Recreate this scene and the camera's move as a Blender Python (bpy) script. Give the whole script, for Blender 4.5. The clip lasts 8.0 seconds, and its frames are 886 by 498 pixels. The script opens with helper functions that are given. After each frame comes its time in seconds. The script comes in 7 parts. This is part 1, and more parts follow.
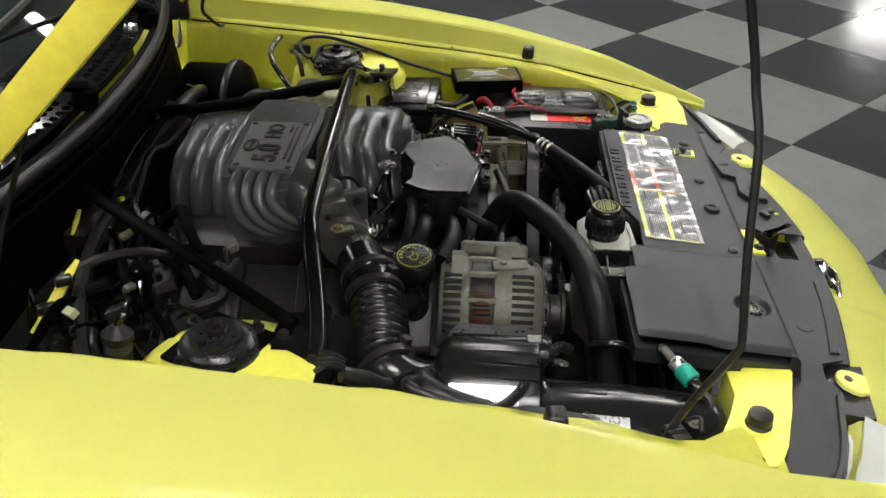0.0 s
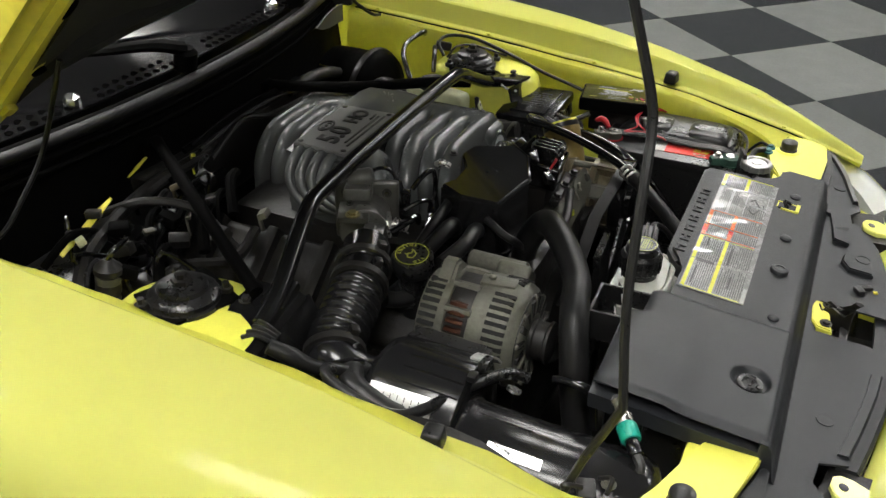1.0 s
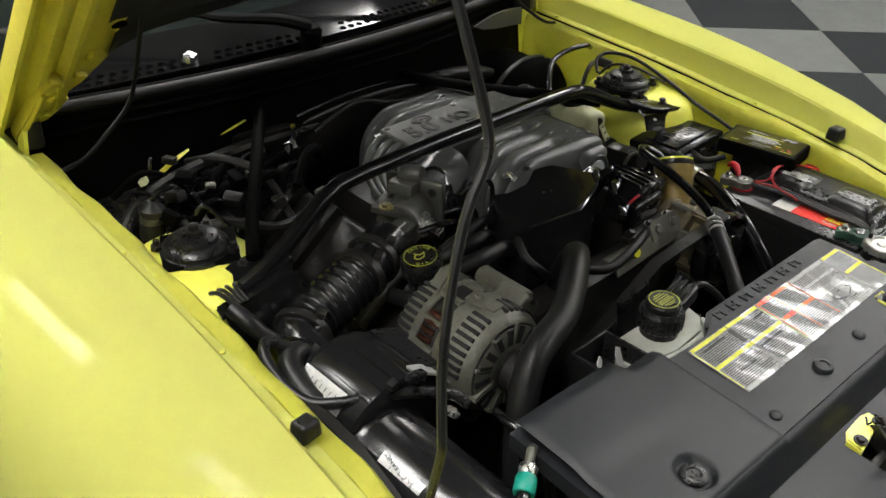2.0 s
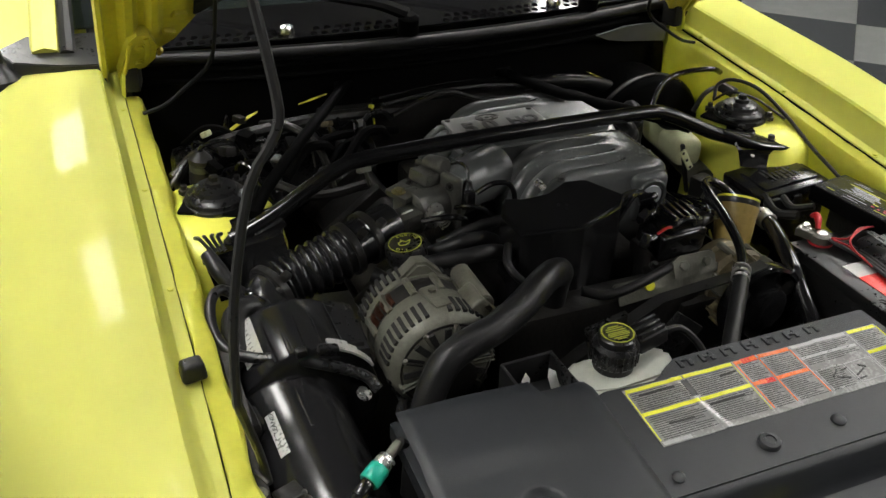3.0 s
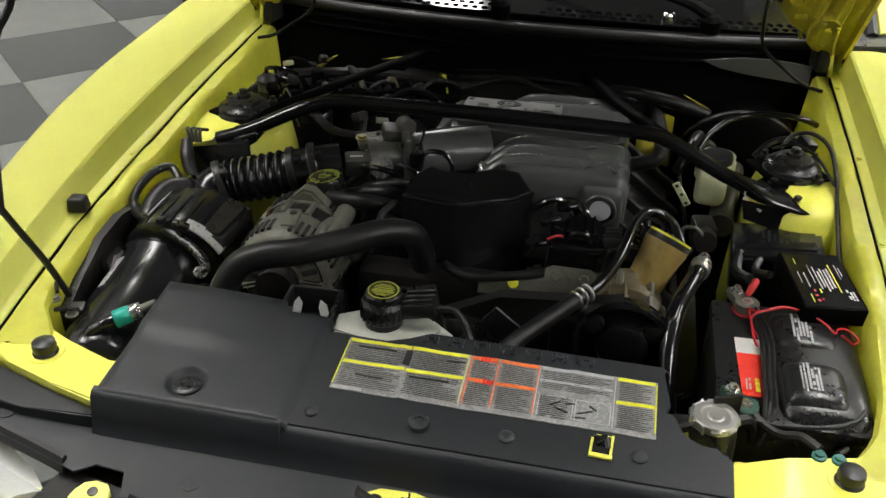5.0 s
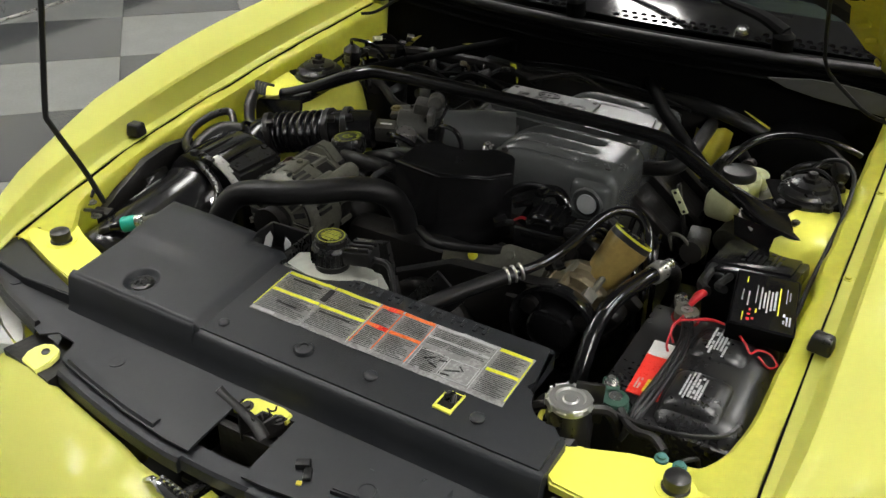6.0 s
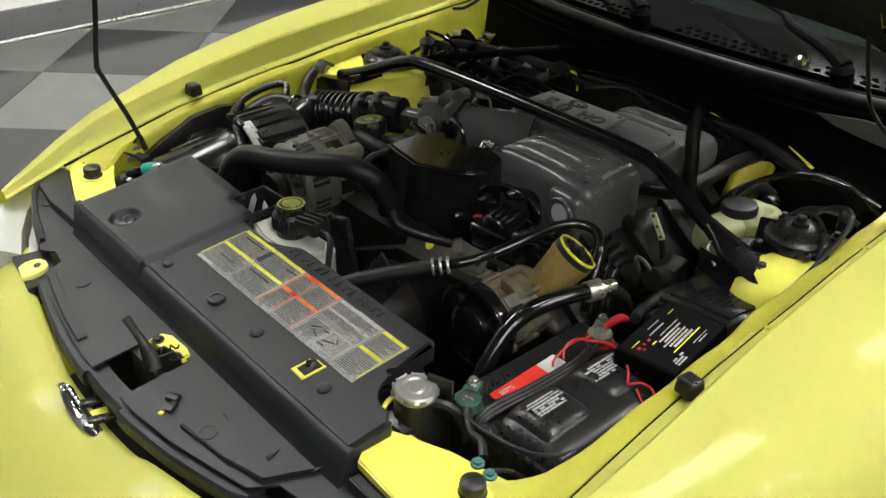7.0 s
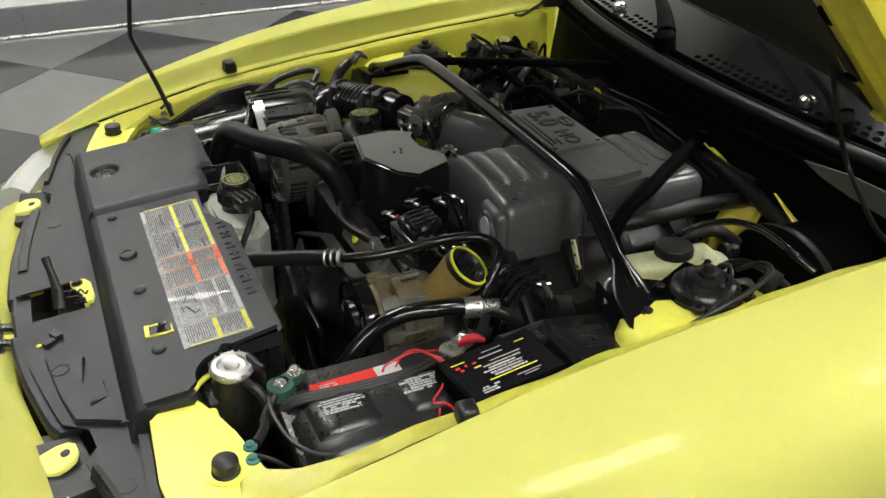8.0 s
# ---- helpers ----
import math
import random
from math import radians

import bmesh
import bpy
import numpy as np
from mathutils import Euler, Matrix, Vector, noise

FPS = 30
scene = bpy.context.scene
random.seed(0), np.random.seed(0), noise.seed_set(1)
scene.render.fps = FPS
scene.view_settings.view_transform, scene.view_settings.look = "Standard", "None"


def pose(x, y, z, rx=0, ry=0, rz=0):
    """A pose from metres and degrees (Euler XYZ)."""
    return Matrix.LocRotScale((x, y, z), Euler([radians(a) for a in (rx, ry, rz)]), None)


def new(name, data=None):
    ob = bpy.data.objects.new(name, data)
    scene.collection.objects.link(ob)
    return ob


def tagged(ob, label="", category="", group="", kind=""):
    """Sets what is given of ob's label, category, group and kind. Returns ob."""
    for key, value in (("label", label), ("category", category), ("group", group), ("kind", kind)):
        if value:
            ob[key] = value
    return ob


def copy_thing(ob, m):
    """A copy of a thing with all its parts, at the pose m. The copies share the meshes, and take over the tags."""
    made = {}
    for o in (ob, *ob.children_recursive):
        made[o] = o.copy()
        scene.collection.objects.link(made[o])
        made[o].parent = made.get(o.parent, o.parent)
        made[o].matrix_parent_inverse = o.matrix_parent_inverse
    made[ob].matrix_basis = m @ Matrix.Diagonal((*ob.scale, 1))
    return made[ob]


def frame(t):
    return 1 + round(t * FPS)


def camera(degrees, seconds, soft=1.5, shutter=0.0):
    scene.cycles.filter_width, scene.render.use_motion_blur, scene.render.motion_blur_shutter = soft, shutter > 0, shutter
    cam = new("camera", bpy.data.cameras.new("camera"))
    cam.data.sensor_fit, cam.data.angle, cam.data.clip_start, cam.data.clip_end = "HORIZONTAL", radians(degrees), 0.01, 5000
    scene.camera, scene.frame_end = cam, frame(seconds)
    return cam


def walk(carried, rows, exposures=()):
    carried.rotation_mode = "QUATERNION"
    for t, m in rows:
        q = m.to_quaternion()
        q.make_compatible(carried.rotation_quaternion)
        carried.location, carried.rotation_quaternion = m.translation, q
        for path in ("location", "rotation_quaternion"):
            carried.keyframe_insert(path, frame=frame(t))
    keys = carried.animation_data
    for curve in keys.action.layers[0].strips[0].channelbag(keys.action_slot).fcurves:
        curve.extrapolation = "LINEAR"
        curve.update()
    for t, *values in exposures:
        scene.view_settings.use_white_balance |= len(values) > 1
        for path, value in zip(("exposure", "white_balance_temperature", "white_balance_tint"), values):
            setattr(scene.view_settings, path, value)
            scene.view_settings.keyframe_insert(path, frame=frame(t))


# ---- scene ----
cam = camera(51.1, 8.0)
METRES, EYE, TILT, LEAN, TURN = 3.5339, 1.5521, -31.828, -1.332, -87.017
ROWS = [
    (0.0, 0.0, 0.0, 0.0, -0.0, 0.0, 0.0),
    (0.5, 0.0571, 0.0071, 0.0019, 9.11, -0.12, -5.47),
    (1.0, 0.1139, 0.0215, 0.0085, 18.31, -1.11, -10.86),
    (1.5, 0.1661, 0.0465, 0.0225, 28.15, -3.26, -16.48),
    (2.0, 0.2125, 0.0812, 0.0438, 39.46, -6.87, -21.95),
    (3.5, 0.3106, 0.2096, 0.1172, 71.6, -20.75, -31.28),
    (4.0, 0.3295, 0.2589, 0.1467, 82.35, -26.16, -32.61),
    (4.5, 0.3451, 0.3104, 0.1787, 91.74, -31.17, -33.07),
    (5.0, 0.356, 0.3617, 0.2117, 100.78, -36.0, -32.88),
    (6.5, 0.3235, 0.5177, 0.3102, 132.33, -51.18, -26.66),
    (7.0, 0.2805, 0.5609, 0.3389, 141.14, -54.81, -23.41),
    (7.5, 0.2249, 0.5998, 0.3649, 148.97, -57.57, -19.9),
    (8.0, 0.1657, 0.6296, 0.3857, 157.72, -60.09, -15.54),
]
walk(cam, [(t, pose(-1.3545, 0.3552, EYE, TILT, LEAN, TURN) @ pose(METRES * x, METRES * y, METRES * z, 90 + pitch, roll, yaw)) for t, x, y, z, yaw, pitch, roll in ROWS])

# ---------------------------------------------------------------- helpers of this scene
UP = Vector((0, 0, 1))


def spline(pts, n=6):
    """A smooth polyline through the points."""
    p = [Vector(q) for q in pts]
    if len(p) < 3:
        return p
    p = [2 * p[0] - p[1]] + p + [2 * p[-1] - p[-2]]
    out = []
    for a, b, c, d in zip(p, p[1:], p[2:], p[3:]):
        for k in range(n):
            t = k / n
            out.append(0.5 * (2 * b + (c - a) * t + (2 * a - 5 * b + 4 * c - d) * t * t + (3 * b - a - 3 * c + d) * t ** 3))
    return out + [p[-2]]


def loft(bm, rings, caps=True, closed=True):
    """Skin over rings of equal length."""
    vs = [[bm.verts.new(v) for v in r] for r in rings]
    n = len(vs[0])
    for a, b in zip(vs, vs[1:]):
        for k in range(n if closed else n - 1):
            j = (k + 1) % n
            bm.faces.new((a[k], a[j], b[j], b[k]))
    if caps and closed:
        bm.faces.new(vs[0][::-1])
        bm.faces.new(vs[-1])
    return vs


def tube(bm, pts, r, seg=10, n=5, caps=True, flat=1.0):
    """A round hose or rod along a smooth line; r is one radius or one for each point."""
    line = spline(pts, n) if n > 1 else [Vector(q) for q in pts]
    m = len(line)
    if not isinstance(r, (int, float)):
        r = [float(np.interp(k / (m - 1) * (len(r) - 1), range(len(r)), r)) for k in range(m)]
    else:
        r = [r] * m
    side, rings = None, []
    for k in range(m):
        d = (line[min(k + 1, m - 1)] - line[max(k - 1, 0)]).normalized()
        if side is None:
            side = d.cross(UP if abs(d.z) < 0.9 else Vector((1, 0, 0))).normalized()
        side = (side - d * side.dot(d)).normalized()
        up = side.cross(d)
        rings.append([line[k] + r[k] * (math.cos(a) * side + flat * math.sin(a) * up) for a in (2 * math.pi * i / seg for i in range(seg))])
    loft(bm, rings, caps)
    return bm


def axes(d):
    d = Vector(d).normalized()
    u = d.cross(UP if abs(d.z) < 0.9 else Vector((0, 1, 0))).normalized()
    return u, u.cross(d) * -1, d


def lathe(bm, profile, at, axis=(0, 0, 1), seg=24, caps=True):
    """A turned shape: profile of (radius, height) along the axis from at."""
    u, v, d = axes(axis)
    at = Vector(at)
    loft(bm, [[at + d * h + r * (math.cos(a) * u + math.sin(a) * v) for a in (2 * math.pi * i / seg for i in range(seg))] for r, h in profile], caps)
    return bm


def block(bm, c, s, rot=(0, 0, 0), bev=0.004, seg=2, taper=1.0):
    """A bevelled box of size s about c; taper narrows its top."""
    m = pose(*c, *rot)
    vs = bmesh.ops.create_cube(bm, size=1.0)["verts"]
    for v in vs:
        k = taper if v.co.z > 0 else 1.0
        v.co = m @ Vector((v.co.x * s[0] * k, v.co.y * s[1] * k, v.co.z * s[2]))
    if bev:
        es = list({e for v in vs for e in v.link_edges})
        bmesh.ops.bevel(bm, geom=es, offset=bev, segments=seg, affect="EDGES", profile=0.6, clamp_overlap=True)
    return bm


def slab(bm, outline, z0, z1, m=Matrix(), bev=0.0):
    """A flat plate with the given outline between two heights; z1 may depend on the place."""
    top = z1 if callable(z1) else (lambda x, y: z1)
    low = z0 if callable(z0) else (lambda x, y: z0)
    a = [bm.verts.new(m @ Vector((x, y, low(x, y)))) for x, y in outline]
    b = [bm.verts.new(m @ Vector((x, y, top(x, y)))) for x, y in outline]
    n = len(a)
    for k in range(n):
        bm.faces.new((a[k], a[(k + 1) % n], b[(k + 1) % n], b[k]))
    f = bm.faces.new(b)
    bm.faces.new(a[::-1])
    if bev:
        bmesh.ops.bevel(bm, geom=list(f.edges), offset=bev, segments=2, affect="EDGES", clamp_overlap=True)
    return bm


def grid_sheet(bm, f, us, vs, thick=None):
    """A sheet of points f(u, v); thick gives it a second face at that offset."""
    g = [[bm.verts.new(f(u, v)) for v in vs] for u in us]
    fs = []
    for i in range(len(us) - 1):
        for j in range(len(vs) - 1):
            fs.append(bm.faces.new((g[i][j], g[i + 1][j], g[i + 1][j + 1], g[i][j + 1])))
    if thick:
        bmesh.ops.recalc_face_normals(bm, faces=fs)
        bmesh.ops.solidify(bm, geom=fs, thickness=thick)
    return bm


def finish(name, bm, mat, angle=38):
    bmesh.ops.recalc_face_normals(bm, faces=bm.faces[:])
    me = bpy.data.meshes.new(name)
    bm.to_mesh(me)
    bm.free()
    me.materials.append(mat)
    me.shade_smooth()
    me.set_sharp_from_angle(angle=radians(angle))
    return new(name, me)


def thing(name, at, label, category, group="", kind=""):
    """An empty at a thing's base, the parent of its parts."""
    ob = new(name)
    ob.location = at
    ob.empty_display_size = 0.02
    return tagged(ob, label, category, group, kind)


def under(ob, parent):
    ob.parent = parent
    ob.matrix_parent_inverse = Matrix.Translation(parent.location).inverted()
    return ob


def part(name, bm, mat, parent, label="", angle=38):
    return tagged(under(finish(name, bm, mat, angle), parent), label)


def solo(name, bm, mat, label, category, group="", kind="", angle=38):
    return tagged(finish(name, bm, mat, angle), label, category, group, kind)


def B():
    return bmesh.new()


def bolt(parent, at, axis, r, mat, h=0.006, name="bolt", label=""):
    """A hexagonal bolt head on a washer."""
    b = B()
    lathe(b, [(r * 1.5, 0), (r * 1.5, h * 0.25)], at, axis, 14)
    lathe(b, [(r, h * 0.2), (r, h * 0.85), (r * 0.8, h)], at, axis, 6)
    return part(name, b, mat, parent, label, 25)


# ---------------------------------------------------------------- world and light
world = bpy.data.worlds.new("room_air")
scene.world = world
world.use_nodes = True
world.node_tree.nodes["Background"].inputs[0].default_value = (0.75, 0.8, 0.85, 1)
world.node_tree.nodes["Background"].inputs[1].default_value = 0.02
scene.view_settings.exposure = 0.0

LAMP_STRENGTH = 33.0


# ---------------------------------------------------------------- materials
def mat(name, col, rough=0.5, metal=0.0, var=0.15, scale=30.0, bump=0.0, bscale=400.0, coat=0.0, rvar=0.1, dirt=None, dirt_amount=0.0,
        trans=0.0, emit=0.0, piece=0.0, ior=1.45, spec=0.5):
    """A node material: colour with fine and broad variation, uneven gloss, fine relief and optional dirt."""
    m = bpy.data.materials.new(name)
    m.use_nodes = True
    nt = m.node_tree
    p = nt.nodes["Principled BSDF"]
    add = nt.nodes.new

    def link(a, b):
        nt.links.new(a, b)

    co = add("ShaderNodeTexCoord")
    fine, broad = add("ShaderNodeTexNoise"), add("ShaderNodeTexNoise")
    for n, s in ((fine, scale * 6), (broad, scale * 0.5)):
        n.inputs["Scale"].default_value, n.inputs["Detail"].default_value = s, 4
        link(co.outputs["Object"], n.inputs["Vector"])
    mix = add("ShaderNodeMath")
    mix.operation = "ADD"
    link(fine.outputs["Fac"], mix.inputs[0])
    link(broad.outputs["Fac"], mix.inputs[1])
    ramp = add("ShaderNodeMapRange")
    ramp.inputs[1].default_value, ramp.inputs[2].default_value = 0.7, 1.3
    ramp.inputs[3].default_value, ramp.inputs[4].default_value = 1 - var, 1 + var
    link(mix.outputs[0], ramp.inputs[0])
    tint = add("ShaderNodeVectorMath")
    tint.operation = "SCALE"
    tint.inputs[0].default_value = col
    link(ramp.outputs[0], tint.inputs["Scale"])
    out = tint.outputs[0]
    if piece:
        info = add("ShaderNodeObjectInfo")
        k = add("ShaderNodeMapRange")
        k.inputs[3].default_value, k.inputs[4].default_value = 1 - piece, 1 + piece
        link(info.outputs["Random"], k.inputs[0])
        t2 = add("ShaderNodeVectorMath")
        t2.operation = "SCALE"
        link(out, t2.inputs[0])
        link(k.outputs[0], t2.inputs["Scale"])
        out = t2.outputs[0]
    if dirt:
        n = add("ShaderNodeTexNoise")
        n.inputs["Scale"].default_value, n.inputs["Detail"].default_value = scale * 1.3, 8
        n.inputs["Roughness"].default_value = 0.7
        link(co.outputs["Object"], n.inputs["Vector"])
        k = add("ShaderNodeMapRange")
        k.inputs[1].default_value, k.inputs[2].default_value, k.inputs[4].default_value = 0.5, 0.72, dirt_amount
        link(n.outputs["Fac"], k.inputs[0])
        mx = add("ShaderNodeMix")
        mx.data_type = "RGBA"
        mx.inputs[7].default_value = (*dirt, 1)
        link(k.outputs[0], mx.inputs[0])
        link(out, mx.inputs[6])
        out = mx.outputs[2]
    link(out, p.inputs["Base Color"])
    rr = add("ShaderNodeMapRange")
    rr.inputs[1].default_value, rr.inputs[2].default_value = 0.7, 1.3
    rr.inputs[3].default_value, rr.inputs[4].default_value = max(0.02, rough - rvar), min(1, rough + rvar)
    link(mix.outputs[0], rr.inputs[0])
    link(rr.outputs[0], p.inputs["Roughness"])
    p.inputs["Metallic"].default_value = metal
    p.inputs["IOR"].default_value = ior
    p.inputs["Specular IOR Level"].default_value = spec
    p.inputs["Coat Weight"].default_value = coat
    p.inputs["Coat Roughness"].default_value = 0.05
    p.inputs["Transmission Weight"].default_value = trans
    if bump:
        bn = add("ShaderNodeTexNoise")
        bn.inputs["Scale"].default_value, bn.inputs["Detail"].default_value = bscale, 3
        link(co.outputs["Object"], bn.inputs["Vector"])
        bp = add("ShaderNodeBump")
        bp.inputs["Strength"].default_value, bp.inputs["Distance"].default_value = bump, 0.002
        link(bn.outputs["Fac"], bp.inputs["Height"])
        link(bp.outputs[0], p.inputs["Normal"])
    if emit:
        p.inputs["Emission Color"].default_value = (1.0, 0.98, 0.94, 1)
        p.inputs["Emission Strength"].default_value = emit
    return m


YELLOW = mat("yellow_paint", (0.765, 0.765, 0.205), 0.5, var=0.012, scale=3, coat=0.24, rvar=0.015, spec=0.05)
YELLOW_IN = mat("yellow_inner_paint", (0.72, 0.71, 0.10), 0.4, var=0.06, scale=12, coat=0.15, rvar=0.08, dirt=(0.4, 0.34, 0.03), dirt_amount=0.15)
PLASTIC = mat("grained_black_plastic", (0.0145, 0.016, 0.0185), 0.42, var=0.14, scale=18, bump=0.22, bscale=900, rvar=0.07, dirt=(0.035, 0.035, 0.035), dirt_amount=0.22, spec=0.43)
BLACK = mat("satin_black_plastic", (0.011, 0.011, 0.0115), 0.3, var=0.2, scale=30, bump=0.03, bscale=200, rvar=0.05, dirt=(0.02, 0.0185, 0.016), dirt_amount=0.2, spec=0.45)
GLOSS = mat("gloss_black_enamel", (0.007, 0.007, 0.0075), 0.14, var=0.15, scale=20, coat=0.4, rvar=0.05, bump=0.03, bscale=120)
RUBBER = mat("black_rubber", (0.012, 0.012, 0.012), 0.36, var=0.2, scale=40, bump=0.15, bscale=350, rvar=0.1, dirt=(0.026, 0.023, 0.02), dirt_amount=0.2, spec=0.4)
HOSE = mat("matt_rubber_hose", (0.009, 0.009, 0.0093), 0.40, var=0.2, scale=25, bump=0.2, bscale=500, dirt=(0.03, 0.029, 0.027), dirt_amount=0.2, spec=0.3)
DARK = mat("grimy_black_metal", (0.011, 0.0105, 0.010), 0.4, var=0.35, scale=20, bump=0.4, bscale=120, dirt=(0.022, 0.018, 0.013), dirt_amount=0.35, spec=0.4)
GREY = mat("grey_cast_paint", (0.074, 0.078, 0.077), 0.25, metal=0.05, var=0.05, scale=40, bump=0.08, bscale=500, rvar=0.03, dirt=(0.055, 0.055, 0.052), dirt_amount=0.25)
PLATE = mat("bare_cast_plate", (0.14, 0.14, 0.137), 0.5, metal=0.2, var=0.1, scale=30, bump=0.08, bscale=500)
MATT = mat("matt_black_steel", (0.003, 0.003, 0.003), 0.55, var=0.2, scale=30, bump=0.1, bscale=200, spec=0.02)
COWL = mat("cowl_plastic", (0.004, 0.004, 0.0043), 0.08, var=0.1, scale=30, rvar=0.02, spec=0.22)
VOID = mat("open_hole", (0.002, 0.002, 0.002), 0.95, var=0.1, spec=0.0)
CASTING = mat("greyed_casting", (0.062, 0.062, 0.055), 0.36, metal=0.15, var=0.2, scale=30, bump=0.25, bscale=400, dirt=(0.03, 0.027, 0.022), dirt_amount=0.6)
BRASS = mat("tarnished_brass", (0.20, 0.17, 0.07), 0.38, metal=0.5, var=0.2, scale=60)
ALLOY = mat("dull_cast_aluminium", (0.115, 0.114, 0.092), 0.45, metal=0.2, var=0.18, scale=25, bump=0.35, bscale=350, dirt=(0.045, 0.04, 0.032), dirt_amount=0.65)
STEEL = mat("zinc_plated_steel", (0.55, 0.54, 0.52), 0.3, metal=0.9, var=0.15, scale=30, dirt=(0.2, 0.17, 0.13), dirt_amount=0.4)
CHROME = mat("chrome", (0.55, 0.55, 0.55), 0.2, metal=1.0, var=0.05, scale=30, rvar=0.04)
CAPM = mat("plated_cap_metal", (0.44, 0.44, 0.42), 0.32, metal=0.8, var=0.03, scale=12, rvar=0.03)
BAR = mat("black_bar_enamel", (0.006, 0.006, 0.0063), 0.17, var=0.15, scale=20, rvar=0.05, bump=0.03, bscale=120, spec=0.45)
SHEEN = mat("semi_gloss_black_plastic", (0.009, 0.009, 0.0095), 0.2, var=0.05, scale=8, rvar=0.015)
PLUG = mat("pale_plug_metal", (0.42, 0.44, 0.45), 0.5, var=0.12, scale=60)
COPPER = mat("copper_winding", (0.06, 0.022, 0.012), 0.4, metal=0.7, var=0.3, scale=60, bump=0.5, bscale=600)
WHITE = mat("white_label", (0.52, 0.52, 0.505), 0.45, var=0.05, scale=60, dirt=(0.35, 0.34, 0.3), dirt_amount=0.3)
LABEL = mat("silver_label_film", (0.25, 0.25, 0.245), 0.27, var=0.14, scale=40, bump=0.14, bscale=55, coat=0.5, rvar=0.08, dirt=(0.17, 0.17, 0.16), dirt_amount=0.4)
SILVER = mat("bright_silver_film", (0.62, 0.62, 0.60), 0.3, metal=0.6, var=0.1, scale=40, bump=0.1, bscale=60, rvar=0.06, dirt=(0.4, 0.4, 0.38), dirt_amount=0.3)
INK = mat("black_ink", (0.02, 0.02, 0.02), 0.4, var=0.05)
LEMON = mat("yellow_print", (0.62, 0.62, 0.04), 0.3, var=0.06, scale=60, coat=0.3)
ORANGE = mat("orange_print", (0.72, 0.16, 0.045), 0.3, var=0.06, scale=60, coat=0.3)
PALE = mat("white_print", (0.36, 0.36, 0.36), 0.42, var=0.2, scale=120, coat=0.1)
RED = mat("red_label", (0.6, 0.035, 0.025), 0.3, var=0.06, scale=50, coat=0.3)
WIRE = mat("red_wire", (0.38, 0.012, 0.018), 0.4, var=0.1)
CORRODED = mat("blue_green_corrosion", (0.035, 0.13, 0.12), 0.6, var=0.3, scale=90, bump=0.3, bscale=300)
TEAL = mat("teal_plastic", (0.01, 0.30, 0.22), 0.35, var=0.1, scale=40)
GREEN = mat("green_corrosion", (0.02, 0.06, 0.04), 0.7, var=0.4, scale=80, bump=0.6, bscale=300)
OLIVE = mat("faded_yellow_print", (0.34, 0.36, 0.05), 0.4, var=0.1)
# body yellow, with the shade under hood and at firewall in its colour
YELLOW_SHADE = mat("shaded_yellow_paint", (0.60, 0.53, 0.055), 0.42, var=0.10, scale=14, coat=0.12, rvar=0.08, dirt=(0.34, 0.25, 0.02), dirt_amount=0.3)
SHEET = mat("grey_sheet_plastic", (0.085, 0.086, 0.085), 0.5, var=0.08, scale=12, rvar=0.05, dirt=(0.05, 0.05, 0.05), dirt_amount=0.3)
BEIGE = mat("stained_cast_metal", (0.15, 0.125, 0.075), 0.45, metal=0.2, var=0.2, scale=25, dirt=(0.03, 0.025, 0.015), dirt_amount=0.7)
CREAM = mat("milky_plastic", (0.58, 0.60, 0.36), 0.4, var=0.08, scale=20, dirt=(0.3, 0.26, 0.14), dirt_amount=0.35)
TANK = mat("translucent_tank", (0.44, 0.45, 0.40), 0.4, var=0.08, scale=20, dirt=(0.3, 0.27, 0.2), dirt_amount=0.4)
TAN = mat("amber_plastic", (0.26, 0.185, 0.055), 0.35, var=0.15, scale=20, dirt=(0.1, 0.07, 0.025), dirt_amount=0.4)
GLASS = mat("tinted_glass", (0.10, 0.13, 0.125), 0.02, trans=0.9, var=0.02, rvar=0.01)
LENS = mat("headlamp_lens", (0.78, 0.8, 0.8), 0.12, trans=0.55, var=0.03, rvar=0.04)
SEATS = mat("dark_interior_cloth", (0.02, 0.02, 0.021), 0.8, var=0.2, scale=40)
INSUL = mat("black_felt", (0.014, 0.014, 0.014), 0.95, var=0.3, scale=60, bump=0.5, bscale=300)
TILE_L = mat("light_grey_tile", (0.128, 0.133, 0.128), 0.12, var=0.08, scale=14, bump=0.03, bscale=60, piece=0.06, rvar=0.05, dirt=(0.11, 0.11, 0.105), dirt_amount=0.25)
TILE_D = mat("dark_grey_tile", (0.030, 0.032, 0.034), 0.12, var=0.14, scale=14, bump=0.03, bscale=60, piece=0.1, rvar=0.05, dirt=(0.045, 0.045, 0.045), dirt_amount=0.3)
GROUT = mat("tile_joint", (0.05, 0.05, 0.05), 0.8, var=0.2)
WALL = mat("white_wall_paint", (0.78, 0.78, 0.76), 0.6, var=0.03, scale=3, bump=0.08, bscale=200)
# CEIL and DIM: unseen surfaces, toned down to cut bounced light and reflections
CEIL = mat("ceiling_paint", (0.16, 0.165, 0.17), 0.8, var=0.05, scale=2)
DIM = mat("grey_wall_paint", (0.20, 0.205, 0.21), 0.6, var=0.05, scale=3)
BASE = mat("grey_base_paint", (0.13, 0.135, 0.14), 0.35, var=0.08, scale=8)
LAMP = mat("lamp_diffuser", (0.9, 0.9, 0.9), 0.5, var=0.01, emit=LAMP_STRENGTH)

# ---------------------------------------------------------------- room
ROOM = (-3.72, 17.0, -9.0, 8.5, 3.7)


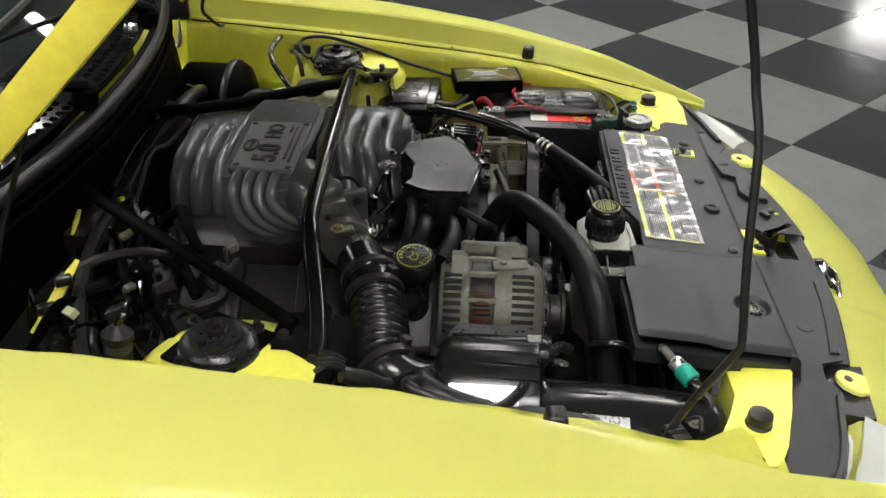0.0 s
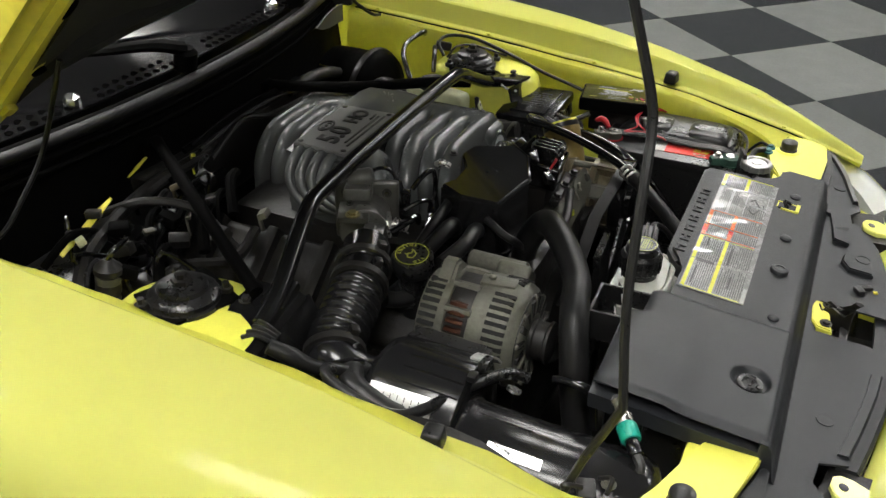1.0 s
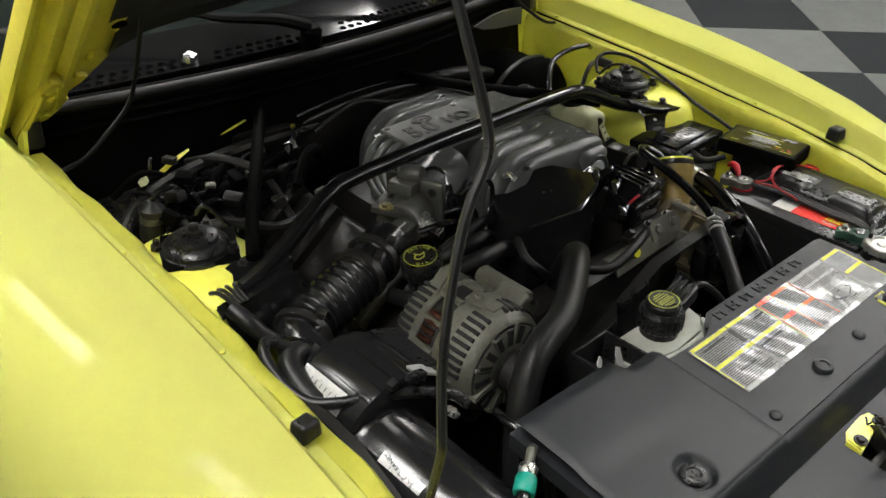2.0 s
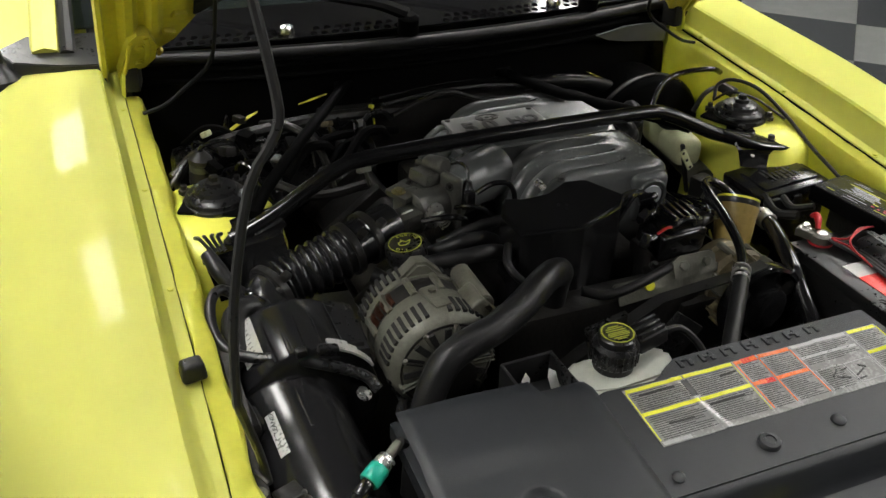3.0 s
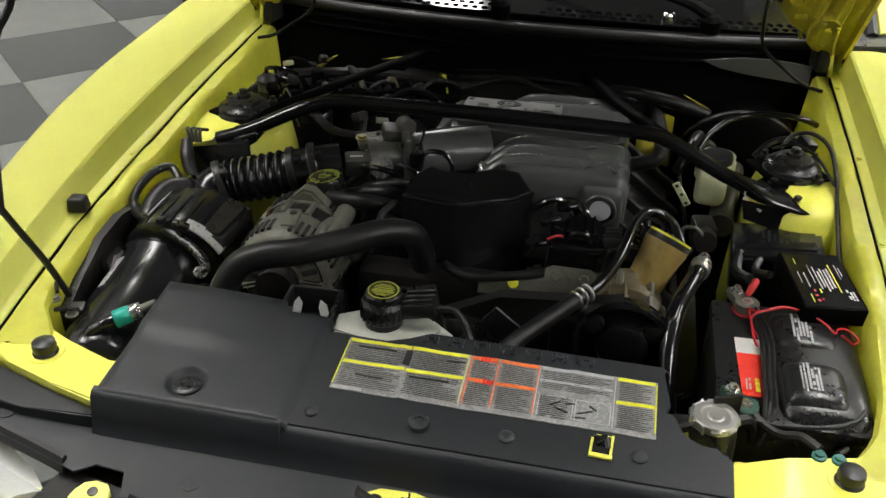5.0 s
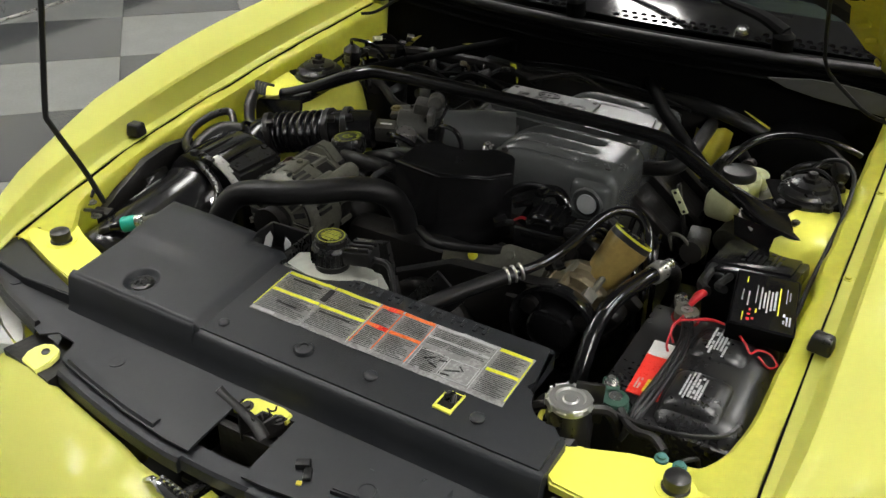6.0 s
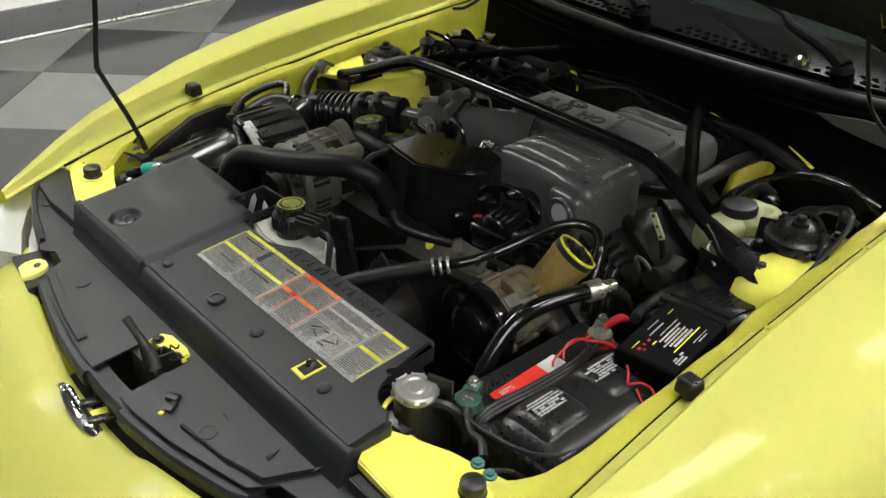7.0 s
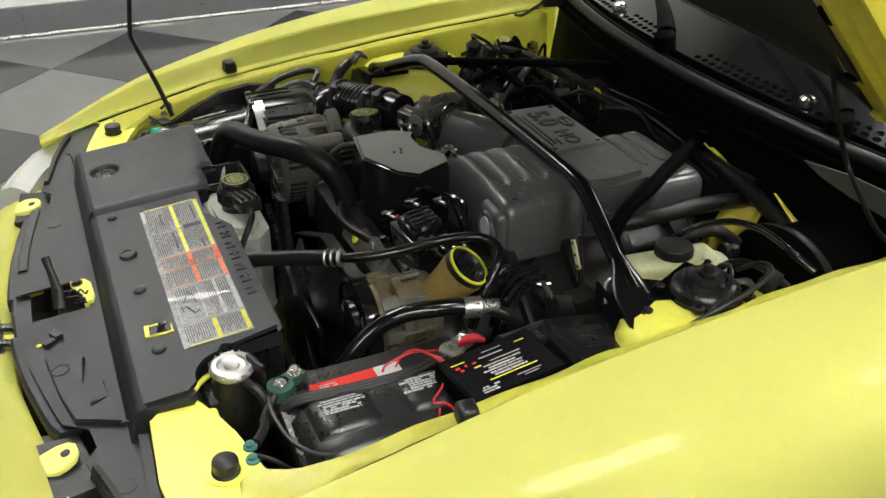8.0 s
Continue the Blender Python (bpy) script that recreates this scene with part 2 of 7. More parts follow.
def floor_slab():
    x0, x1, y0, y1, _ = ROOM
    b = B()
    block(b, ((x0 + x1) / 2, (y0 + y1) / 2, -0.056), (x1 - x0 + 0.4, y1 - y0 + 0.4, 0.1), bev=0)
    return solo("floor", b, GROUT, "grey and charcoal checkerboard vinyl tile floor", "floor", kind="structure")


def walls():
    x0, x1, y0, y1, h = ROOM
    for name, c, s in (("wall_west", (x0 - 0.35, (y0 + y1) / 2, h / 2), (0.7, y1 - y0 + 1.4, h)),
                       ("wall_east", (x1 + 0.35, (y0 + y1) / 2, h / 2), (0.7, y1 - y0 + 1.4, h)),
                       ("wall_south", ((x0 + x1) / 2, y0 - 0.35, h / 2), (x1 - x0, 0.7, h)),
                       ("wall_north", ((x0 + x1) / 2, y1 + 0.35, h / 2), (x1 - x0, 0.7, h))):
        b = B()
        block(b, c, s, bev=0)
        solo(name, b, WALL if name == "wall_west" else DIM, "plain white painted showroom wall" if name == "wall_west" else "plain grey showroom wall", "wall", kind="structure")
    b = B()
    block(b, ((x0 + x1) / 2, (y0 + y1) / 2, h + 0.05), (x1 - x0 + 0.4, y1 - y0 + 0.4, 0.1), bev=0)
    solo("ceiling", b, CEIL, "plain grey showroom ceiling", "ceiling", kind="structure")
    b = B()
    block(b, (x0 + 0.012, (y0 + y1) / 2, 0.075), (0.024, y1 - y0, 0.15), bev=0.004)
    solo("baseboard", b, BASE, "grey painted skirting along the white wall", "baseboard", kind="structure")
    b = B()
    tube(b, [(x0 + 0.03, y0, 0.008), (x0 + 0.03, y1, 0.008)], 0.008, 8, 1)
    solo("trim", b, STEEL, "thin bright metal strip at the foot of the skirting", "trim", kind="structure")


def ceiling_lamp():
    h = ROOM[4]
    t = thing("ceiling_light", (0, 0, h), "rectangular white fluorescent ceiling panel", "ceiling light", "ceiling panels")
    b = B()
    for sx, sy, w, d in ((0, 0.62, 0.66, 0.03), (0, -0.62, 0.66, 0.03), (0.315, 0, 0.03, 1.24), (-0.315, 0, 0.03, 1.24)):
        block(b, (sx, sy, h - 0.025), (w, d, 0.05), bev=0.003)
    part("frame", b, WALL, t)
    b = B()
    block(b, (0, 0, h - 0.018), (0.6, 1.21, 0.02), bev=0)
    part("diffuser", b, LAMP, t)
    return t


floor_slab()
walls()
first_lamp = ceiling_lamp()
# last two are added: far source of floor glare, and fill for passenger fender
LAMPS = [(lx, ly) for lx in (-1.35, 1.1, 3.55, 6.0) for ly in (-4.35, -1.9, 0.55, 3.0, 5.45) if (lx > 2 or ly > 0) and (lx < 5 or -3 < ly < 2) and (lx, ly) != (1.1, 5.45)] + [(15.6, -7.0), (-2.6, -0.6)]
for k, (lx, ly) in enumerate(LAMPS):
    if k == 0:
        first_lamp.location = (lx, ly, ROOM[4])
    else:
        copy_thing(first_lamp, Matrix.Translation((lx, ly, ROOM[4])))

# ---------------------------------------------------------------- car body
RIM_FIT = np.polyfit((-0.14, -0.05, 0.04, 0.25, 0.51, 0.935, 1.15), (0.765, 0.782, 0.799, 0.855, 0.887, 0.925, 0.938), 4)


def rim(y):
    """The height that the fender's crown follows."""
    return float(np.polyval(RIM_FIT, y))


def seam(y):
    """The height of the joint between fender and inner panel, in the gutter below the crown."""
    return rim(y) - float(np.interp(y, (0.05, 0.2, 0.35, 0.5, 0.8, 1.0), (0.0, 0.0, 0.008, 0.016, 0.017, 0.015)))


def outer(y):
    """How far out the crown of the fender reaches."""
    return float(np.interp(y, (-0.14, -0.1, 0.0, 0.085, 0.3, 0.535, 0.7, 1.0, 1.2), (0.588, 0.616, 0.676, 0.716, 0.774, 0.792, 0.796, 0.794, 0.790)))


car = thing("car", (0, 0.9, 0), "lemon yellow coupe with its hood propped open on a checkerboard floor", "car")


def fender(s):
    """A front fender: gutter along the joint, an inner slope, crown and flank. s is -1 or 1."""
    ys = list(np.linspace(-0.135, 0.12, 16)) + list(np.linspace(0.15, 1.17, 34))
    rings = []
    for y in ys:
        z, o, q = rim(y), outer(y), seam(y) + (0.0018 if s < 0 else 0.0)
        i = float(np.interp(y, (-0.14, 0.0, 0.15), (0.560, 0.588, 0.593)))
        w = max(o - i, 0.012)
        k = min(1.0, w / 0.12)
        f = float(np.interp(y, (0.0, 0.45, 0.75, 1.2), (1.0, 1.0, 0.6, 0.45)))
        h = float(np.interp(y, (0.35, 0.65), (0.032, 0.024))) * k
        g = i - 0.0155 * k if y < -0.03 else (0.5786 if s > 0 else 0.5770)
        p = [(g + 0.0006, q - 0.0056), (g, q - 0.0046), (g + 0.0012, q - 0.0028), (i - 0.003, q - 0.0024), (i + 0.001, q - 0.0005), (i + 0.010 * k, 0.45 * q + 0.55 * (z + 0.75 * h)), (i + 0.0145 * k, z + 0.86 * h), (i + 0.019 * k, z + h), (i + 0.03 * k, z + 1.02 * h), (i + 0.3 * w, z + 0.99 * h), (i + 0.6 * w, z + 0.66 * h), (i + 0.82 * w, z + 0.006 * k),
             (i + 0.95 * w, z - 0.012 * k), (o + 0.006, z - 0.028 * k), (o + 0.024 * f, z - 0.065), (o + 0.042 * k * f, z - 0.11), (o + 0.055 * k * f, z - 0.2), (o + 0.06 * k * f, z - 0.38)]
        rings.append([(s * a, y, c) for a, c in p])
    b = B()
    loft(b, rings, caps=False, closed=False)
    bmesh.ops.solidify(b, geom=b.faces[:], thickness=0.0015)
    f = part("fender", b, YELLOW, car, "glossy lemon yellow front fender", 30)
    for y in (0.02, 0.42, 0.66, 0.93):   # painted bolts in the gutter
        bolt(f, (s * 0.5845, y, seam(y) - 0.0032), (0, 0, 1), 0.0045, YELLOW_IN, 0.004)
    return f


def inner_panel(s):
    """The apron inside the fender: a flat top flange along the joint, then down into the bay, with the strut tower."""
    ys = np.linspace(-0.02, 0.99, 64)
    rings = []
    for y in ys:
        z = seam(y) - 0.004
        n = 0.0022 * math.sin(y * 23) + 0.0018 * math.sin(y * 51 + 1)
        e = 0.0012 * math.sin(y * 37 + s) + 0.0008 * math.sin(y * 90)     # wandering edge of the flange
        q = 0.0012 if 0.185 < y < 0.475 else 0.0                          # doubled sheet
        w = float(np.interp(y, (0.02, 0.05, 0.075, 0.11, 0.19), (0.482, 0.515, 0.529, 0.536, 0.548) if s > 0 else (0.49, 0.513, 0.536, 0.545, 0.548)))
        rings.append([(s * (0.5758 + e), y, z - 0.014), (s * (0.5758 + e), y, z - 0.0042 + q), (s * (0.5745 + e), y, z - 0.0026 + q), (s * 0.566, y, z - 0.0028 + q + n * 0.5), (s * (w + 0.0055 + n), y, z - 0.004 + q), (s * (w + n), y, z - 0.011 + q),
                      (s * (0.4 * w + 0.6 * 0.545 + n), y, z - 0.03), (s * (0.543 + 1.4 * n), y, z - 0.065), (s * (0.541 + 1.8 * n), y, z - 0.10), (s * 0.530, y, z - 0.17), (s * 0.49, y, 0.62), (s * 0.47, y, 0.5), (s * 0.42, y, 0.38)])
    b = B()
    loft(b, rings, caps=False, closed=False)
    bmesh.ops.solidify(b, geom=b.faces[:], thickness=0.0015)
    p = part("inner_panel", b, YELLOW_IN, car, "yellow sheet metal apron of the engine bay", 45)
    b = B()   # dark strip standing in for the shade in the open joint
    tube(b, [(s * 0.5775, y, seam(y) - 0.0068) for y in np.linspace(-0.02, 0.985, 40)], 0.0022, 6, 1)
    part("joint_sealer", b, MATT, car, "dark strip for the shaded gap between fender and apron")
    # added sheet that blackens the lower apron for the shade deep in the bay
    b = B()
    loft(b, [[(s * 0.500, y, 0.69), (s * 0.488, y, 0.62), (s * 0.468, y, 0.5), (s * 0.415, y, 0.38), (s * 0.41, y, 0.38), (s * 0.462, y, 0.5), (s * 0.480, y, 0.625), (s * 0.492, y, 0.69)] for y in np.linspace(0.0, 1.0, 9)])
    part("splash_liner", b, MATT, car, "matt black sheet for the shade low on the apron")
    # strut tower
    b = B()
    rings = []
    for r, z in ((0.135, 0.60), (0.128, 0.70), (0.118, 0.79), (0.108, 0.832), (0.092, 0.848), (0.06, 0.853), (0.05, 0.853)):
        rings.append([(s * (0.495 + (0.016 if s > 0 else 0.0) + 0.02 * (0.85 - z)) + r * (0.92 if s < 0 else 0.82) * math.cos(a), 0.635 + r * 1.08 * math.sin(a), z + 0.02 * (r * math.cos(a) * s) ) for a in (2 * math.pi * k / 36 for k in range(36))])
    loft(b, rings)
    part("strut_tower", b, YELLOW_IN, car, "rounded yellow strut tower", 50)
    return p


def support(s):
    """The yellow corner of the radiator support, with its curved edge to the bay."""
    if s > 0:
        out = [(0.572, 0.045), (0.565, -0.03), (0.545, -0.066), (0.48, -0.072), (0.372, -0.066), (0.362, -0.052), (0.352, -0.035), (0.346, -0.012), (0.352, -0.006), (0.375, 0.002), (0.402, 0.016), (0.432, 0.025), (0.463, 0.032), (0.487, 0.037), (0.509, 0.043), (0.53, 0.046)]
    else:
        out = [(0.572, 0.06), (0.566, -0.008), (0.53, -0.027), (0.46, -0.05), (0.372, -0.074), (0.362, -0.06), (0.362, -0.03), (0.371, -0.009), (0.405, 0.004), (0.442, 0.017), (0.48, 0.031), (0.515, 0.048), (0.535, 0.062)]
    zt = lambda x, y: 0.789
    b = B()
    slab(b, [(s * x, y) for x, y in out], lambda x, y: zt(x, y) - 0.012, zt, bev=0.003)
    sp = part("radiator_support", b, YELLOW_IN, car, "yellow corner panel of the radiator support", 30)
    b = B()
    lathe(b, [(0.024, -0.001), (0.023, 0.0012), (0.017, 0.0014)], (s * 0.494, 0.0, 0.789), (0, 0, 1), 24)
    part("stop_seat", b, YELLOW_IN, sp)
    b = B()
    lathe(b, [(0.0055, -0.001), (0.0055, 0.0006)], (s * 0.555, 0.012, 0.7893), (0, 0, 1), 14)
    part("hole", b, VOID, sp)
    b = B()
    block(b, (s * 0.47, 0.0, 0.70), (0.2, 0.03, 0.165), bev=0.006)
    part("support_post", b, YELLOW_IN, car)
    if s > 0:   # curved yellow lip round the filler neck
        b = B()
        tube(b, [(0.347, -0.010, 0.789), (0.335, -0.002, 0.790), (0.322, 0.012, 0.791), (0.316, 0.030, 0.792), (0.318, 0.045, 0.792)], 0.0035, 8, 4)
        part("filler_lip", b, YELLOW_IN, car)


def bumper():
    """The yellow bumper cover round the nose, with the tabs that hold it."""
    top = [(0.0, -0.236, 0.700), (0.10, -0.234, 0.708), (0.15, -0.228, 0.722), (0.30, -0.200, 0.728), (0.36, -0.180, 0.732), (0.43, -0.158, 0.722), (0.52, -0.128, 0.69), (0.62, -0.075, 0.672), (0.72, 0.0, 0.675), (0.80, 0.09, 0.685)]
    low = [(0.0, -0.40, 0.61), (0.10, -0.398, 0.61), (0.15, -0.393, 0.615), (0.30, -0.365, 0.62), (0.36, -0.345, 0.62), (0.43, -0.318, 0.61), (0.52, -0.268, 0.60), (0.62, -0.195, 0.595), (0.73, -0.08, 0.59), (0.845, 0.09, 0.59)]
    pts = []
    for t, l in zip(top, low):
        t, l = Vector(t), Vector(l)
        pts.append([t + Vector((0, 0.012, -0.012)), t, t + Vector((0, -0.006, 0.001)), t.lerp(l, 0.35) + Vector((0, -0.005, 0.020)), t.lerp(l, 0.75) + Vector((0, -0.006, 0.020)), l, l + Vector((0, -0.006, -0.10)), l + Vector((0, 0.02, -0.26)), l + Vector((0, 0.08, -0.36))])
    rows = [[Vector((-p.x, p.y, p.z)) for p in r] for r in pts[:0:-1]] + pts
    dense = []
    for a in range(len(rows[0])):
        dense.append(spline([r[a] for r in rows], 4))
    b = B()
    loft(b, [list(r) for r in zip(*dense)], caps=False, closed=False)
    bmesh.ops.solidify(b, geom=b.faces[:], thickness=0.003)
    bc = part("bumper_cover", b, YELLOW, car, "glossy yellow front bumper cover", 40)
    for s in (-1, 1):
        b = B()
        slab(b, [(s * (0.342 + 0.72 * (x - 0.342)), -0.170 + 0.8 * (y + 0.170)) for x, y in ((0.312, -0.178), (0.314, -0.160), (0.324, -0.150), (0.345, -0.147), (0.362, -0.153), (0.372, -0.166), (0.376, -0.180), (0.37, -0.196), (0.32, -0.205))], lambda x, y: 0.737 + 0.18 * (y + 0.165), lambda x, y: 0.745 + 0.18 * (y + 0.165), bev=0.0015)
        tab = part("mounting_tab", b, YELLOW, bc)
        b = B()
        lathe(b, [(0.006, 0), (0.006, 0.0012), (0.0035, 0.0016)], (s * 0.341, -0.167, 0.7445), (0, -0.18, 1), 14)
        part("push_pin", b, BLACK, tab)
        b = B()   # dark bracket that carries the cover
        slab(b, [(s * 0.30, -0.150), (s * 0.40, -0.130), (s * 0.41, -0.185), (s * 0.30, -0.20)], 0.70, 0.734)
        part("cover_bracket", b, DARK, bc)
    return bc


def headlamp(s):
    """A wraparound headlamp: clear lens on a white housing."""
    inner = [(0.425, -0.186), (0.495, -0.160), (0.565, -0.124), (0.620, -0.078), (0.672, -0.026)]
    b = B()
    rings = []
    for x, y in inner:
        rings.append([(s * x, y, 0.738), (s * (x + 0.004), y - 0.012, 0.742), (s * (x + 0.018), y - 0.03, 0.733), (s * (x + 0.03), y - 0.065, 0.70), (s * (x + 0.034), y - 0.085, 0.63), (s * (x - 0.02), y + 0.02, 0.62), (s * (x - 0.02), y + 0.015, 0.735)])
    loft(b, rings)
    part("headlamp", b, LENS, car, "clear wraparound headlamp lens", 40)
    b = B()
    slab(b, [(s * 0.41, -0.16), (s * 0.48, -0.135), (s * 0.55, -0.098), (s * 0.60, -0.055), (s * 0.64, 0.0), (s * 0.60, -0.02), (s * 0.54, -0.075), (s * 0.45, -0.125)], 0.63, 0.715)
    part("headlamp_housing", b, WHITE, car)


def hood():
    """The open hood: outer skin, pressed inner frame rails with hinge brackets, black felt pad."""
    hinge = Vector((0, 0.985, 0.97))
    ang = radians(134)
    fwd = Vector((0, math.cos(ang), math.sin(ang)))
    nrm = Vector((0, math.sin(ang), -math.cos(ang)))  # towards the outer skin
    L = 1.18

    def P(x, d, h):
        crown = 0.03 * (1 - (x / 0.6) ** 2)
        return hinge + Vector((x, 0, 0)) + fwd * d + nrm * (h + crown)

    def half(d):
        return float(np.interp(d, (0, 0.6, 1.0, L), (0.605, 0.60, 0.565, 0.50)))

    ds = sorted(set(list(np.linspace(-0.06, 0.24, 16)) + list(np.linspace(0.28, L, 14))))
    us = np.linspace(-1, 1, 15)
    b = B()
    vs = np.linspace(0, 1, 18)

    def start(u):  # the rear edge swings back at both hinges
        return float(np.interp(abs(u), (0, 0.72, 0.9, 1), (0.15, 0.14, 0.05, -0.04)))
    grid_sheet(b, lambda v, u: P(u * half(start(u) + (L - start(u)) * v), start(u) + (L - start(u)) * v, 0.03), vs, np.linspace(-1, 1, 27), 0.002)
    sk = part("hood", b, YELLOW, car, "raised yellow hood", 40)
    for s in (-1, 1):
        b = B()
        rings = []
        for d in ds:
            x = half(d)
            w = float(np.interp(d, (-0.06, -0.03, 0.01, 0.04, 0.10, 0.2, 0.3), (0.03, 0.06, 0.092, 0.13, 0.163, 0.175, 0.16)))
            k = float(np.interp(d, (0.02, 0.10), (0.25, 1.0)))     # ribs run out towards the hinge
            n = 0.0015 * math.sin(d * 31 + s)
            sec = [(0.0, 0.031), (-0.003, 0.012), (0.0, -0.004), (0.007, -0.005), (0.011, 0.010), (0.032, 0.013), (0.042, 0.013 - 0.020 * k), (0.054, 0.013 - 0.021 * k), (0.064, 0.010 - 0.004 * k), (0.073, 0.009 - 0.004 * k), (0.083, 0.009 - 0.017 * k), (0.093, 0.009 - 0.017 * k), (0.103, 0.005 - 0.004 * k), (0.125, 0.002 + n), (0.95, 0.004 - n), (1.0, 0.012), (1.0, 0.026)]
            sec = [(o if i < 14 else w * o, h) for i, (o, h) in enumerate(sec)]
            rings.append([P(s * (x - min(o, w * (1.0 if i > 14 else 0.94))), d, h) for i, (o, h) in enumerate(sec)])
        loft(b, rings)
        part("side_frame", b, YELLOW_SHADE, sk, "pressed yellow inner frame rail of the hood", 30)
        for d, o, rx, rd in ((0.195, 0.150, 0.012, 0.0055), (0.34, 0.118, 0.009, 0.018), (0.62, 0.118, 0.009, 0.018), (0.92, 0.118, 0.009, 0.018)):   # openings
            b = B()
            q = P(s * (half(d) - o), d, 0.0)
            loft(b, [[q + h * -nrm + Vector((rx * math.cos(a), 0, 0)) + fwd * rd * math.sin(a) for a in (2 * math.pi * j / 18 for j in range(18))] for h in (-0.004, 0.0012)])
            part("rail_opening", b, VOID, sk)
        # folded hinge bracket bolted to the rail
        br = [(0.044, 0.088), (0.058, 0.104), (0.078, 0.098), (0.090, 0.060), (0.088, 0.016), (0.070, -0.012), (0.052, -0.016), (0.046, -0.006), (0.040, -0.052), (0.026, -0.060), (0.024, -0.030), (0.036, 0.030)]
        b = B()
        loft(b, [[P(s * (half(d) - o), d, h) for o, d in br] for h in (0.006, -0.012, -0.0145)])
        hb = part("hinge_bracket", b, YELLOW_SHADE, sk, "folded yellow hinge bracket on the hood rail", 25)
        b = B()
        tube(b, [P(s * (half(d) - o), d, -0.016) for o, d in ((0.047, 0.085), (0.042, 0.03), (0.036, -0.01), (0.032, -0.052))], 0.004, 8, 4)
        tube(b, [P(s * (half(d) - o), d, -0.014) for o, d in ((0.072, 0.092), (0.076, 0.05), (0.072, 0.005))], 0.005, 8, 4, flat=0.7)
        part("fold", b, YELLOW_SHADE, hb)
        for o, d in ((0.062, 0.068), (0.060, 0.012)):
            bolt(hb, P(s * (half(d) - o), d, -0.0145), -nrm, 0.007, YELLOW_SHADE, 0.005)
        for o, d, sx, sd in ((0.112, 0.078, 0.022, 0.010), (0.128, 0.128, 0.024, 0.016), (0.098, 0.012, 0.006, 0.016)):   # pressed tabs beside the bracket
            b = B()
            block(b, (0, 0, 0), (sx, sd, 0.010), (0, 0, s * 25), 0.003)
            m = Matrix.Translation(P(s * (half(d) - o), d, -0.002)) @ Matrix.Rotation(ang, 4, "X")
            bmesh.ops.transform(b, matrix=m, verts=b.verts[:])
            part("tab", b, YELLOW_SHADE, hb)
    b = B()
    rings = []
    for u in np.linspace(-0.80, 0.80, 17):
        x, d = u * 0.565, start(u) + 0.005
        rings.append([P(x, d, 0.028), P(x, d, 0.004), P(x, d + 0.05, -0.004), P(x, d + 0.075, 0.012), P(x, d + 0.075, 0.026)])
    loft(b, rings)
    part("rear_frame", b, INSUL, sk, "", 30)
    b = B()
    grid_sheet(b, lambda d, u: P(u * (half(d) - 0.13), d, 0.012 - 0.008 * math.cos(u * 9) * math.cos(d * 11)), np.linspace(0.17, L - 0.05, 16), us, 0.006)
    part("felt_pad", b, INSUL, sk, "black felt insulation pad under the hood", 40)
    b = B()
    rings = [[P(x, L - 0.06, 0.026), P(x, L - 0.06, -0.01), P(x, L, -0.008), P(x, L + 0.004, 0.03)] for x in np.linspace(-0.49, 0.49, 9)]
    loft(b, rings)
    part("front_frame", b, YELLOW_SHADE, sk)
    for s in (-1, 1):  # hinges
        b = B()
        loft(b, [[(s * (x - 0.003), y - w, z), (s * (x + 0.003), y - w, z), (s * (x + 0.003), y + w, z + 0.004), (s * (x - 0.003), y + w, z + 0.004)] for x, y, z, w in ((0.578, 1.000, 0.900, 0.014), (0.576, 0.996, 0.925, 0.012), (0.573, 0.992, 0.945, 0.008), (0.570, 1.000, 0.962, 0.009))])
        h = part("hood_hinge", b, YELLOW_IN, car, "yellow stamped steel hood hinge")
        bolt(h, (s * 0.572, 0.996, 0.925), (-s, 0, 0), 0.006, DARK)
        b = B()
        block(b, (s * 0.556, 1.006, 0.938), (0.026, 0.05, 0.05), (0, 0, s * 12), 0.008)
        part("corner_seal", b, RUBBER, car, "black rubber block in the rear corner of the bay")
    for s in (-1, 1):  # washer hose from hood to cowl corner
        b = B()
        tube(b, [P(s * 0.42, 0.20, 0.0), (s * 0.425, 0.895, 1.03), (s * 0.437, 0.915, 0.975), (s * 0.482, 0.912, 0.938), (s * 0.520, 0.908, 0.914), (s * 0.555, 0.910, 0.904)], 0.0036, 8, 6)
        part("washer_hose", b, HOSE, sk)


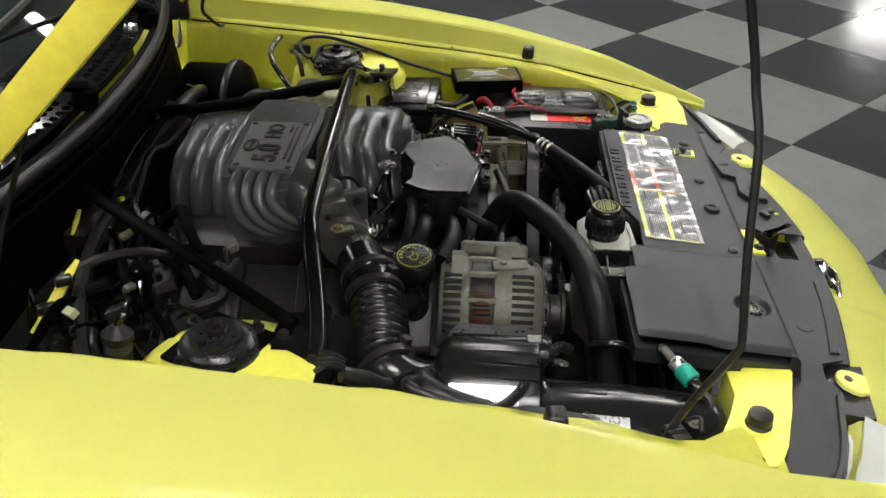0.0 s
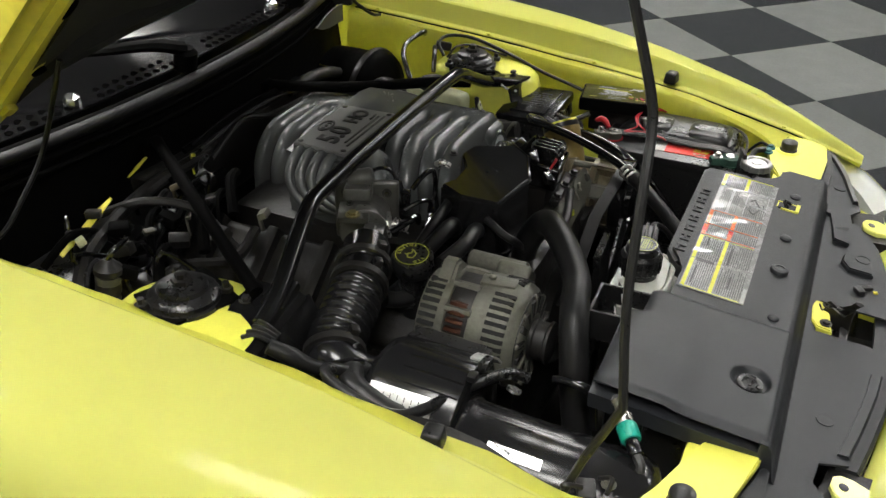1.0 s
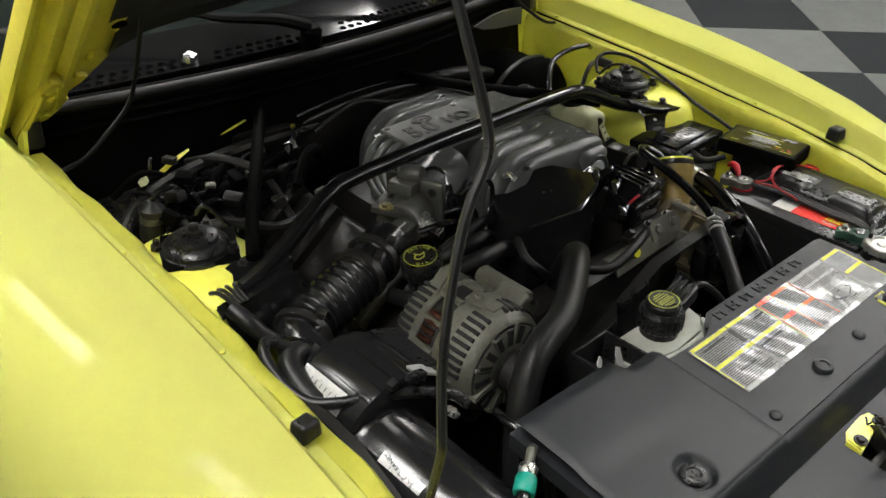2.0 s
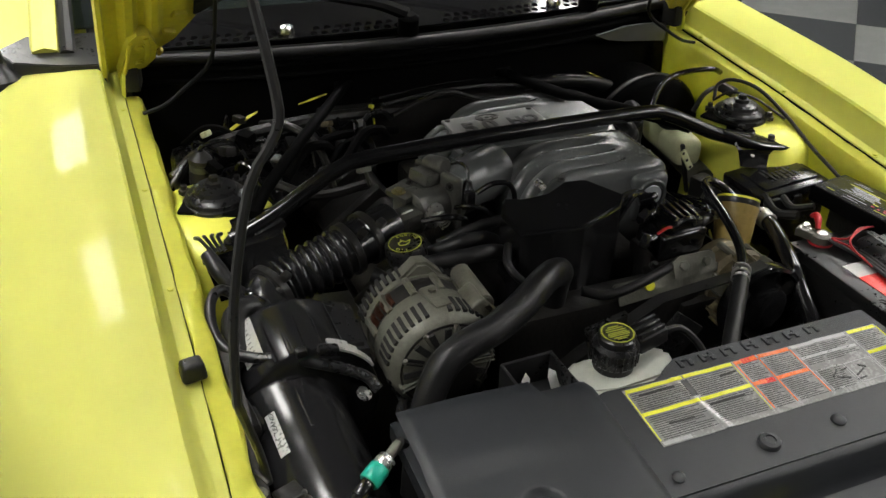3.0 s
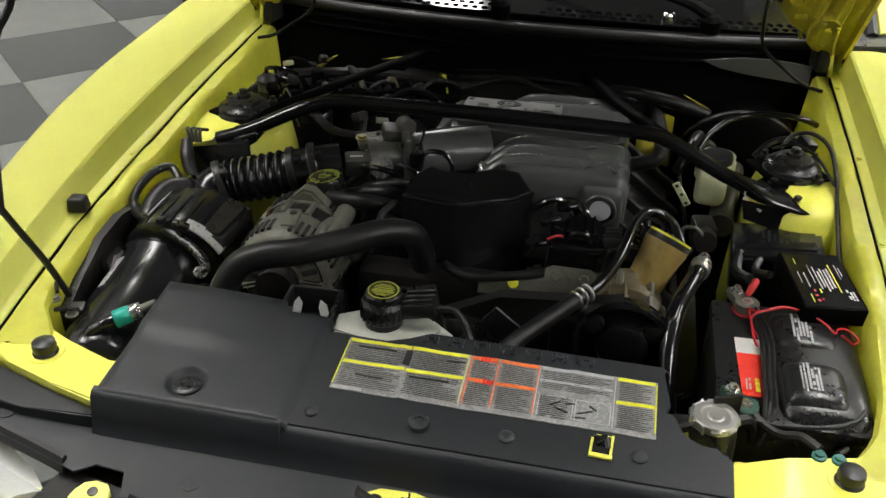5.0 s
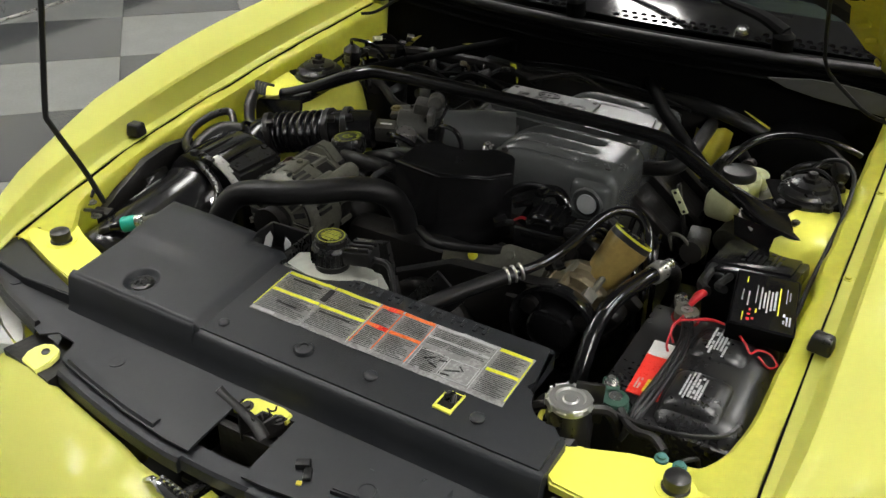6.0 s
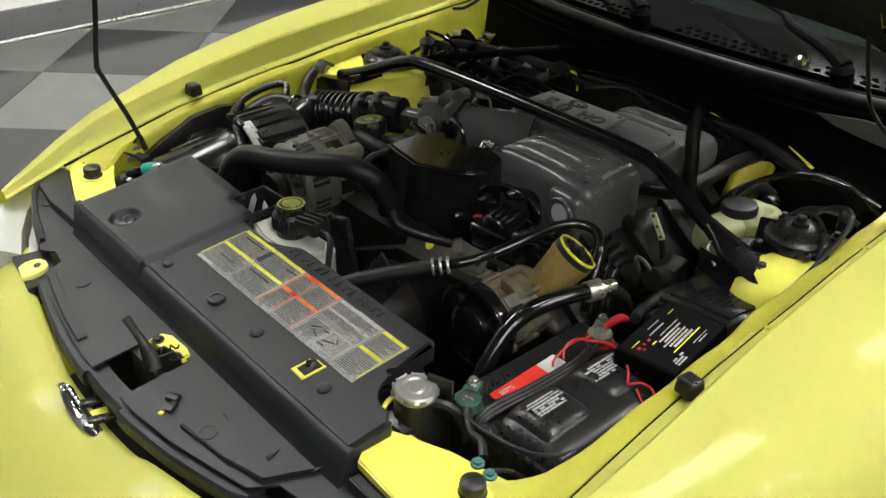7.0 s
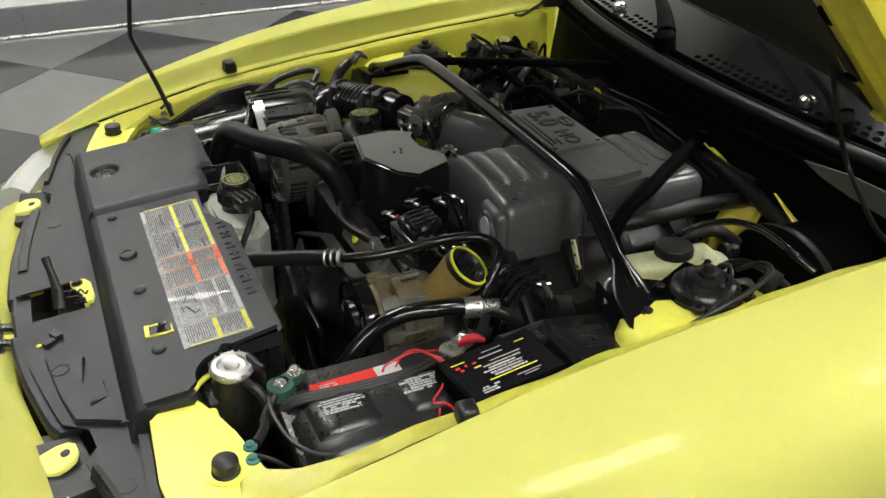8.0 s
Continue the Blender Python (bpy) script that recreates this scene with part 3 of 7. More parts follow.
def cowl():
    """Firewall, cowl with holes, seal, nozzles, windscreen and wipers."""
    def edge(x):  # line of the seal in plan
        return 0.938 + 0.32 * x * x
    b = B()
    grid_sheet(b, lambda u, v: Vector((u * 0.56, edge(u * 0.56) - 0.005 - 0.03 * math.sin(v * 3.1) ** 2 * (0.3 + 0.7 * v) - 0.05 * max(0, 0.35 - v), 0.45 + v * 0.50)), np.linspace(-1, 1, 25), np.linspace(0, 1, 14), 0.003)
    fw = part("firewall", b, MATT, car, "black painted firewall", 50)
    for dz, r, dy in ((-0.034, 0.005, -0.008), (-0.016, 0.006, -0.004), (0.005, 0.011, 0), (0.009, 0.008, 0.010)):
        b = B()
        tube(b, [(u * 0.575, edge(u * 0.575) + dy - 0.004, 0.948 + dz + 0.012 * (1 - u * u) - 0.02 * max(0, abs(u) - 0.85)) for u in np.linspace(-1, 1, 15)], r, 8, 2)
        part("cowl_seal", b, MATT if dy else HOSE, car, "black rubber seal along the cowl", 50)

    b = B()   # grey sheet on the driver's side
    slab(b, [(0.335, 0.932), (0.37, 0.917), (0.42, 0.905), (0.50, 0.890), (0.545, 0.880), (0.545, 0.918), (0.50, 0.928), (0.46, 0.934), (0.41, 0.938)], -0.002, 0.002, pose(0, 0.978, 0, 90, 0, 0) @ Matrix.Diagonal((1, 1, -1, 1)))
    for v in b.verts:
        v.co.y = edge(v.co.x) - 0.032 + (v.co.y - 0.978)
    part("insulation_sheet", b, SHEET, fw, "plain grey insulation sheet")

    def C(x, v):  # cowl panel, v from the seal to the glass
        return Vector((x, edge(x) + 0.018 + v * 0.14, 0.963 + 0.024 * (1 - (x / 0.58) ** 2) + 0.014 * v + 0.006 * v * v))
    b = B()
    grid_sheet(b, lambda u, v: C(u * 0.60, v), np.linspace(-1, 1, 31), np.linspace(0, 1, 7), 0.003)
    cw = part("cowl_panel", b, COWL, car, "satin black cowl panel with rows of vent holes", 50)
    b = B()
    for row in range(2):
        for k in range(-27, 28):
            x = (k + 0.5 * (row % 2)) * 0.0195
            if 0.24 < abs(x) < 0.29 or abs(x + 0.03) < 0.045:
                continue
            p = C(x, 0.09 + row * 0.13)
            lathe(b, [(0.0062, -0.002), (0.0062, 0.0007)], p, (0, -0.15 - 0.2 * row, 1), 10)
    t = part("vent_grid", b, VOID, cw)
    tagged(t, kind="stuff")
    for x in (-0.280, 0.262):
        b = B()
        p = C(x, 0.14)
        lathe(b, [(0.014, 0), (0.014, 0.004), (0.011, 0.013), (0.005, 0.016)], p + Vector((0, 0, 0.002)), (0, -0.2, 1), 12)
        part("washer_nozzle", b, CHROME, cw, "faceted clear washer nozzle", 20)
    # windscreen
    b = B()
    grid_sheet(b, lambda u, v: Vector((u * (0.66 - 0.08 * v), 1.10 + 0.10 * u * u * (1 - v) + 0.70 * v, 0.985 + 0.43 * v - 0.015 * u * u)), np.linspace(-1, 1, 21), np.linspace(0, 1, 8), 0.005)
    part("windscreen", b, GLASS, car, "tinted raked windscreen", 50)
    for s in (-1, 1):
        b = B()
        tube(b, [(s * 0.69, 1.09, 0.955), (s * 0.65, 1.45, 1.19), (s * 0.605, 1.78, 1.40)], 0.028, 8, 4)
        part("windscreen_pillar", b, YELLOW, car)
        b = B()
        tube(b, [(s * 0.655, 1.075, 0.962), (s * 0.62, 1.45, 1.205), (s * 0.575, 1.78, 1.415)], 0.014, 8, 4)
        part("pillar_moulding", b, RUBBER, car)
        b = B()   # corner of the cowl under the glass
        slab(b, [(s * 0.60, 1.012), (s * 0.668, 1.024), (s * 0.745, 1.056), (s * 0.772, 1.11), (s * 0.72, 1.16), (s * 0.60, 1.15)], 0.90, lambda x, y: 0.962 + 0.1 * (y - 1.03), bev=0.002)
        part("cowl_corner", b, BLACK, car, "satin black cowl corner trim")
    # wipers
    for x0, x1 in ((-0.062, -0.44), (0.34, -0.02)):
        w = part("wiper", tube(B(), [C(x0, 0.0) + Vector((0, 0, 0.024)), C(x0 - 0.05, 0.18) + Vector((0, 0, 0.038)), C(x0 - 0.13, 0.45) + Vector((0, 0, 0.042)), C((x0 + x1) / 2, 0.72) + Vector((0, 0, 0.045)), C(x1, 1.0) + Vector((0, 0.03, 0.04))], [0.018, 0.015, 0.011, 0.007, 0.005], 8, 5, flat=0.7), MATT, car, "black windscreen wiper arm")
        b = B()
        tube(b, [C(x0 - 0.02, 1.0) + Vector((0, 0.05, 0.04)), C(x1 + 0.05, 1.0) + Vector((0, 0.05, 0.035)), C(x1 - 0.1, 1.0) + Vector((0, 0.06, 0.03))], 0.006, 6, 4)
        part("blade", b, RUBBER, w)
        b = B()
        lathe(b, [(0.02, -0.01), (0.02, 0.02), (0.012, 0.028)], C(x0, 0.0), (0, -0.2, 1), 14)
        part("pivot_cap", b, MATT, w)
    # cabin behind the glass, roof
    b = B()
    slab(b, [(-0.62, 1.14), (0.62, 1.14), (0.60, 1.35), (-0.60, 1.35)], 0.80, 0.965, bev=0.02)
    part("dashboard", b, SEATS, car)
    for s in (-1, 1):
        b = B()
        block(b, (s * 0.36, 2.35, 0.85), (0.48, 0.16, 0.6), (-15, 0, 0), 0.05, 3)
        block(b, (s * 0.36, 2.42, 1.2), (0.26, 0.09, 0.16), (-15, 0, 0), 0.035, 3)
        part("seat", b, SEATS, car)
    b = B()
    grid_sheet(b, lambda u, v: Vector((u * 0.60, 1.80 + v * 0.9, 1.425 - 0.03 * u * u - 0.04 * (v - 0.4) ** 2)), np.linspace(-1, 1, 9), np.linspace(0, 1, 6), 0.01)
    part("roof", b, YELLOW, car)
    # doors and rear body, simple closed form below the glass
    for s in (-1, 1):
        b = B()
        rings = [[(s * o, y, 0.93 + d), (s * (o + 0.06), y, 0.85 + d), (s * (o + 0.075), y, 0.6), (s * (o + 0.05), y, 0.28), (s * (o - 0.1), y, 0.26), (s * (o - 0.1), y, 0.92 + d)] for y, o, d in ((1.185, 0.79, 0.01), (1.7, 0.79, 0.02), (2.5, 0.79, 0.03), (3.3, 0.76, 0.02), (3.75, 0.68, -0.05))]
        loft(b, rings)
        part("body_side", b, YELLOW, car, "", 50)
    b = B()
    slab(b, [(-0.70, 2.6), (0.70, 2.6), (0.68, 3.7), (-0.68, 3.7)], 0.5, 0.95, bev=0.04)
    part("rear_deck", b, YELLOW, car)


for s in (-1, 1):
    fender(s)
    inner_panel(s)
    support(s)
    headlamp(s)
bumper()
hood()
cowl()

# underbody, wheels
b = B()
slab(b, [(-0.5, -0.05), (0.5, -0.05), (0.55, 1.0), (0.6, 3.6), (-0.6, 3.6), (-0.55, 1.0)], 0.2, 0.30, bev=0.01)
part("underbody", b, DARK, car)
for s in (-1, 1):
    for y in (0.62, 3.19):
        b = B()
        lathe(b, [(0.21, -0.11), (0.29, -0.115), (0.318, -0.09), (0.322, 0), (0.318, 0.09), (0.29, 0.115), (0.21, 0.11)], (s * 0.72, y, 0.322), (1, 0, 0), 32)
        w = part("wheel", b, RUBBER, car, "black tyre on an alloy rim")
        b = B()
        lathe(b, [(0.05, 0.075), (0.19, 0.06), (0.215, 0.105), (0.215, -0.1), (0.19, -0.09), (0.05, -0.08)], (s * 0.72, y, 0.322), (s, 0, 0), 32)
        part("rim", b, ALLOY, w)
for s in (-1, 1):  # hood adjusting stops on the fender joint and on the support
    b = B()
    block(b, (s * 0.584, 0.255, 0.861), (0.030, 0.026, 0.024), (0, 0, -s * 8), 0.006, 3, 0.85)
    solo("hood_bumper", b, RUBBER, "small black rubber hood rest on the fender edge", "rubber stop", "hood rests")
    b = B()
    lathe(b, [(0.0165, 0), (0.0165, 0.003), (0.0145, 0.005), (0.0155, 0.012), (0.0145, 0.018), (0.008, 0.021)], (s * 0.494, 0.0, 0.789), (0, 0, 1), 20)
    solo("hood_stop", b, RUBBER, "round black rubber hood stop on the yellow support", "rubber stop", "round hood stops")


# ---------------------------------------------------------------- front covers
def flat_text(body, at, size, mat_, parent, rx=0, rz=0, name="lettering", depth=0.0006, ry=0, bold=0.0):
    """Letters as a thin mesh, in the built-in font."""
    cu = bpy.data.curves.new(name, "FONT")
    cu.body, cu.size, cu.extrude, cu.align_x, cu.align_y = body, size, depth, "CENTER", "CENTER"
    cu.offset = bold
    tmp = bpy.data.objects.new(name, cu)
    me = bpy.data.meshes.new_from_object(tmp)
    bpy.data.objects.remove(tmp)
    me.transform(pose(*at, rx, ry, rz))
    me.materials.append(mat_)
    return under(new(name, me), parent)


def cover_z(x, y):
    return 0.803 + 0.10 * (y + 0.075) * 0.9


def front_cover():
    t = thing("radiator_cover", (0, 0.03, 0.79), "charcoal grained plastic radiator cover with a warning sticker", "engine cover")
    arc = [(0.342 + 0.047 * math.cos(a), 0.038 + 0.047 * math.sin(a)) for a in np.radians(np.linspace(170, 292, 9))]
    out = [(-0.150, 0.118), (-0.150, -0.075), (0.365, -0.075), (0.366, -0.012)] + arc[::-1] + [(0.288, 0.05), (0.292, 0.118), (0.286, 0.124), (-0.012, 0.124), (-0.04, 0.108), (-0.06, 0.085), (-0.135, 0.088)]
    b = B()
    slab(b, out, lambda x, y: cover_z(x, y) - 0.03, cover_z, bev=0.007)
    part("panel", b, PLASTIC, t, "", 30)
    # raised passenger half, with a sunk screw hole and a fading fold
    step = 0.009
    left = [(-0.386, 0.138), (-0.384, -0.075), (-0.143, -0.0755), (-0.147, 0.02), (-0.148, 0.108), (-0.152, 0.118), (-0.205, 0.121), (-0.21, 0.141)]

    def raised(x, y):
        fold = 0.005 * max(0.0, min(1.0, (y - 0.026 + 0.10 * (x + 0.30)) / 0.008)) * max(0.0, min(1.0, (-0.20 - x) / 0.10))
        return cover_z(x, y) + step * max(0.0, min(1.0, (-0.140 - x) / 0.008)) - 0.004 + fold

    def edge(x):   # rear edge of the half
        return 0.138 if x < -0.208 else 0.119
    b = B()
    cx, cy, cr = -0.277, -0.038, 0.0265
    xs = sorted(list(np.linspace(-0.381, -0.139, 34)) + list(np.linspace(cx - 0.034, cx + 0.034, 29)))
    ys = sorted(list(np.linspace(0, 1, 18)) + [(v + 0.0748) / 0.208 for v in np.linspace(cy - 0.034, cy + 0.034, 29) if -0.0748 < v < 0.12])

    def top(x, v):
        y = -0.0748 + v * (edge(x) + 0.0718)
        r = math.hypot(x - cx, y - cy)
        k = max(0.0, min(1.0, (cr - r) / 0.008))
        k = k * k * (3 - 2 * k)
        e = max(0.0, 1 - min(y + 0.0748, x + 0.381, edge(x) - 0.003 - y) / 0.006)
        return Vector((x, y, raised(x, y) - 0.0085 * k - 0.005 * e * e + 0.004))
    grid_sheet(b, top, xs, ys, 0.003)
    part("raised_half", b, PLASTIC, t, "", 50)
    b = B()
    slab(b, left, lambda x, y: cover_z(x, y) - 0.03, lambda x, y: cover_z(x, y) - 0.0085)
    part("lower_body", b, PLASTIC, t, "", 30)
    b = B()
    z = cover_z(cx, cy) + step
    lathe(b, [(0.0165, -0.012), (0.0165, -0.0055), (0.014, -0.0042), (0.009, -0.0044), (0.008, -0.006), (0.003, -0.006)], (cx, cy, z), (0, -0.09, 1), 24)
    part("push_pin", b, BLACK, t)
    # front face, stepping down to the shield
    for xa, xb, d in ((-0.384, -0.146, step), (-0.146, 0.366, 0.0)):
        b = B()
        loft(b, [[(x, -0.066, cover_z(x, -0.07) - 0.002 + d), (x, -0.074, cover_z(x, -0.075) - 0.003 + d), (x, -0.0785, cover_z(x, -0.075) - 0.009 + d), (x, -0.084, 0.776), (x, -0.087, 0.760), (x, -0.091, 0.7545), (x, -0.06, 0.7545)] for x in np.linspace(xa, xb, 12)])
        part("front_face", b, PLASTIC, t, "", 50)
    for x, y, r in ((0.010, -0.038, 0.0135),):
        b = B()
        lathe(b, [(r, -0.002), (r, 0.003), (r * 0.86, 0.0055), (r * 0.5, 0.0065), (r * 0.45, 0.005)], (x, y, cover_z(x, y)), (0, -0.09, 1), 18)
        part("push_pin", b, PLASTIC, t, "round black push pin")
    for x, y, r in ((0.112, -0.036, 0.0095), (0.262, -0.034, 0.0095), (-0.118, -0.046, 0.008)):   # shallow moulded rounds
        b = B()
        lathe(b, [(r, -0.002), (r * 0.97, 0.0022), (r * 0.8, 0.0036), (r * 0.5, 0.0044), (r * 0.2, 0.0046)], (x, y, cover_z(x, y)), (0, -0.09, 1), 18)
        part("moulded_round", b, PLASTIC, t)
    # yellow-edged slot
    b = B()
    z = cover_z(0.219, -0.024)
    for dx, dy, w, d in ((0.0, -0.0165, 0.026, 0.006), (-0.0115, -0.004, 0.003, 0.028), (0.0115, 0.0, 0.003, 0.034), (0.003, 0.0155, 0.018, 0.003)):
        block(b, (0.219 + dx, -0.026 + dy, z + 0.0005), (w, d, 0.003), (5, 0, -3), 0.0005, 1)
    part("slot_edge", b, YELLOW_IN, t, "yellow paint showing round a slot")
    b = B()
    block(b, (0.219, -0.026, z), (0.02, 0.03, 0.003), (5, 0, -3), 0.0005, 1)
    tube(b, [(0.212, -0.024, z + 0.004), (0.222, -0.020, z + 0.009), (0.227, -0.030, z + 0.003)], 0.003, 6, 3)
    part("slot", b, BLACK, t)
    # raised letters of the car's name as plain bars
    for k in range(7):
        x = -0.008 + k * 0.033
        b = B()
        for j in range(2):
            block(b, (x - 0.007 + 0.014 * j, 0.106, cover_z(x, 0.106) + 0.0006), (0.006, 0.0145, 0.003), (5, 0, 0), 0.001, 1)
        block(b, (x, 0.1105 - 0.004 * (k % 2), cover_z(x, 0.11) + 0.0006), (0.012, 0.004, 0.003), (5, 0, 0), 0.001, 1)
        part("raised_letter", b, PLASTIC, t)
    return t


def sticker():
    """The long warning sticker: silver film, coloured bars and lines of print."""
    t = thing("warning_sticker", (0.085, 0.04, cover_z(0, 0.04)), "wrinkled silver warning sticker with yellow, orange and white headings", "sticker")
    z = lambda x, y: cover_z(x, y) + 0.0010 + 0.0006 * math.sin(x * 90) * math.sin(y * 60 + x * 31) + 0.0012 * math.exp(-((x + 0.03 + 0.2 * (y - 0.04)) / 0.004) ** 2) + 0.0010 * math.exp(-((x - 0.165 - 0.3 * (y - 0.04)) / 0.005) ** 2)
    x0, x1, y0, y1 = -0.110, 0.279, -0.004, 0.088
    b = B()
    grid_sheet(b, lambda x, y: Vector((x, y, z(x, y))), np.linspace(x0, x1, 130), np.linspace(y0, y1, 14), 0.0006)
    part("film", b, LABEL, t, "", 60)

    def strip(xa, xb, ya, yb, m, lift=0.0009, name="print_bar"):
        b = B()
        n = max(2, int((xb - xa) / 0.004) + 1)
        grid_sheet(b, lambda x, y: Vector((x, y, z(x, y) + lift)), np.linspace(xa, xb, n), np.linspace(ya, yb, 2), 0.0004)
        return part(name, b, m, t, "", 60)

    zones = ((-0.107, -0.028, LEMON), (-0.026, 0.046, LEMON), (0.05, 0.083, ORANGE), (0.087, 0.134, ORANGE), (0.138, 0.226, PALE), (0.231, 0.276, LEMON))
    for xa, xb, m in zones:
        strip(xa, xb, 0.081, 0.0865, m)
        strip(xa, xb, 0.042 if m is not PALE else 0.06, 0.0475 if m is not PALE else 0.0645, m)
    strip(0.061, 0.083, 0.0795, 0.0875, RED)
    strip(0.061, 0.083, 0.041, 0.0485, RED)
    strip(-0.108, -0.07, -0.003, 0.002, PALE)
    for xa, m in ((-0.1095, LEMON), (0.0462, LEMON), (0.0500, ORANGE), (0.0842, ORANGE), (0.1342, ORANGE), (0.2768, LEMON)):   # upright rules
        strip(xa, xa + 0.0016, 0.004, 0.082, m)
    for xa, xb in ((0.140, 0.182), (0.184, 0.226)):   # empty frames round the pictograms
        for ya in (0.004, 0.0375):
            strip(xa, xb, ya, ya + 0.0012, PALE)
        for xc in (xa, xb - 0.0012):
            strip(xc, xc + 0.0012, 0.004, 0.038, PALE)
    random.seed(5)
    for xa, xb, m in zones:
        b = B()
        for ya, yb in ((0.004, 0.039), (0.0505, 0.0785)):
            y = yb
            while y > ya:
                w = (xb - xa) - 0.004
                a = xa + 0.002 + random.random() * 0.002
                e = xa + 0.002 + w * random.choice((1, 1, 0.95, 0.9, 0.7))
                if m is PALE and ya < 0.02 and a + 0.03 < xb:
                    e = a + w * 0.4
                g = [Vector((x, yy, z(x, yy) + 0.0011)) for x, yy in ((a, y), (e, y), (e, y - 0.0011), (a, y - 0.0011))]
                b.faces.new([b.verts.new(v) for v in g])
                y -= 0.0031
        tagged(part("fine_print", b, INK, t), kind="stuff")
    for xa, xb, y in ((-0.02, 0.03, 0.033), (-0.095, -0.045, 0.073), (-0.085, -0.05, 0.022), (0.02, 0.044, 0.07)):
        strip(xa, xb, y, y + 0.003, INK)
    strip(-0.033, -0.024, 0.052, 0.079, INK)
    for x, y, w, a in ((0.160, 0.026, 0.020, 35), (0.168, 0.018, 0.024, -20), (0.178, 0.030, 0.014, 10), (0.196, 0.020, 0.026, 25), (0.205, 0.028, 0.014, -40), (0.190, 0.010, 0.020, 5)):
        b = B()
        block(b, (x, y, z(x, y) + 0.0010), (w * 0.75, 0.0022, 0.0006), (5, 0, a), 0)
        part("pictogram_stroke", b, INK, t)
    for xa in (0.047, 0.0845, 0.1355, 0.228):
        strip(xa, xa + 0.0012, 0.0, 0.087, PALE)


def shield():
    """The dark panel between the cover and the bumper, with the latch opening and a stepped front edge."""
    t = thing("radiator_shield", (0, -0.12, 0.745), "charcoal plastic sight shield between radiator and bumper", "plastic panel")
    front = [(-0.60, -0.030), (-0.585, -0.065), (-0.555, -0.092), (-0.49, -0.118), (-0.41, -0.138), (-0.375, -0.148), (-0.355, -0.132), (-0.318, -0.136), (-0.305, -0.170), (-0.24, -0.184), (-0.16, -0.198), (-0.08, -0.206), (0.0, -0.208), (0.08, -0.206), (0.16, -0.196), (0.24, -0.178), (0.29, -0.166), (0.315, -0.136), (0.352, -0.130), (0.375, -0.146), (0.41, -0.136), (0.49, -0.115), (0.555, -0.088), (0.585, -0.062), (0.60, -0.030)]

    def fy(x):
        return float(np.interp(x, [p[0] for p in front], [p[1] for p in front]))

    def zt(x, y):
        k = max(0.0, min(1.2, (y + 0.085) / -0.12))
        return 0.7545 - 0.009 * k + 0.010 * max(0, abs(x) - 0.36) / 0.2 + 0.0008 * math.sin(x * 21) * k

    def panel(xa, xb, ya=None, yb=None, n=12, m=6):
        b = B()
        xs = sorted(list(np.linspace(xa, xb, n)) + [p[0] for p in front if xa < p[0] < xb])
        r = yb if yb is not None else -0.066

        def pt(x, v):
            y = r * (1 - v) + (ya if ya is not None else fy(x)) * v
            return Vector((x, y, zt(x, y)))
        grid_sheet(b, pt, xs, np.linspace(0, 1, m), 0.003)
        return b
    part("panel", panel(-0.572, -0.040, n=30), PLASTIC, t, "", 40)
    part("panel", panel(0.044, 0.572, n=30), PLASTIC, t, "", 40)
    part("panel", panel(-0.040, 0.044, ya=-0.106, n=6), PLASTIC, t, "", 40)
    # lower step along the front edge, open to the dark behind the bumper
    for xa, xb in ((-0.302, -0.048), (-0.048, 0.058), (0.058, 0.296)):
        b = B()
        rows = []
        for x in np.linspace(xa, xb, 12):
            y = fy(x) - (0.0 if xa != -0.048 else -0.006)
            z = zt(x, y) - 0.008
            rows.append([(x, y + 0.014, z), (x, y - 0.010, z - 0.001), (x, y - 0.014, z - 0.005), (x, y - 0.0145, z - 0.022), (x, y - 0.010, z - 0.024), (x, y + 0.014, z - 0.010)])
        loft(b, rows)
        part("front_step", b, PLASTIC, t, "", 40)
    # raised rib strip on the passenger half
    b = B()
    rows = []
    for x in np.linspace(-0.294, -0.105, 9):
        y = fy(x) + 0.010
        z = zt(x, y)
        rows.append([(x, y + 0.008, z - 0.001), (x, y + 0.007, z + 0.004), (x, y - 0.005, z + 0.004), (x, y - 0.008, z - 0.001)])
    loft(b, rows)
    part("rib", b, PLASTIC, t, "", 30)
    # shallow stepped moulding on the driver half, with a sunk round in it
    b = B()
    slab(b, [(0.150, -0.176), (0.150, -0.138), (0.172, -0.126), (0.232, -0.136), (0.236, -0.108), (0.330, -0.098), (0.330, -0.086), (0.300, -0.150), (0.236, -0.164)], 0.742, lambda x, y: zt(x, y) + 0.0085, bev=0.003)
    part("boss", b, PLASTIC, t, "", 30)
    b = B()
    lathe(b, [(0.0125, 0), (0.0122, 0.0012), (0.0105, 0.0010), (0.0095, -0.0005)], (0.189, -0.158, zt(0.189, -0.158) + 0.0085), (0, -0.08, 1), 22)
    part("dimple_rim", b, PLASTIC, t)
    b = B()
    slab(b, [(0.236, -0.134), (0.240, -0.112), (0.275, -0.107), (0.282, -0.129)], 0.745, lambda x, y: zt(x, y) + 0.012 + 0.35 * (x - 0.282), bev=0.002)
    part("wedge", b, PLASTIC, t, "", 30)
    for x, y in ((-0.235, -0.136), (-0.50, -0.085), (0.44, -0.105)):
        b = B()
        lathe(b, [(0.0115, -0.002), (0.0112, 0.0012), (0.0085, 0.0008), (0.005, 0.0014), (0.002, 0.0014)], (x, y, zt(x, y)), (0, -0.08, 1), 18)
        part("push_pin", b, PLASTIC, t, "flush black push pin")
    b = B()   # clip by the opening, with a dab of yellow
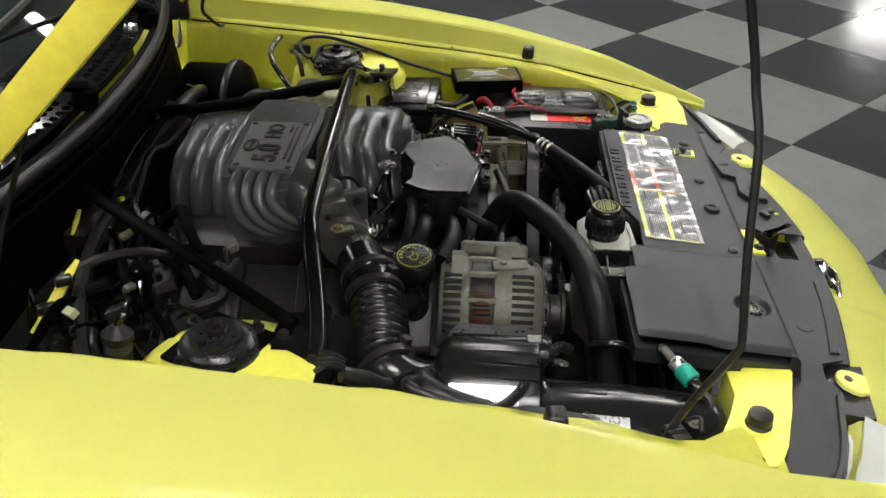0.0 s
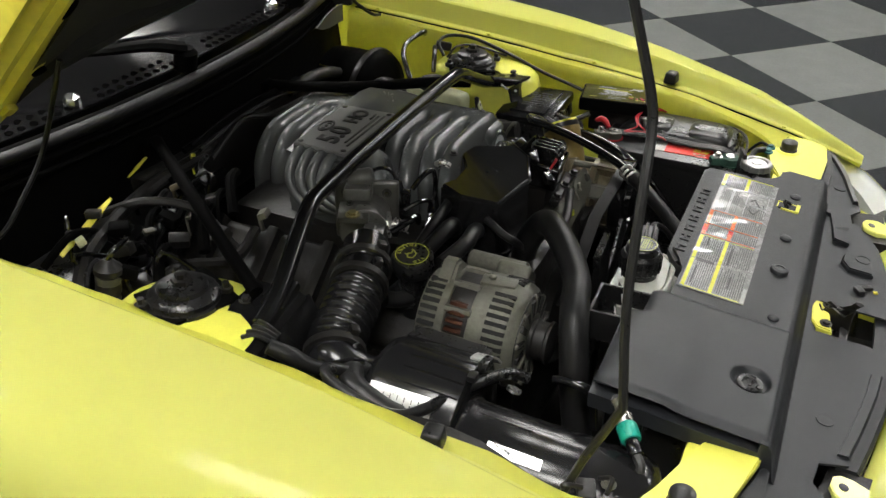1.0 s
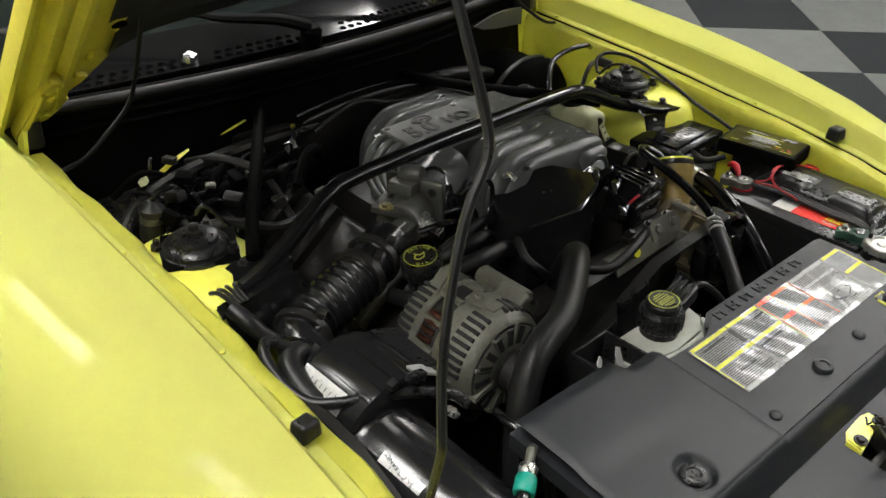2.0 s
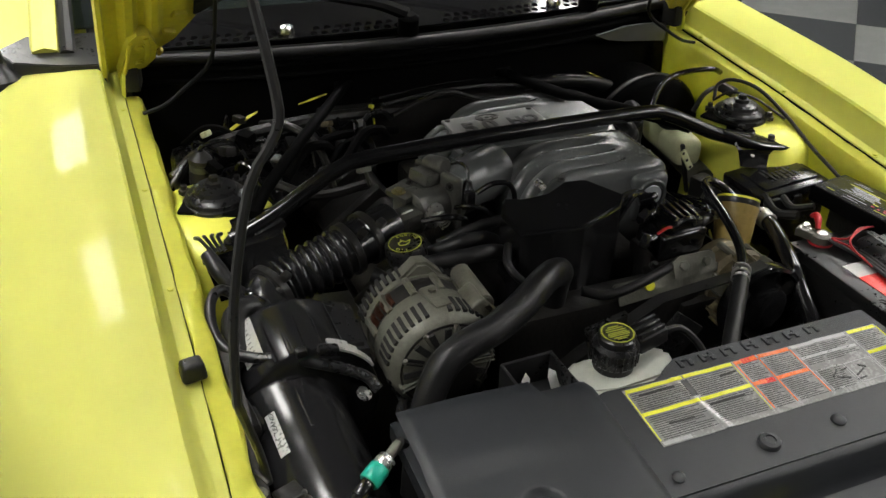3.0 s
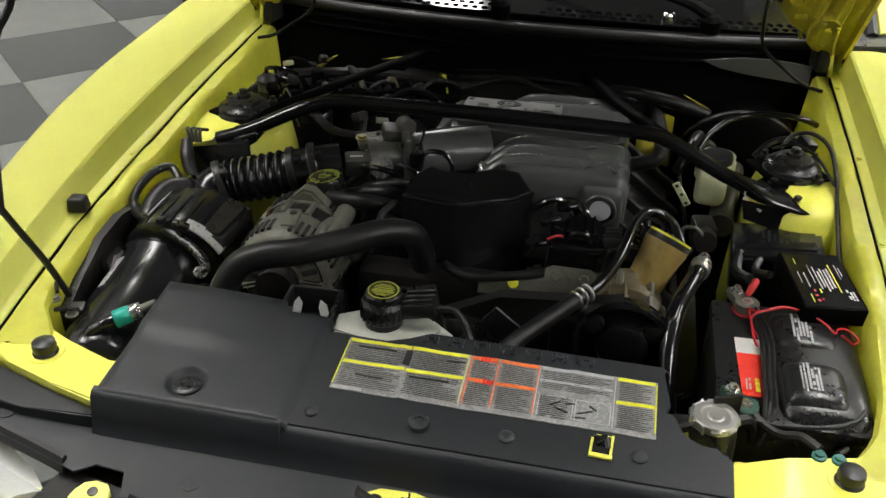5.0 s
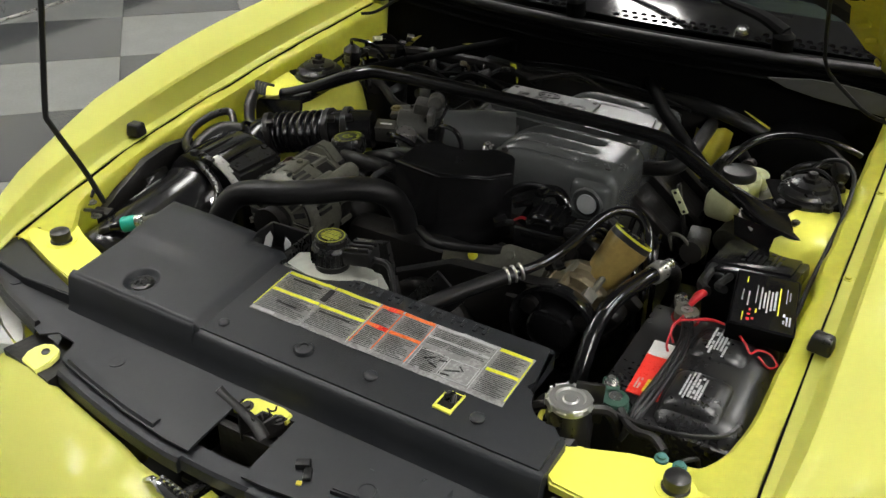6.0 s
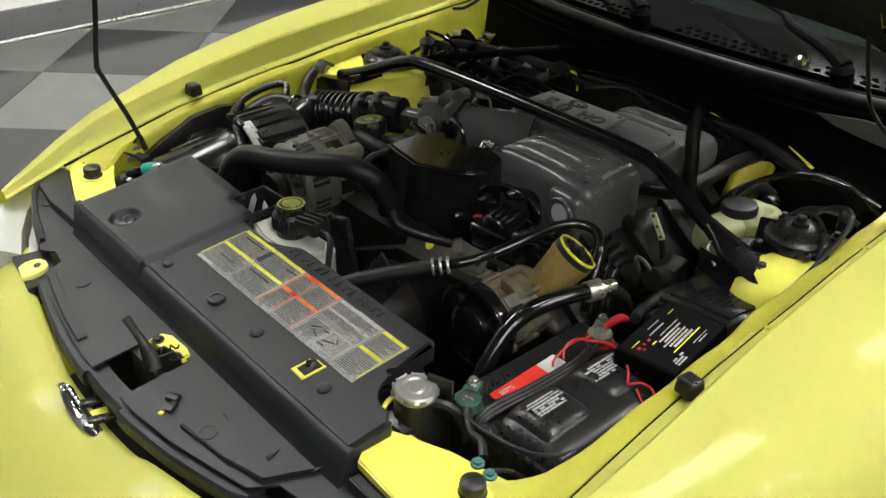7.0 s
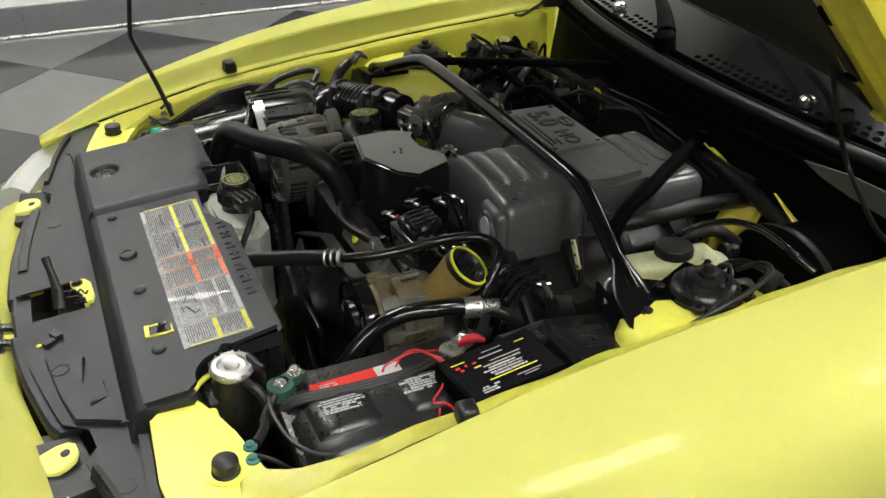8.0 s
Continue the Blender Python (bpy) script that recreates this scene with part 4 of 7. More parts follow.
    block(b, (0.098, -0.158, zt(0.1, -0.16) + 0.004), (0.018, 0.012, 0.008), (0, 0, 30), 0.002)
    block(b, (0.112, -0.168, zt(0.1, -0.16) + 0.003), (0.010, 0.018, 0.006), (0, 0, 30), 0.002)
    part("clip", b, BLACK, t)
    b = B()
    block(b, (0.110, -0.182, zt(0.1, -0.18) + 0.001), (0.007, 0.007, 0.003), (0, 0, 20), 0.001, 1)
    part("paint_dab", b, YELLOW_SHADE, t)
    # side wings up against the yellow corners
    for s in (-1, 1):
        b = B()
        rear = [(0.378, -0.074), (0.45, -0.0545), (0.53, -0.029), (0.58, -0.008)] if s < 0 else [(0.378, -0.068), (0.48, -0.074), (0.548, -0.068), (0.586, -0.03)]
        slab(b, [(s * x, y) for x, y in [(0.376, -0.082)] + rear + [(0.596, -0.034), (0.556, -0.076), (0.48, -0.086)]], 0.745, 0.776, bev=0.002)
        part("side_wing", b, PLASTIC, t)
        b = B()   # dark upturned edge along the headlamp
        pts = [(s * x, fy(s * x) + 0.006) for x in (0.392, 0.43, 0.48, 0.53, 0.565, 0.588)]
        loft(b, [[(x, y + 0.006, zt(x, y) - 0.006), (x, y + 0.004, zt(x, y) + 0.007), (x, y - 0.003, zt(x, y) + 0.008), (x, y - 0.009, zt(x, y) - 0.012)] for x, y in pts])
        part("edge_seal", b, RUBBER, t, "soft black seal along the headlamp", 40)
    return t


def latch():
    t = thing("hood_latch", (0, -0.14, 0.70), "worn dark steel hood latch with a release lever", "hood latch")
    b = B()
    block(b, (0.005, -0.145, 0.700), (0.10, 0.012, 0.09), (0, 0, 0), 0.003)
    block(b, (0.0, -0.16, 0.690), (0.115, 0.10, 0.01), (0, 0, 0), 0.003)
    part("bracket", b, DARK, t)
    b = B()
    tube(b, [(0.030, -0.148, 0.752), (0.018, -0.146, 0.765), (0.002, -0.147, 0.778), (-0.016, -0.150, 0.793), (-0.031, -0.153, 0.807)], [0.009, 0.009, 0.007, 0.0055, 0.0065], 8, 4, flat=0.4)
    part("lever", b, DARK, t, "worn dark steel lever")
    # added plate that makes the latch opening read black
    b = B()
    block(b, (0, -0.152, 0.676), (0.15, 0.12, 0.012), (0, 0, 0), 0.002)
    part("base_plate", b, MATT, t)
    b = B()
    for dx, dy in ((0.004, 0.0), (0.022, 0.004)):
        slab(b, [(-0.020, -0.020), (0.022, -0.022), (0.026, 0.0), (0.012, 0.012), (-0.008, 0.006), (-0.020, 0.022)], -0.002, 0.002, pose(dx, -0.134 + dy, 0.755, 90, 0, 62), bev=0.0008)
    part("catch", b, DARK, t)
    b = B()
    slab(b, [(-0.036, -0.128), (-0.034, -0.106), (-0.020, -0.098), (0.020, -0.096), (0.036, -0.100), (0.036, -0.112), (0.004, -0.122)], 0.748, lambda x, y: 0.757 + 0.12 * (y + 0.11), bev=0.002)
    part("striker_plate", b, YELLOW_IN, t, "yellow painted latch plate")
    b = B()
    tube(b, [(0.012 + 0.004 * math.cos(k * 1.2), -0.132 + 0.0025 * k, 0.762 + 0.004 * math.sin(k * 1.2)) for k in range(12)], 0.0012, 6, 2)
    part("spring", b, DARK, t)
    for dx in (-0.022, 0.028):
        bolt(t, (dx, -0.118, 0.757), (0, -0.1, 1), 0.006, DARK, 0.005)


def emblem():
    """The chrome grille badge, a plain running shape with legs and mane, on its bracket."""
    t = thing("grille_badge", (0, -0.243, 0.66), "chrome grille badge on a yellow and black bracket", "badge")
    y = -0.244
    b = B()
    tube(b, [(-0.070, y, 0.712), (-0.052, y, 0.716), (-0.030, y - 0.002, 0.708), (0.0, y - 0.002, 0.702), (0.026, y - 0.002, 0.704), (0.046, y, 0.698), (0.072, y, 0.690)], [0.004, 0.009, 0.010, 0.0115, 0.010, 0.005, 0.003], 10, 4, flat=0.55)
    for xa, za, xm, zm, xb, zb in ((-0.048, 0.704, -0.068, 0.694, -0.058, 0.682), (-0.034, 0.700, -0.044, 0.686, -0.060, 0.676), (0.022, 0.698, 0.036, 0.684, 0.030, 0.668), (0.032, 0.698, 0.052, 0.686, 0.062, 0.672), (-0.066, 0.714, -0.078, 0.708, -0.083, 0.702)):
        tube(b, [(xa, y, za), (xm, y - 0.001, zm), (xb, y, zb)], [0.0055, 0.0038, 0.0028], 7, 4)
    for k in range(5):
        tube(b, [(-0.056 + 0.008 * k, y, 0.720 - 0.002 * k), (-0.047 + 0.008 * k, y, 0.729 - 0.002 * k), (-0.037 + 0.008 * k, y, 0.727 - 0.002 * k)], [0.003, 0.0022, 0.0012], 6, 3)
    part("badge", b, CHROME, t, "", 50)
    b = B()
    for x in (-0.018, 0.024):
        block(b, (x, -0.222, 0.706), (0.012, 0.052, 0.008), (-8, 0, -10), 0.002)
    tube(b, [(-0.03, y + 0.006, 0.704), (0.04, y + 0.006, 0.699)], 0.004, 6, 1)
    part("bracket", b, BLACK, t)
    b = B()
    block(b, (0.004, -0.226, 0.699), (0.022, 0.026, 0.005), (0, 0, -10), 0.001)
    part("bracket_leg", b, YELLOW_IN, t)
    b = B()
    slab(b, [(-0.13, -0.17), (0.13, -0.17), (0.12, -0.218), (0, -0.226), (-0.12, -0.218)], 0.60, 0.685)
    # wide slab added under the shield to keep its gaps dark
    slab(b, [(-0.46, -0.06), (0.46, -0.06), (0.42, -0.12), (0.28, -0.175), (-0.28, -0.175), (-0.42, -0.12)], 0.60, 0.655)
    solo("grille", b, INSUL, "black recessed grille opening above the bumper", "grille")


front_cover()
sticker()
shield()
latch()
emblem()


# ---------------------------------------------------------------- propped rod, brace
def prop_rod():
    t = thing("prop_rod", (-0.52, 0.09, 0.79), "thin black steel hood prop rod standing in its bracket", "prop rod")
    b = B()
    tube(b, [(-0.532, 0.120, 0.792), (-0.542, 0.100, 0.86), (-0.559, 0.070, 0.945), (-0.561, 0.068, 0.968), (-0.552, 0.079, 1.06), (-0.528, 0.084, 1.17), (-0.500, 0.089, 1.215), (-0.496, 0.096, 1.25), (-0.508, 0.125, 1.35), (-0.520, 0.152, 1.45), (-0.552, 0.225, 1.72)], 0.0048, 8, 3)
    part("rod", b, RUBBER, t)
    b = B()
    block(b, (-0.515, 0.10, 0.788), (0.030, 0.022, 0.006), (0, 0, 20), 0.002)
    tube(b, [(-0.50, 0.09, 0.795), (-0.505, 0.075, 0.805), (-0.525, 0.075, 0.80)], 0.003, 6, 4)
    tube(b, [(-0.535, 0.12, 0.80), (-0.545, 0.118, 0.815), (-0.535, 0.10, 0.81)], 0.003, 6, 4)
    part("bracket", b, DARK, t, "dark steel pivot bracket")
    for x, y in ((-0.503, 0.078), (-0.545, 0.105)):
        bolt(t, (x, y, 0.793), (0, 0, 1), 0.006, ALLOY)


def brace():
    t = thing("strut_tower_brace", (0, 0.6, 0.85), "gloss black tubular strut tower brace across the engine", "strut brace")
    b = B()
    tube(b, [(-0.485, 0.538, 0.852), (-0.455, 0.540, 0.862), (-0.41, 0.548, 0.880), (-0.35, 0.562, 0.908), (-0.312, 0.570, 0.922), (-0.27, 0.576, 0.928), (-0.10, 0.582, 0.930), (0.12, 0.589, 0.927), (0.235, 0.592, 0.923), (0.272, 0.592, 0.915), (0.31, 0.589, 0.898), (0.37, 0.582, 0.869), (0.41, 0.576, 0.857), (0.44, 0.572, 0.849)], 0.0124, 16, 4)
    part("cross_tube", b, BAR, t)
    for s in (-1, 1):
        b = B()
        tube(b, ([(-0.445, 0.570, 0.868), (-0.40, 0.64, 0.882), (-0.30, 0.78, 0.895), (-0.195, 0.925, 0.905)] if s < 0 else [(0.335, 0.600, 0.876), (0.29, 0.655, 0.882), (0.245, 0.725, 0.880), (0.19, 0.806, 0.880), (0.125, 0.915, 0.888)]), 0.0100 if s < 0 else 0.0125, 12, 3, flat=0.8)
        part("rear_leg", b, MATT, t, "matt black flattened rear leg")
        b = B()
        if s < 0:   # folded sheet foot with a turned flange
            y0 = 0.540
            slab(b, [(u, v) for u, v in ((-0.062, -0.036), (0.050, -0.044), (0.060, -0.020), (0.056, 0.040), (0.010, 0.048), (-0.050, 0.040))], -0.004, 0.004, pose(-0.470, y0 + 0.010, 0.850, 0, -12, 0), bev=0.002)
            slab(b, [(u, v) for u, v in ((-0.058, -0.058), (0.052, -0.064), (0.056, 0.004), (-0.060, 0.002))], -0.003, 0.003, pose(-0.470, y0 - 0.032, 0.850, 72, -12, 0), bev=0.001)
            block(b, (-0.430, y0 + 0.004, 0.862), (0.05, 0.036, 0.016), (0, -22, 0), 0.006, 3)
        else:       # the tube pressed flat into a broad foot
            rings = []
            for x, y, z, w, h in ((0.385, 0.580, 0.864, 0.0125, 0.0125), (0.405, 0.575, 0.858, 0.018, 0.0125), (0.425, 0.570, 0.852, 0.026, 0.011), (0.450, 0.566, 0.847, 0.030, 0.008), (0.490, 0.562, 0.841, 0.032, 0.007), (0.525, 0.558, 0.836, 0.030, 0.006), (0.535, 0.557, 0.834, 0.022, 0.004)):
                rings.append([(x, y + w * math.copysign(abs(math.cos(a)) ** 0.7, math.cos(a)), z + h * math.copysign(abs(math.sin(a)) ** 0.7, math.sin(a))) for a in (2 * math.pi * j / 20 for j in range(20))])
            loft(b, rings)
            slab(b, [(0.0, 0.0), (0.105, 0.0), (0.100, -0.026), (0.060, -0.036), (0.012, -0.030)], -0.002, 0.002, pose(0.398, 0.540, 0.850, 80, 8, 0), bev=0.001)
            slab(b, [(0.428, 0.545), (0.475, 0.590), (0.486, 0.628), (0.440, 0.632), (0.418, 0.600)], 0.848, 0.853, bev=0.002)
        part("end_bracket", b, BAR, t, "gloss black pressed foot on the tower", 35)
        for dx, dy in ((0.012, -0.012), (-0.022, 0.030)):
            bolt(t, (s * (0.474 + dx), (0.552 if s < 0 else 0.575) + dy, (0.851 if s < 0 else 0.850) - 0.2 * dx), (0, 0, 1), 0.0065, DARK, 0.008)
    for x, z in ((-0.195, 0.893), (0.125, 0.882)):
        b = B()
        block(b, (x, 0.935, z), (0.036, 0.022, 0.026), bev=0.004)
        part("cowl_bracket", b, MATT, t)


def strut_mount(s):
    t = thing("strut_mount", (s * 0.484, 0.655, 0.85), "black rubber strut mount with centre nut on a yellow tower", "strut mount", "strut mounts")
    c = (s * 0.484, 0.655, 0.852)
    b = B()
    lathe(b, [(0.050, 0), (0.050, 0.006), (0.045, 0.008), (0.043, 0.013), (0.046, 0.015), (0.041, 0.020), (0.033, 0.022), (0.031, 0.028), (0.024, 0.030), (0.016, 0.031)], c, (0, 0, 1), 26)
    part("mount", b, BLACK, t)
    b = B()
    lathe(b, [(0.014, 0.029), (0.014, 0.037), (0.008, 0.038), (0.008, 0.045), (0.006, 0.046)], c, (0, 0, 1), 6)
    part("nut", b, DARK, t, "grimy steel centre nut")
    b = B()
    block(b, (c[0] - s * 0.005, c[1], c[2] + 0.004), (0.105, 0.095, 0.006), (0, 0, 25 * s), 0.004)
    part("plate", b, MATT, t)
    for dx, dy in ((0.040, 0.040), (-0.042, 0.034), (0.036, -0.040)):
        b = B()
        lathe(b, [(0.009, 0), (0.009, 0.007), (0.005, 0.008), (0.005, 0.015)], (c[0] + dx, c[1] + dy, c[2] + 0.006), (0, 0, 1), 6)
        part("stud_nut", b, DARK, t)


def mount_cable(s):
    t = thing("mount_cable", (s * 0.48, 0.66, 0.86), "thin black cables draped over the strut mount", "cable", "mount cables")
    for pts, r in (([(0.455, 0.70, 0.872), (0.485, 0.690, 0.888), (0.520, 0.660, 0.882), (0.545, 0.60, 0.862)], 0.0026),
                   ([(0.43, 0.72, 0.845), (0.455, 0.73, 0.870), (0.49, 0.745, 0.874), (0.525, 0.76, 0.862)], 0.005)):
        b = B()
        tube(b, [(s * x, y, z) for x, y, z in pts], r, 8, 5)
        part("cable", b, BLACK, t)
    b = B()
    block(b, (s * 0.515, 0.735, 0.872), (0.022, 0.034, 0.018), (10, 12 * s, 25 * s), 0.004)
    part("connector", b, BLACK, t)


mount_cable(1)
prop_rod()
brace()
strut_mount(-1)
strut_mount(1)


# ---------------------------------------------------------------- engine
def engine_block():
    t = thing("engine_block", (0, 0.6, 0.35), "grimy black engine block deep in the bay", "engine")
    b = B()
    block(b, (0, 0.62, 0.50), (0.36, 0.56, 0.36), bev=0.02)
    part("block", b, DARK, t)
    for s in (-1, 1):
        b = B()
        block(b, (s * 0.20, 0.60, 0.67), (0.15, 0.50, 0.13), (0, s * 38, 0), 0.02, 3)
        part("cylinder_head", b, DARK, t)
        b = B()
        block(b, (s * 0.235, 0.60, 0.735), (0.13, 0.50, 0.06), (0, s * 38, 0), 0.018, 3)
        vc = part("valve_cover", b, DARK, t, "black ribbed valve cover")
        for k in range(5):
            b = B()
            block(b, (s * 0.245, 0.40 + 0.1 * k, 0.745), (0.136, 0.02, 0.066), (0, s * 38, 0), 0.006)
            part("rib", b, DARK, vc)
    b = B()
    block(b, (0, 0.62, 0.72), (0.26, 0.44, 0.12), bev=0.015)
    part("lower_intake", b, DARK, t)
    b = B()
    block(b, (0.0, 0.33, 0.58), (0.34, 0.06, 0.40), bev=0.02)
    lathe(b, [(0.085, 0), (0.09, 0.02), (0.06, 0.05), (0.055, 0.07)], (0, 0.30, 0.64), (0, -1, 0), 24)
    part("front_cover", b, DARK, t)
    # fan behind the radiator
    b = B()
    lathe(b, [(0.05, 0), (0.05, 0.03), (0.02, 0.04)], (-0.02, 0.235, 0.66), (0, -1, 0), 18)
    f = part("fan_hub", b, BLACK, t)
    for k in range(7):
        a = 2 * math.pi * k / 7
        b = B()
        c, s_ = math.cos(a), math.sin(a)
        block(b, (-0.02 + 0.10 * c, 0.215, 0.66 + 0.10 * s_), (0.13, 0.006, 0.06), (25 * 0, -math.degrees(a), 0), 0.002)
        part("fan_blade", b, BLACK, f)


def radiator():
    t = thing("radiator", (0, 0.05, 0.3), "black radiator with its fan shroud below the cover", "radiator")
    b = B()
    block(b, (0, 0.045, 0.54), (0.72, 0.055, 0.46), bev=0.008)
    part("core", b, BLACK, t)
    b = B()
    block(b, (-0.03, 0.10, 0.60), (0.60, 0.06, 0.34), bev=0.02)
    part("shroud", b, BLACK, t, "black plastic fan shroud")
    b = B()
    block(b, (0.33, 0.045, 0.62), (0.08, 0.085, 0.33), bev=0.02)
    lathe(b, [(0.030, 0.0), (0.028, 0.05), (0.023, 0.066)], (0.346, 0.043, 0.745), (0, 0, 1), 20)
    part("side_tank", b, BLACK, t)
    b = B()
    at = (0.346, 0.043, 0.811)
    lathe(b, [(0.023, -0.004), (0.0265, 0.0), (0.0265, 0.008), (0.025, 0.010), (0.019, 0.0105), (0.017, 0.0075), (0.010, 0.007), (0.008, 0.009), (0.004, 0.009)], at, (0, 0, 1), 30)
    cap = part("pressure_cap", b, CAPM, t, "bright metal eight-sided pressure cap", 30)
    for k in range(8):
        b = B()
        a = 2 * math.pi * k / 8
        block(b, (at[0] + 0.0262 * math.cos(a), at[1] + 0.0262 * math.sin(a), at[2] + 0.004), (0.004, 0.014, 0.006), (0, 0, math.degrees(a)), 0.002, 1)
        part("cap_lug", b, CAPM, cap)
    b = B()
    tube(b, [(0.322, 0.040, 0.802), (0.306, 0.036, 0.796), (0.296, 0.028, 0.79)], 0.006, 8, 3)
    part("overflow_pipe", b, DARK, t)
    b = B()
    tube(b, [(0.366, 0.052, 0.806), (0.388, 0.066, 0.80), (0.40, 0.08, 0.76)], 0.007, 8, 4)
    part("overflow_pipe", b, DARK, t)
    b = B()
    block(b, (0.36, 0.07, 0.80), (0.035, 0.006, 0.06), (0, 0, 20), 0.002)
    part("tank_bracket", b, DARK, t)


def intake():
    t = thing("intake_manifold", (0.05, 0.62, 0.75), "grey painted cast intake manifold with curved runners and a badge plate", "intake manifold")

    def bank(name, y0, y1, n, zt, xb, R, amp, shift=0.0, xd=0.222):
        """A bank of runners: from the plenum on the driver's side, level, then curling down; ribbed between."""
        path = [(xd - 0.012, 0.735, 1.45, 0.0), (xd - 0.003, 0.775, 1.5, 0.0), (xd, zt - 0.042, 1.35, 0.0)]
        path += [(xd - 0.026 + 0.026 * math.sin(a), zt - 0.028 + 0.028 * math.cos(a), a, 0.0) for a in np.radians((75, 55, 35, 15, 0))]
        path += [(x, zt + 0.002 - 0.012 * max(0, 0.09 - x), 0.0, w) for x, w in ((xd - 0.055, 0.0), (xd - 0.068, 0.08), (xd - 0.080, 0.45), (xd - 0.092, 0.85), (xd - 0.105, 1.0))]
        for x in np.linspace(xd - 0.12, xb, 5):
            path.append((x, zt + 0.002, 0.0, 1.0))
        path += [(xb - R * math.sin(a), zt + 0.002 - R + R * math.cos(a), -a, 1.0) for a in np.radians(np.linspace(10, 88, 12))]
        x, z = path[-1][0], path[-1][1]
        path += [(x - 0.002, z - 0.03, -1.53, 1.0), (x - 0.002, z - 0.06, -1.53, 1.0)]
        m = n * 12 + 1
        ends = 0.016
        vs = sorted(set(list(np.linspace(0, 1, m)) + [0.004, 0.012, 0.988, 0.996]))
        b = B()
        rows = []
        for x, z, a, w in path:
            row = []
            for v in vs:
                y = y0 + (y1 - y0) * v
                e = min(y - y0, y1 - y)
                sh = -ends * (1 - math.sqrt(max(0.0, 1 - (1 - min(1, e / ends)) ** 2)))
                ph = (v * n) % 1.0 * 2 - 1 if v < 1 else 1.0
                rib = amp * ((1 - abs(ph) ** 2.4) - 1.0) * w
                o = sh + rib
                row.append(Vector((x + o * math.sin(a), y + shift * max(0.0, -a), z + o * math.cos(a))))
            rows.append(row)
        g = [[b.verts.new(p) for p in r] for r in rows]
        for i in range(len(g) - 1):
            for j in range(len(vs) - 1):
                b.faces.new((g[i][j], g[i + 1][j], g[i + 1][j + 1], g[i][j + 1]))
        b.faces.new([r[0] for r in g])
        b.faces.new([r[-1] for r in g][::-1])
        return part(name, b, GREY, t, "", 55)

    bank("runner_bank", 0.490, 0.634, 4, 0.884, 0.050, 0.092, 0.017, -0.016)
    bank("runner_bank", 0.756, 0.868, 3, 0.867, 0.045, 0.085, 0.015, 0.0, 0.214)
    # raised middle that carries the plate
    b = B()
    slab(b, [(-0.092, 0.634), (0.170, 0.628), (0.205, 0.64), (0.214, 0.69), (0.205, 0.752), (0.17, 0.762), (-0.086, 0.752), (-0.098, 0.70)], 0.76, 0.889, bev=0.010)
    part("centre_box", b, GREY, t, "", 50)
    for k in range(4):   # nested ribs below the plate, running down and forward
        b = B()
        y = 0.724 - 0.020 * k
        tube(b, [(-0.074, y - 0.003, 0.886), (-0.094, y + 0.003, 0.878), (-0.112, y + 0.005, 0.858), (-0.121, y - 0.002, 0.836 + 0.004 * k), (-0.124, y - 0.018, 0.816 + 0.006 * k), (-0.122, y - 0.040, 0.802 + 0.007 * k), (-0.116, y - 0.062, 0.796 + 0.007 * k)], [0.0085, 0.0095, 0.0095, 0.0095, 0.009, 0.0085, 0.006], 12, 4)
        part("side_rib", b, GREY, t, "", 60)
    b = B()
    slab(b, [(-0.118, 0.660), (-0.108, 0.735), (-0.06, 0.748), (-0.02, 0.74), (-0.02, 0.60), (-0.10, 0.60)], 0.755, lambda x, y: 0.862 + 0.25 * (x + 0.11), bev=0.018)
    part("side_shoulder", b, GREY, t, "", 50)
    b = B()
    tube(b, [(-0.03, 0.635, 0.838), (-0.075, 0.612, 0.840), (-0.115, 0.588, 0.843), (-0.145, 0.570, 0.845)], [0.048, 0.047, 0.043, 0.041], 24, 4)
    part("neck", b, GREY, t, "", 50)
    b = B()
    slab(b, [(0.0, 0.50), (0.20, 0.50), (0.205, 0.60), (0.20, 0.85), (0.02, 0.855), (-0.03, 0.74), (-0.03, 0.60)], 0.735, 0.80, bev=0.004)
    part("base", b, DARK, t, "", 50)
    # boss with the core plug
    b = B()
    block(b, (0.181, 0.502, 0.826), (0.070, 0.050, 0.088), (0, 0, -3), 0.019, 5)
    block(b, (0.183, 0.520, 0.865), (0.060, 0.06, 0.030), (12, 0, -3), 0.012, 4)
    part("plug_boss", b, GREY, t, "", 60)
    b = B()
    block(b, (0.180, 0.512, 0.765), (0.050, 0.040, 0.06), (0, 0, -3), 0.008, 3)
    part("boss_foot", b, DARK, t)
    ax = (-0.06, -1, 0.05)
    b = B()
    lathe(b, [(0.0275, -0.008), (0.0275, 0.002), (0.025, 0.005), (0.0225, 0.0045), (0.0215, -0.004)], (0.181, 0.4775, 0.834), ax, 28, False)
    part("plug_ring", b, GREY, t)
    b = B()
    lathe(b, [(0.0216, -0.004), (0.0216, 0.0005), (0.0165, 0.0008)], (0.181, 0.4775, 0.834), ax, 24)
    part("plug_recess", b, DARK, t)
    b = B()
    lathe(b, [(0.0170, 0.0), (0.0165, 0.0034), (0.0130, 0.0026), (0.004, 0.0024)], (0.181, 0.4772, 0.834), ax, 24)
    part("core_plug", b, PLUG, t, "pale metal core plug")
    for x, y in ((0.196, 0.515), (0.190, 0.622), (0.02, 0.495)):
        bolt(t, (x, y, 0.880), (0, 0, 1), 0.005, DARK, 0.006)
    b = B()
    tube(b, [(-0.012, 0.512, 0.872), (-0.016, 0.500, 0.880), (-0.012, 0.488, 0.874)], 0.005, 8, 4)
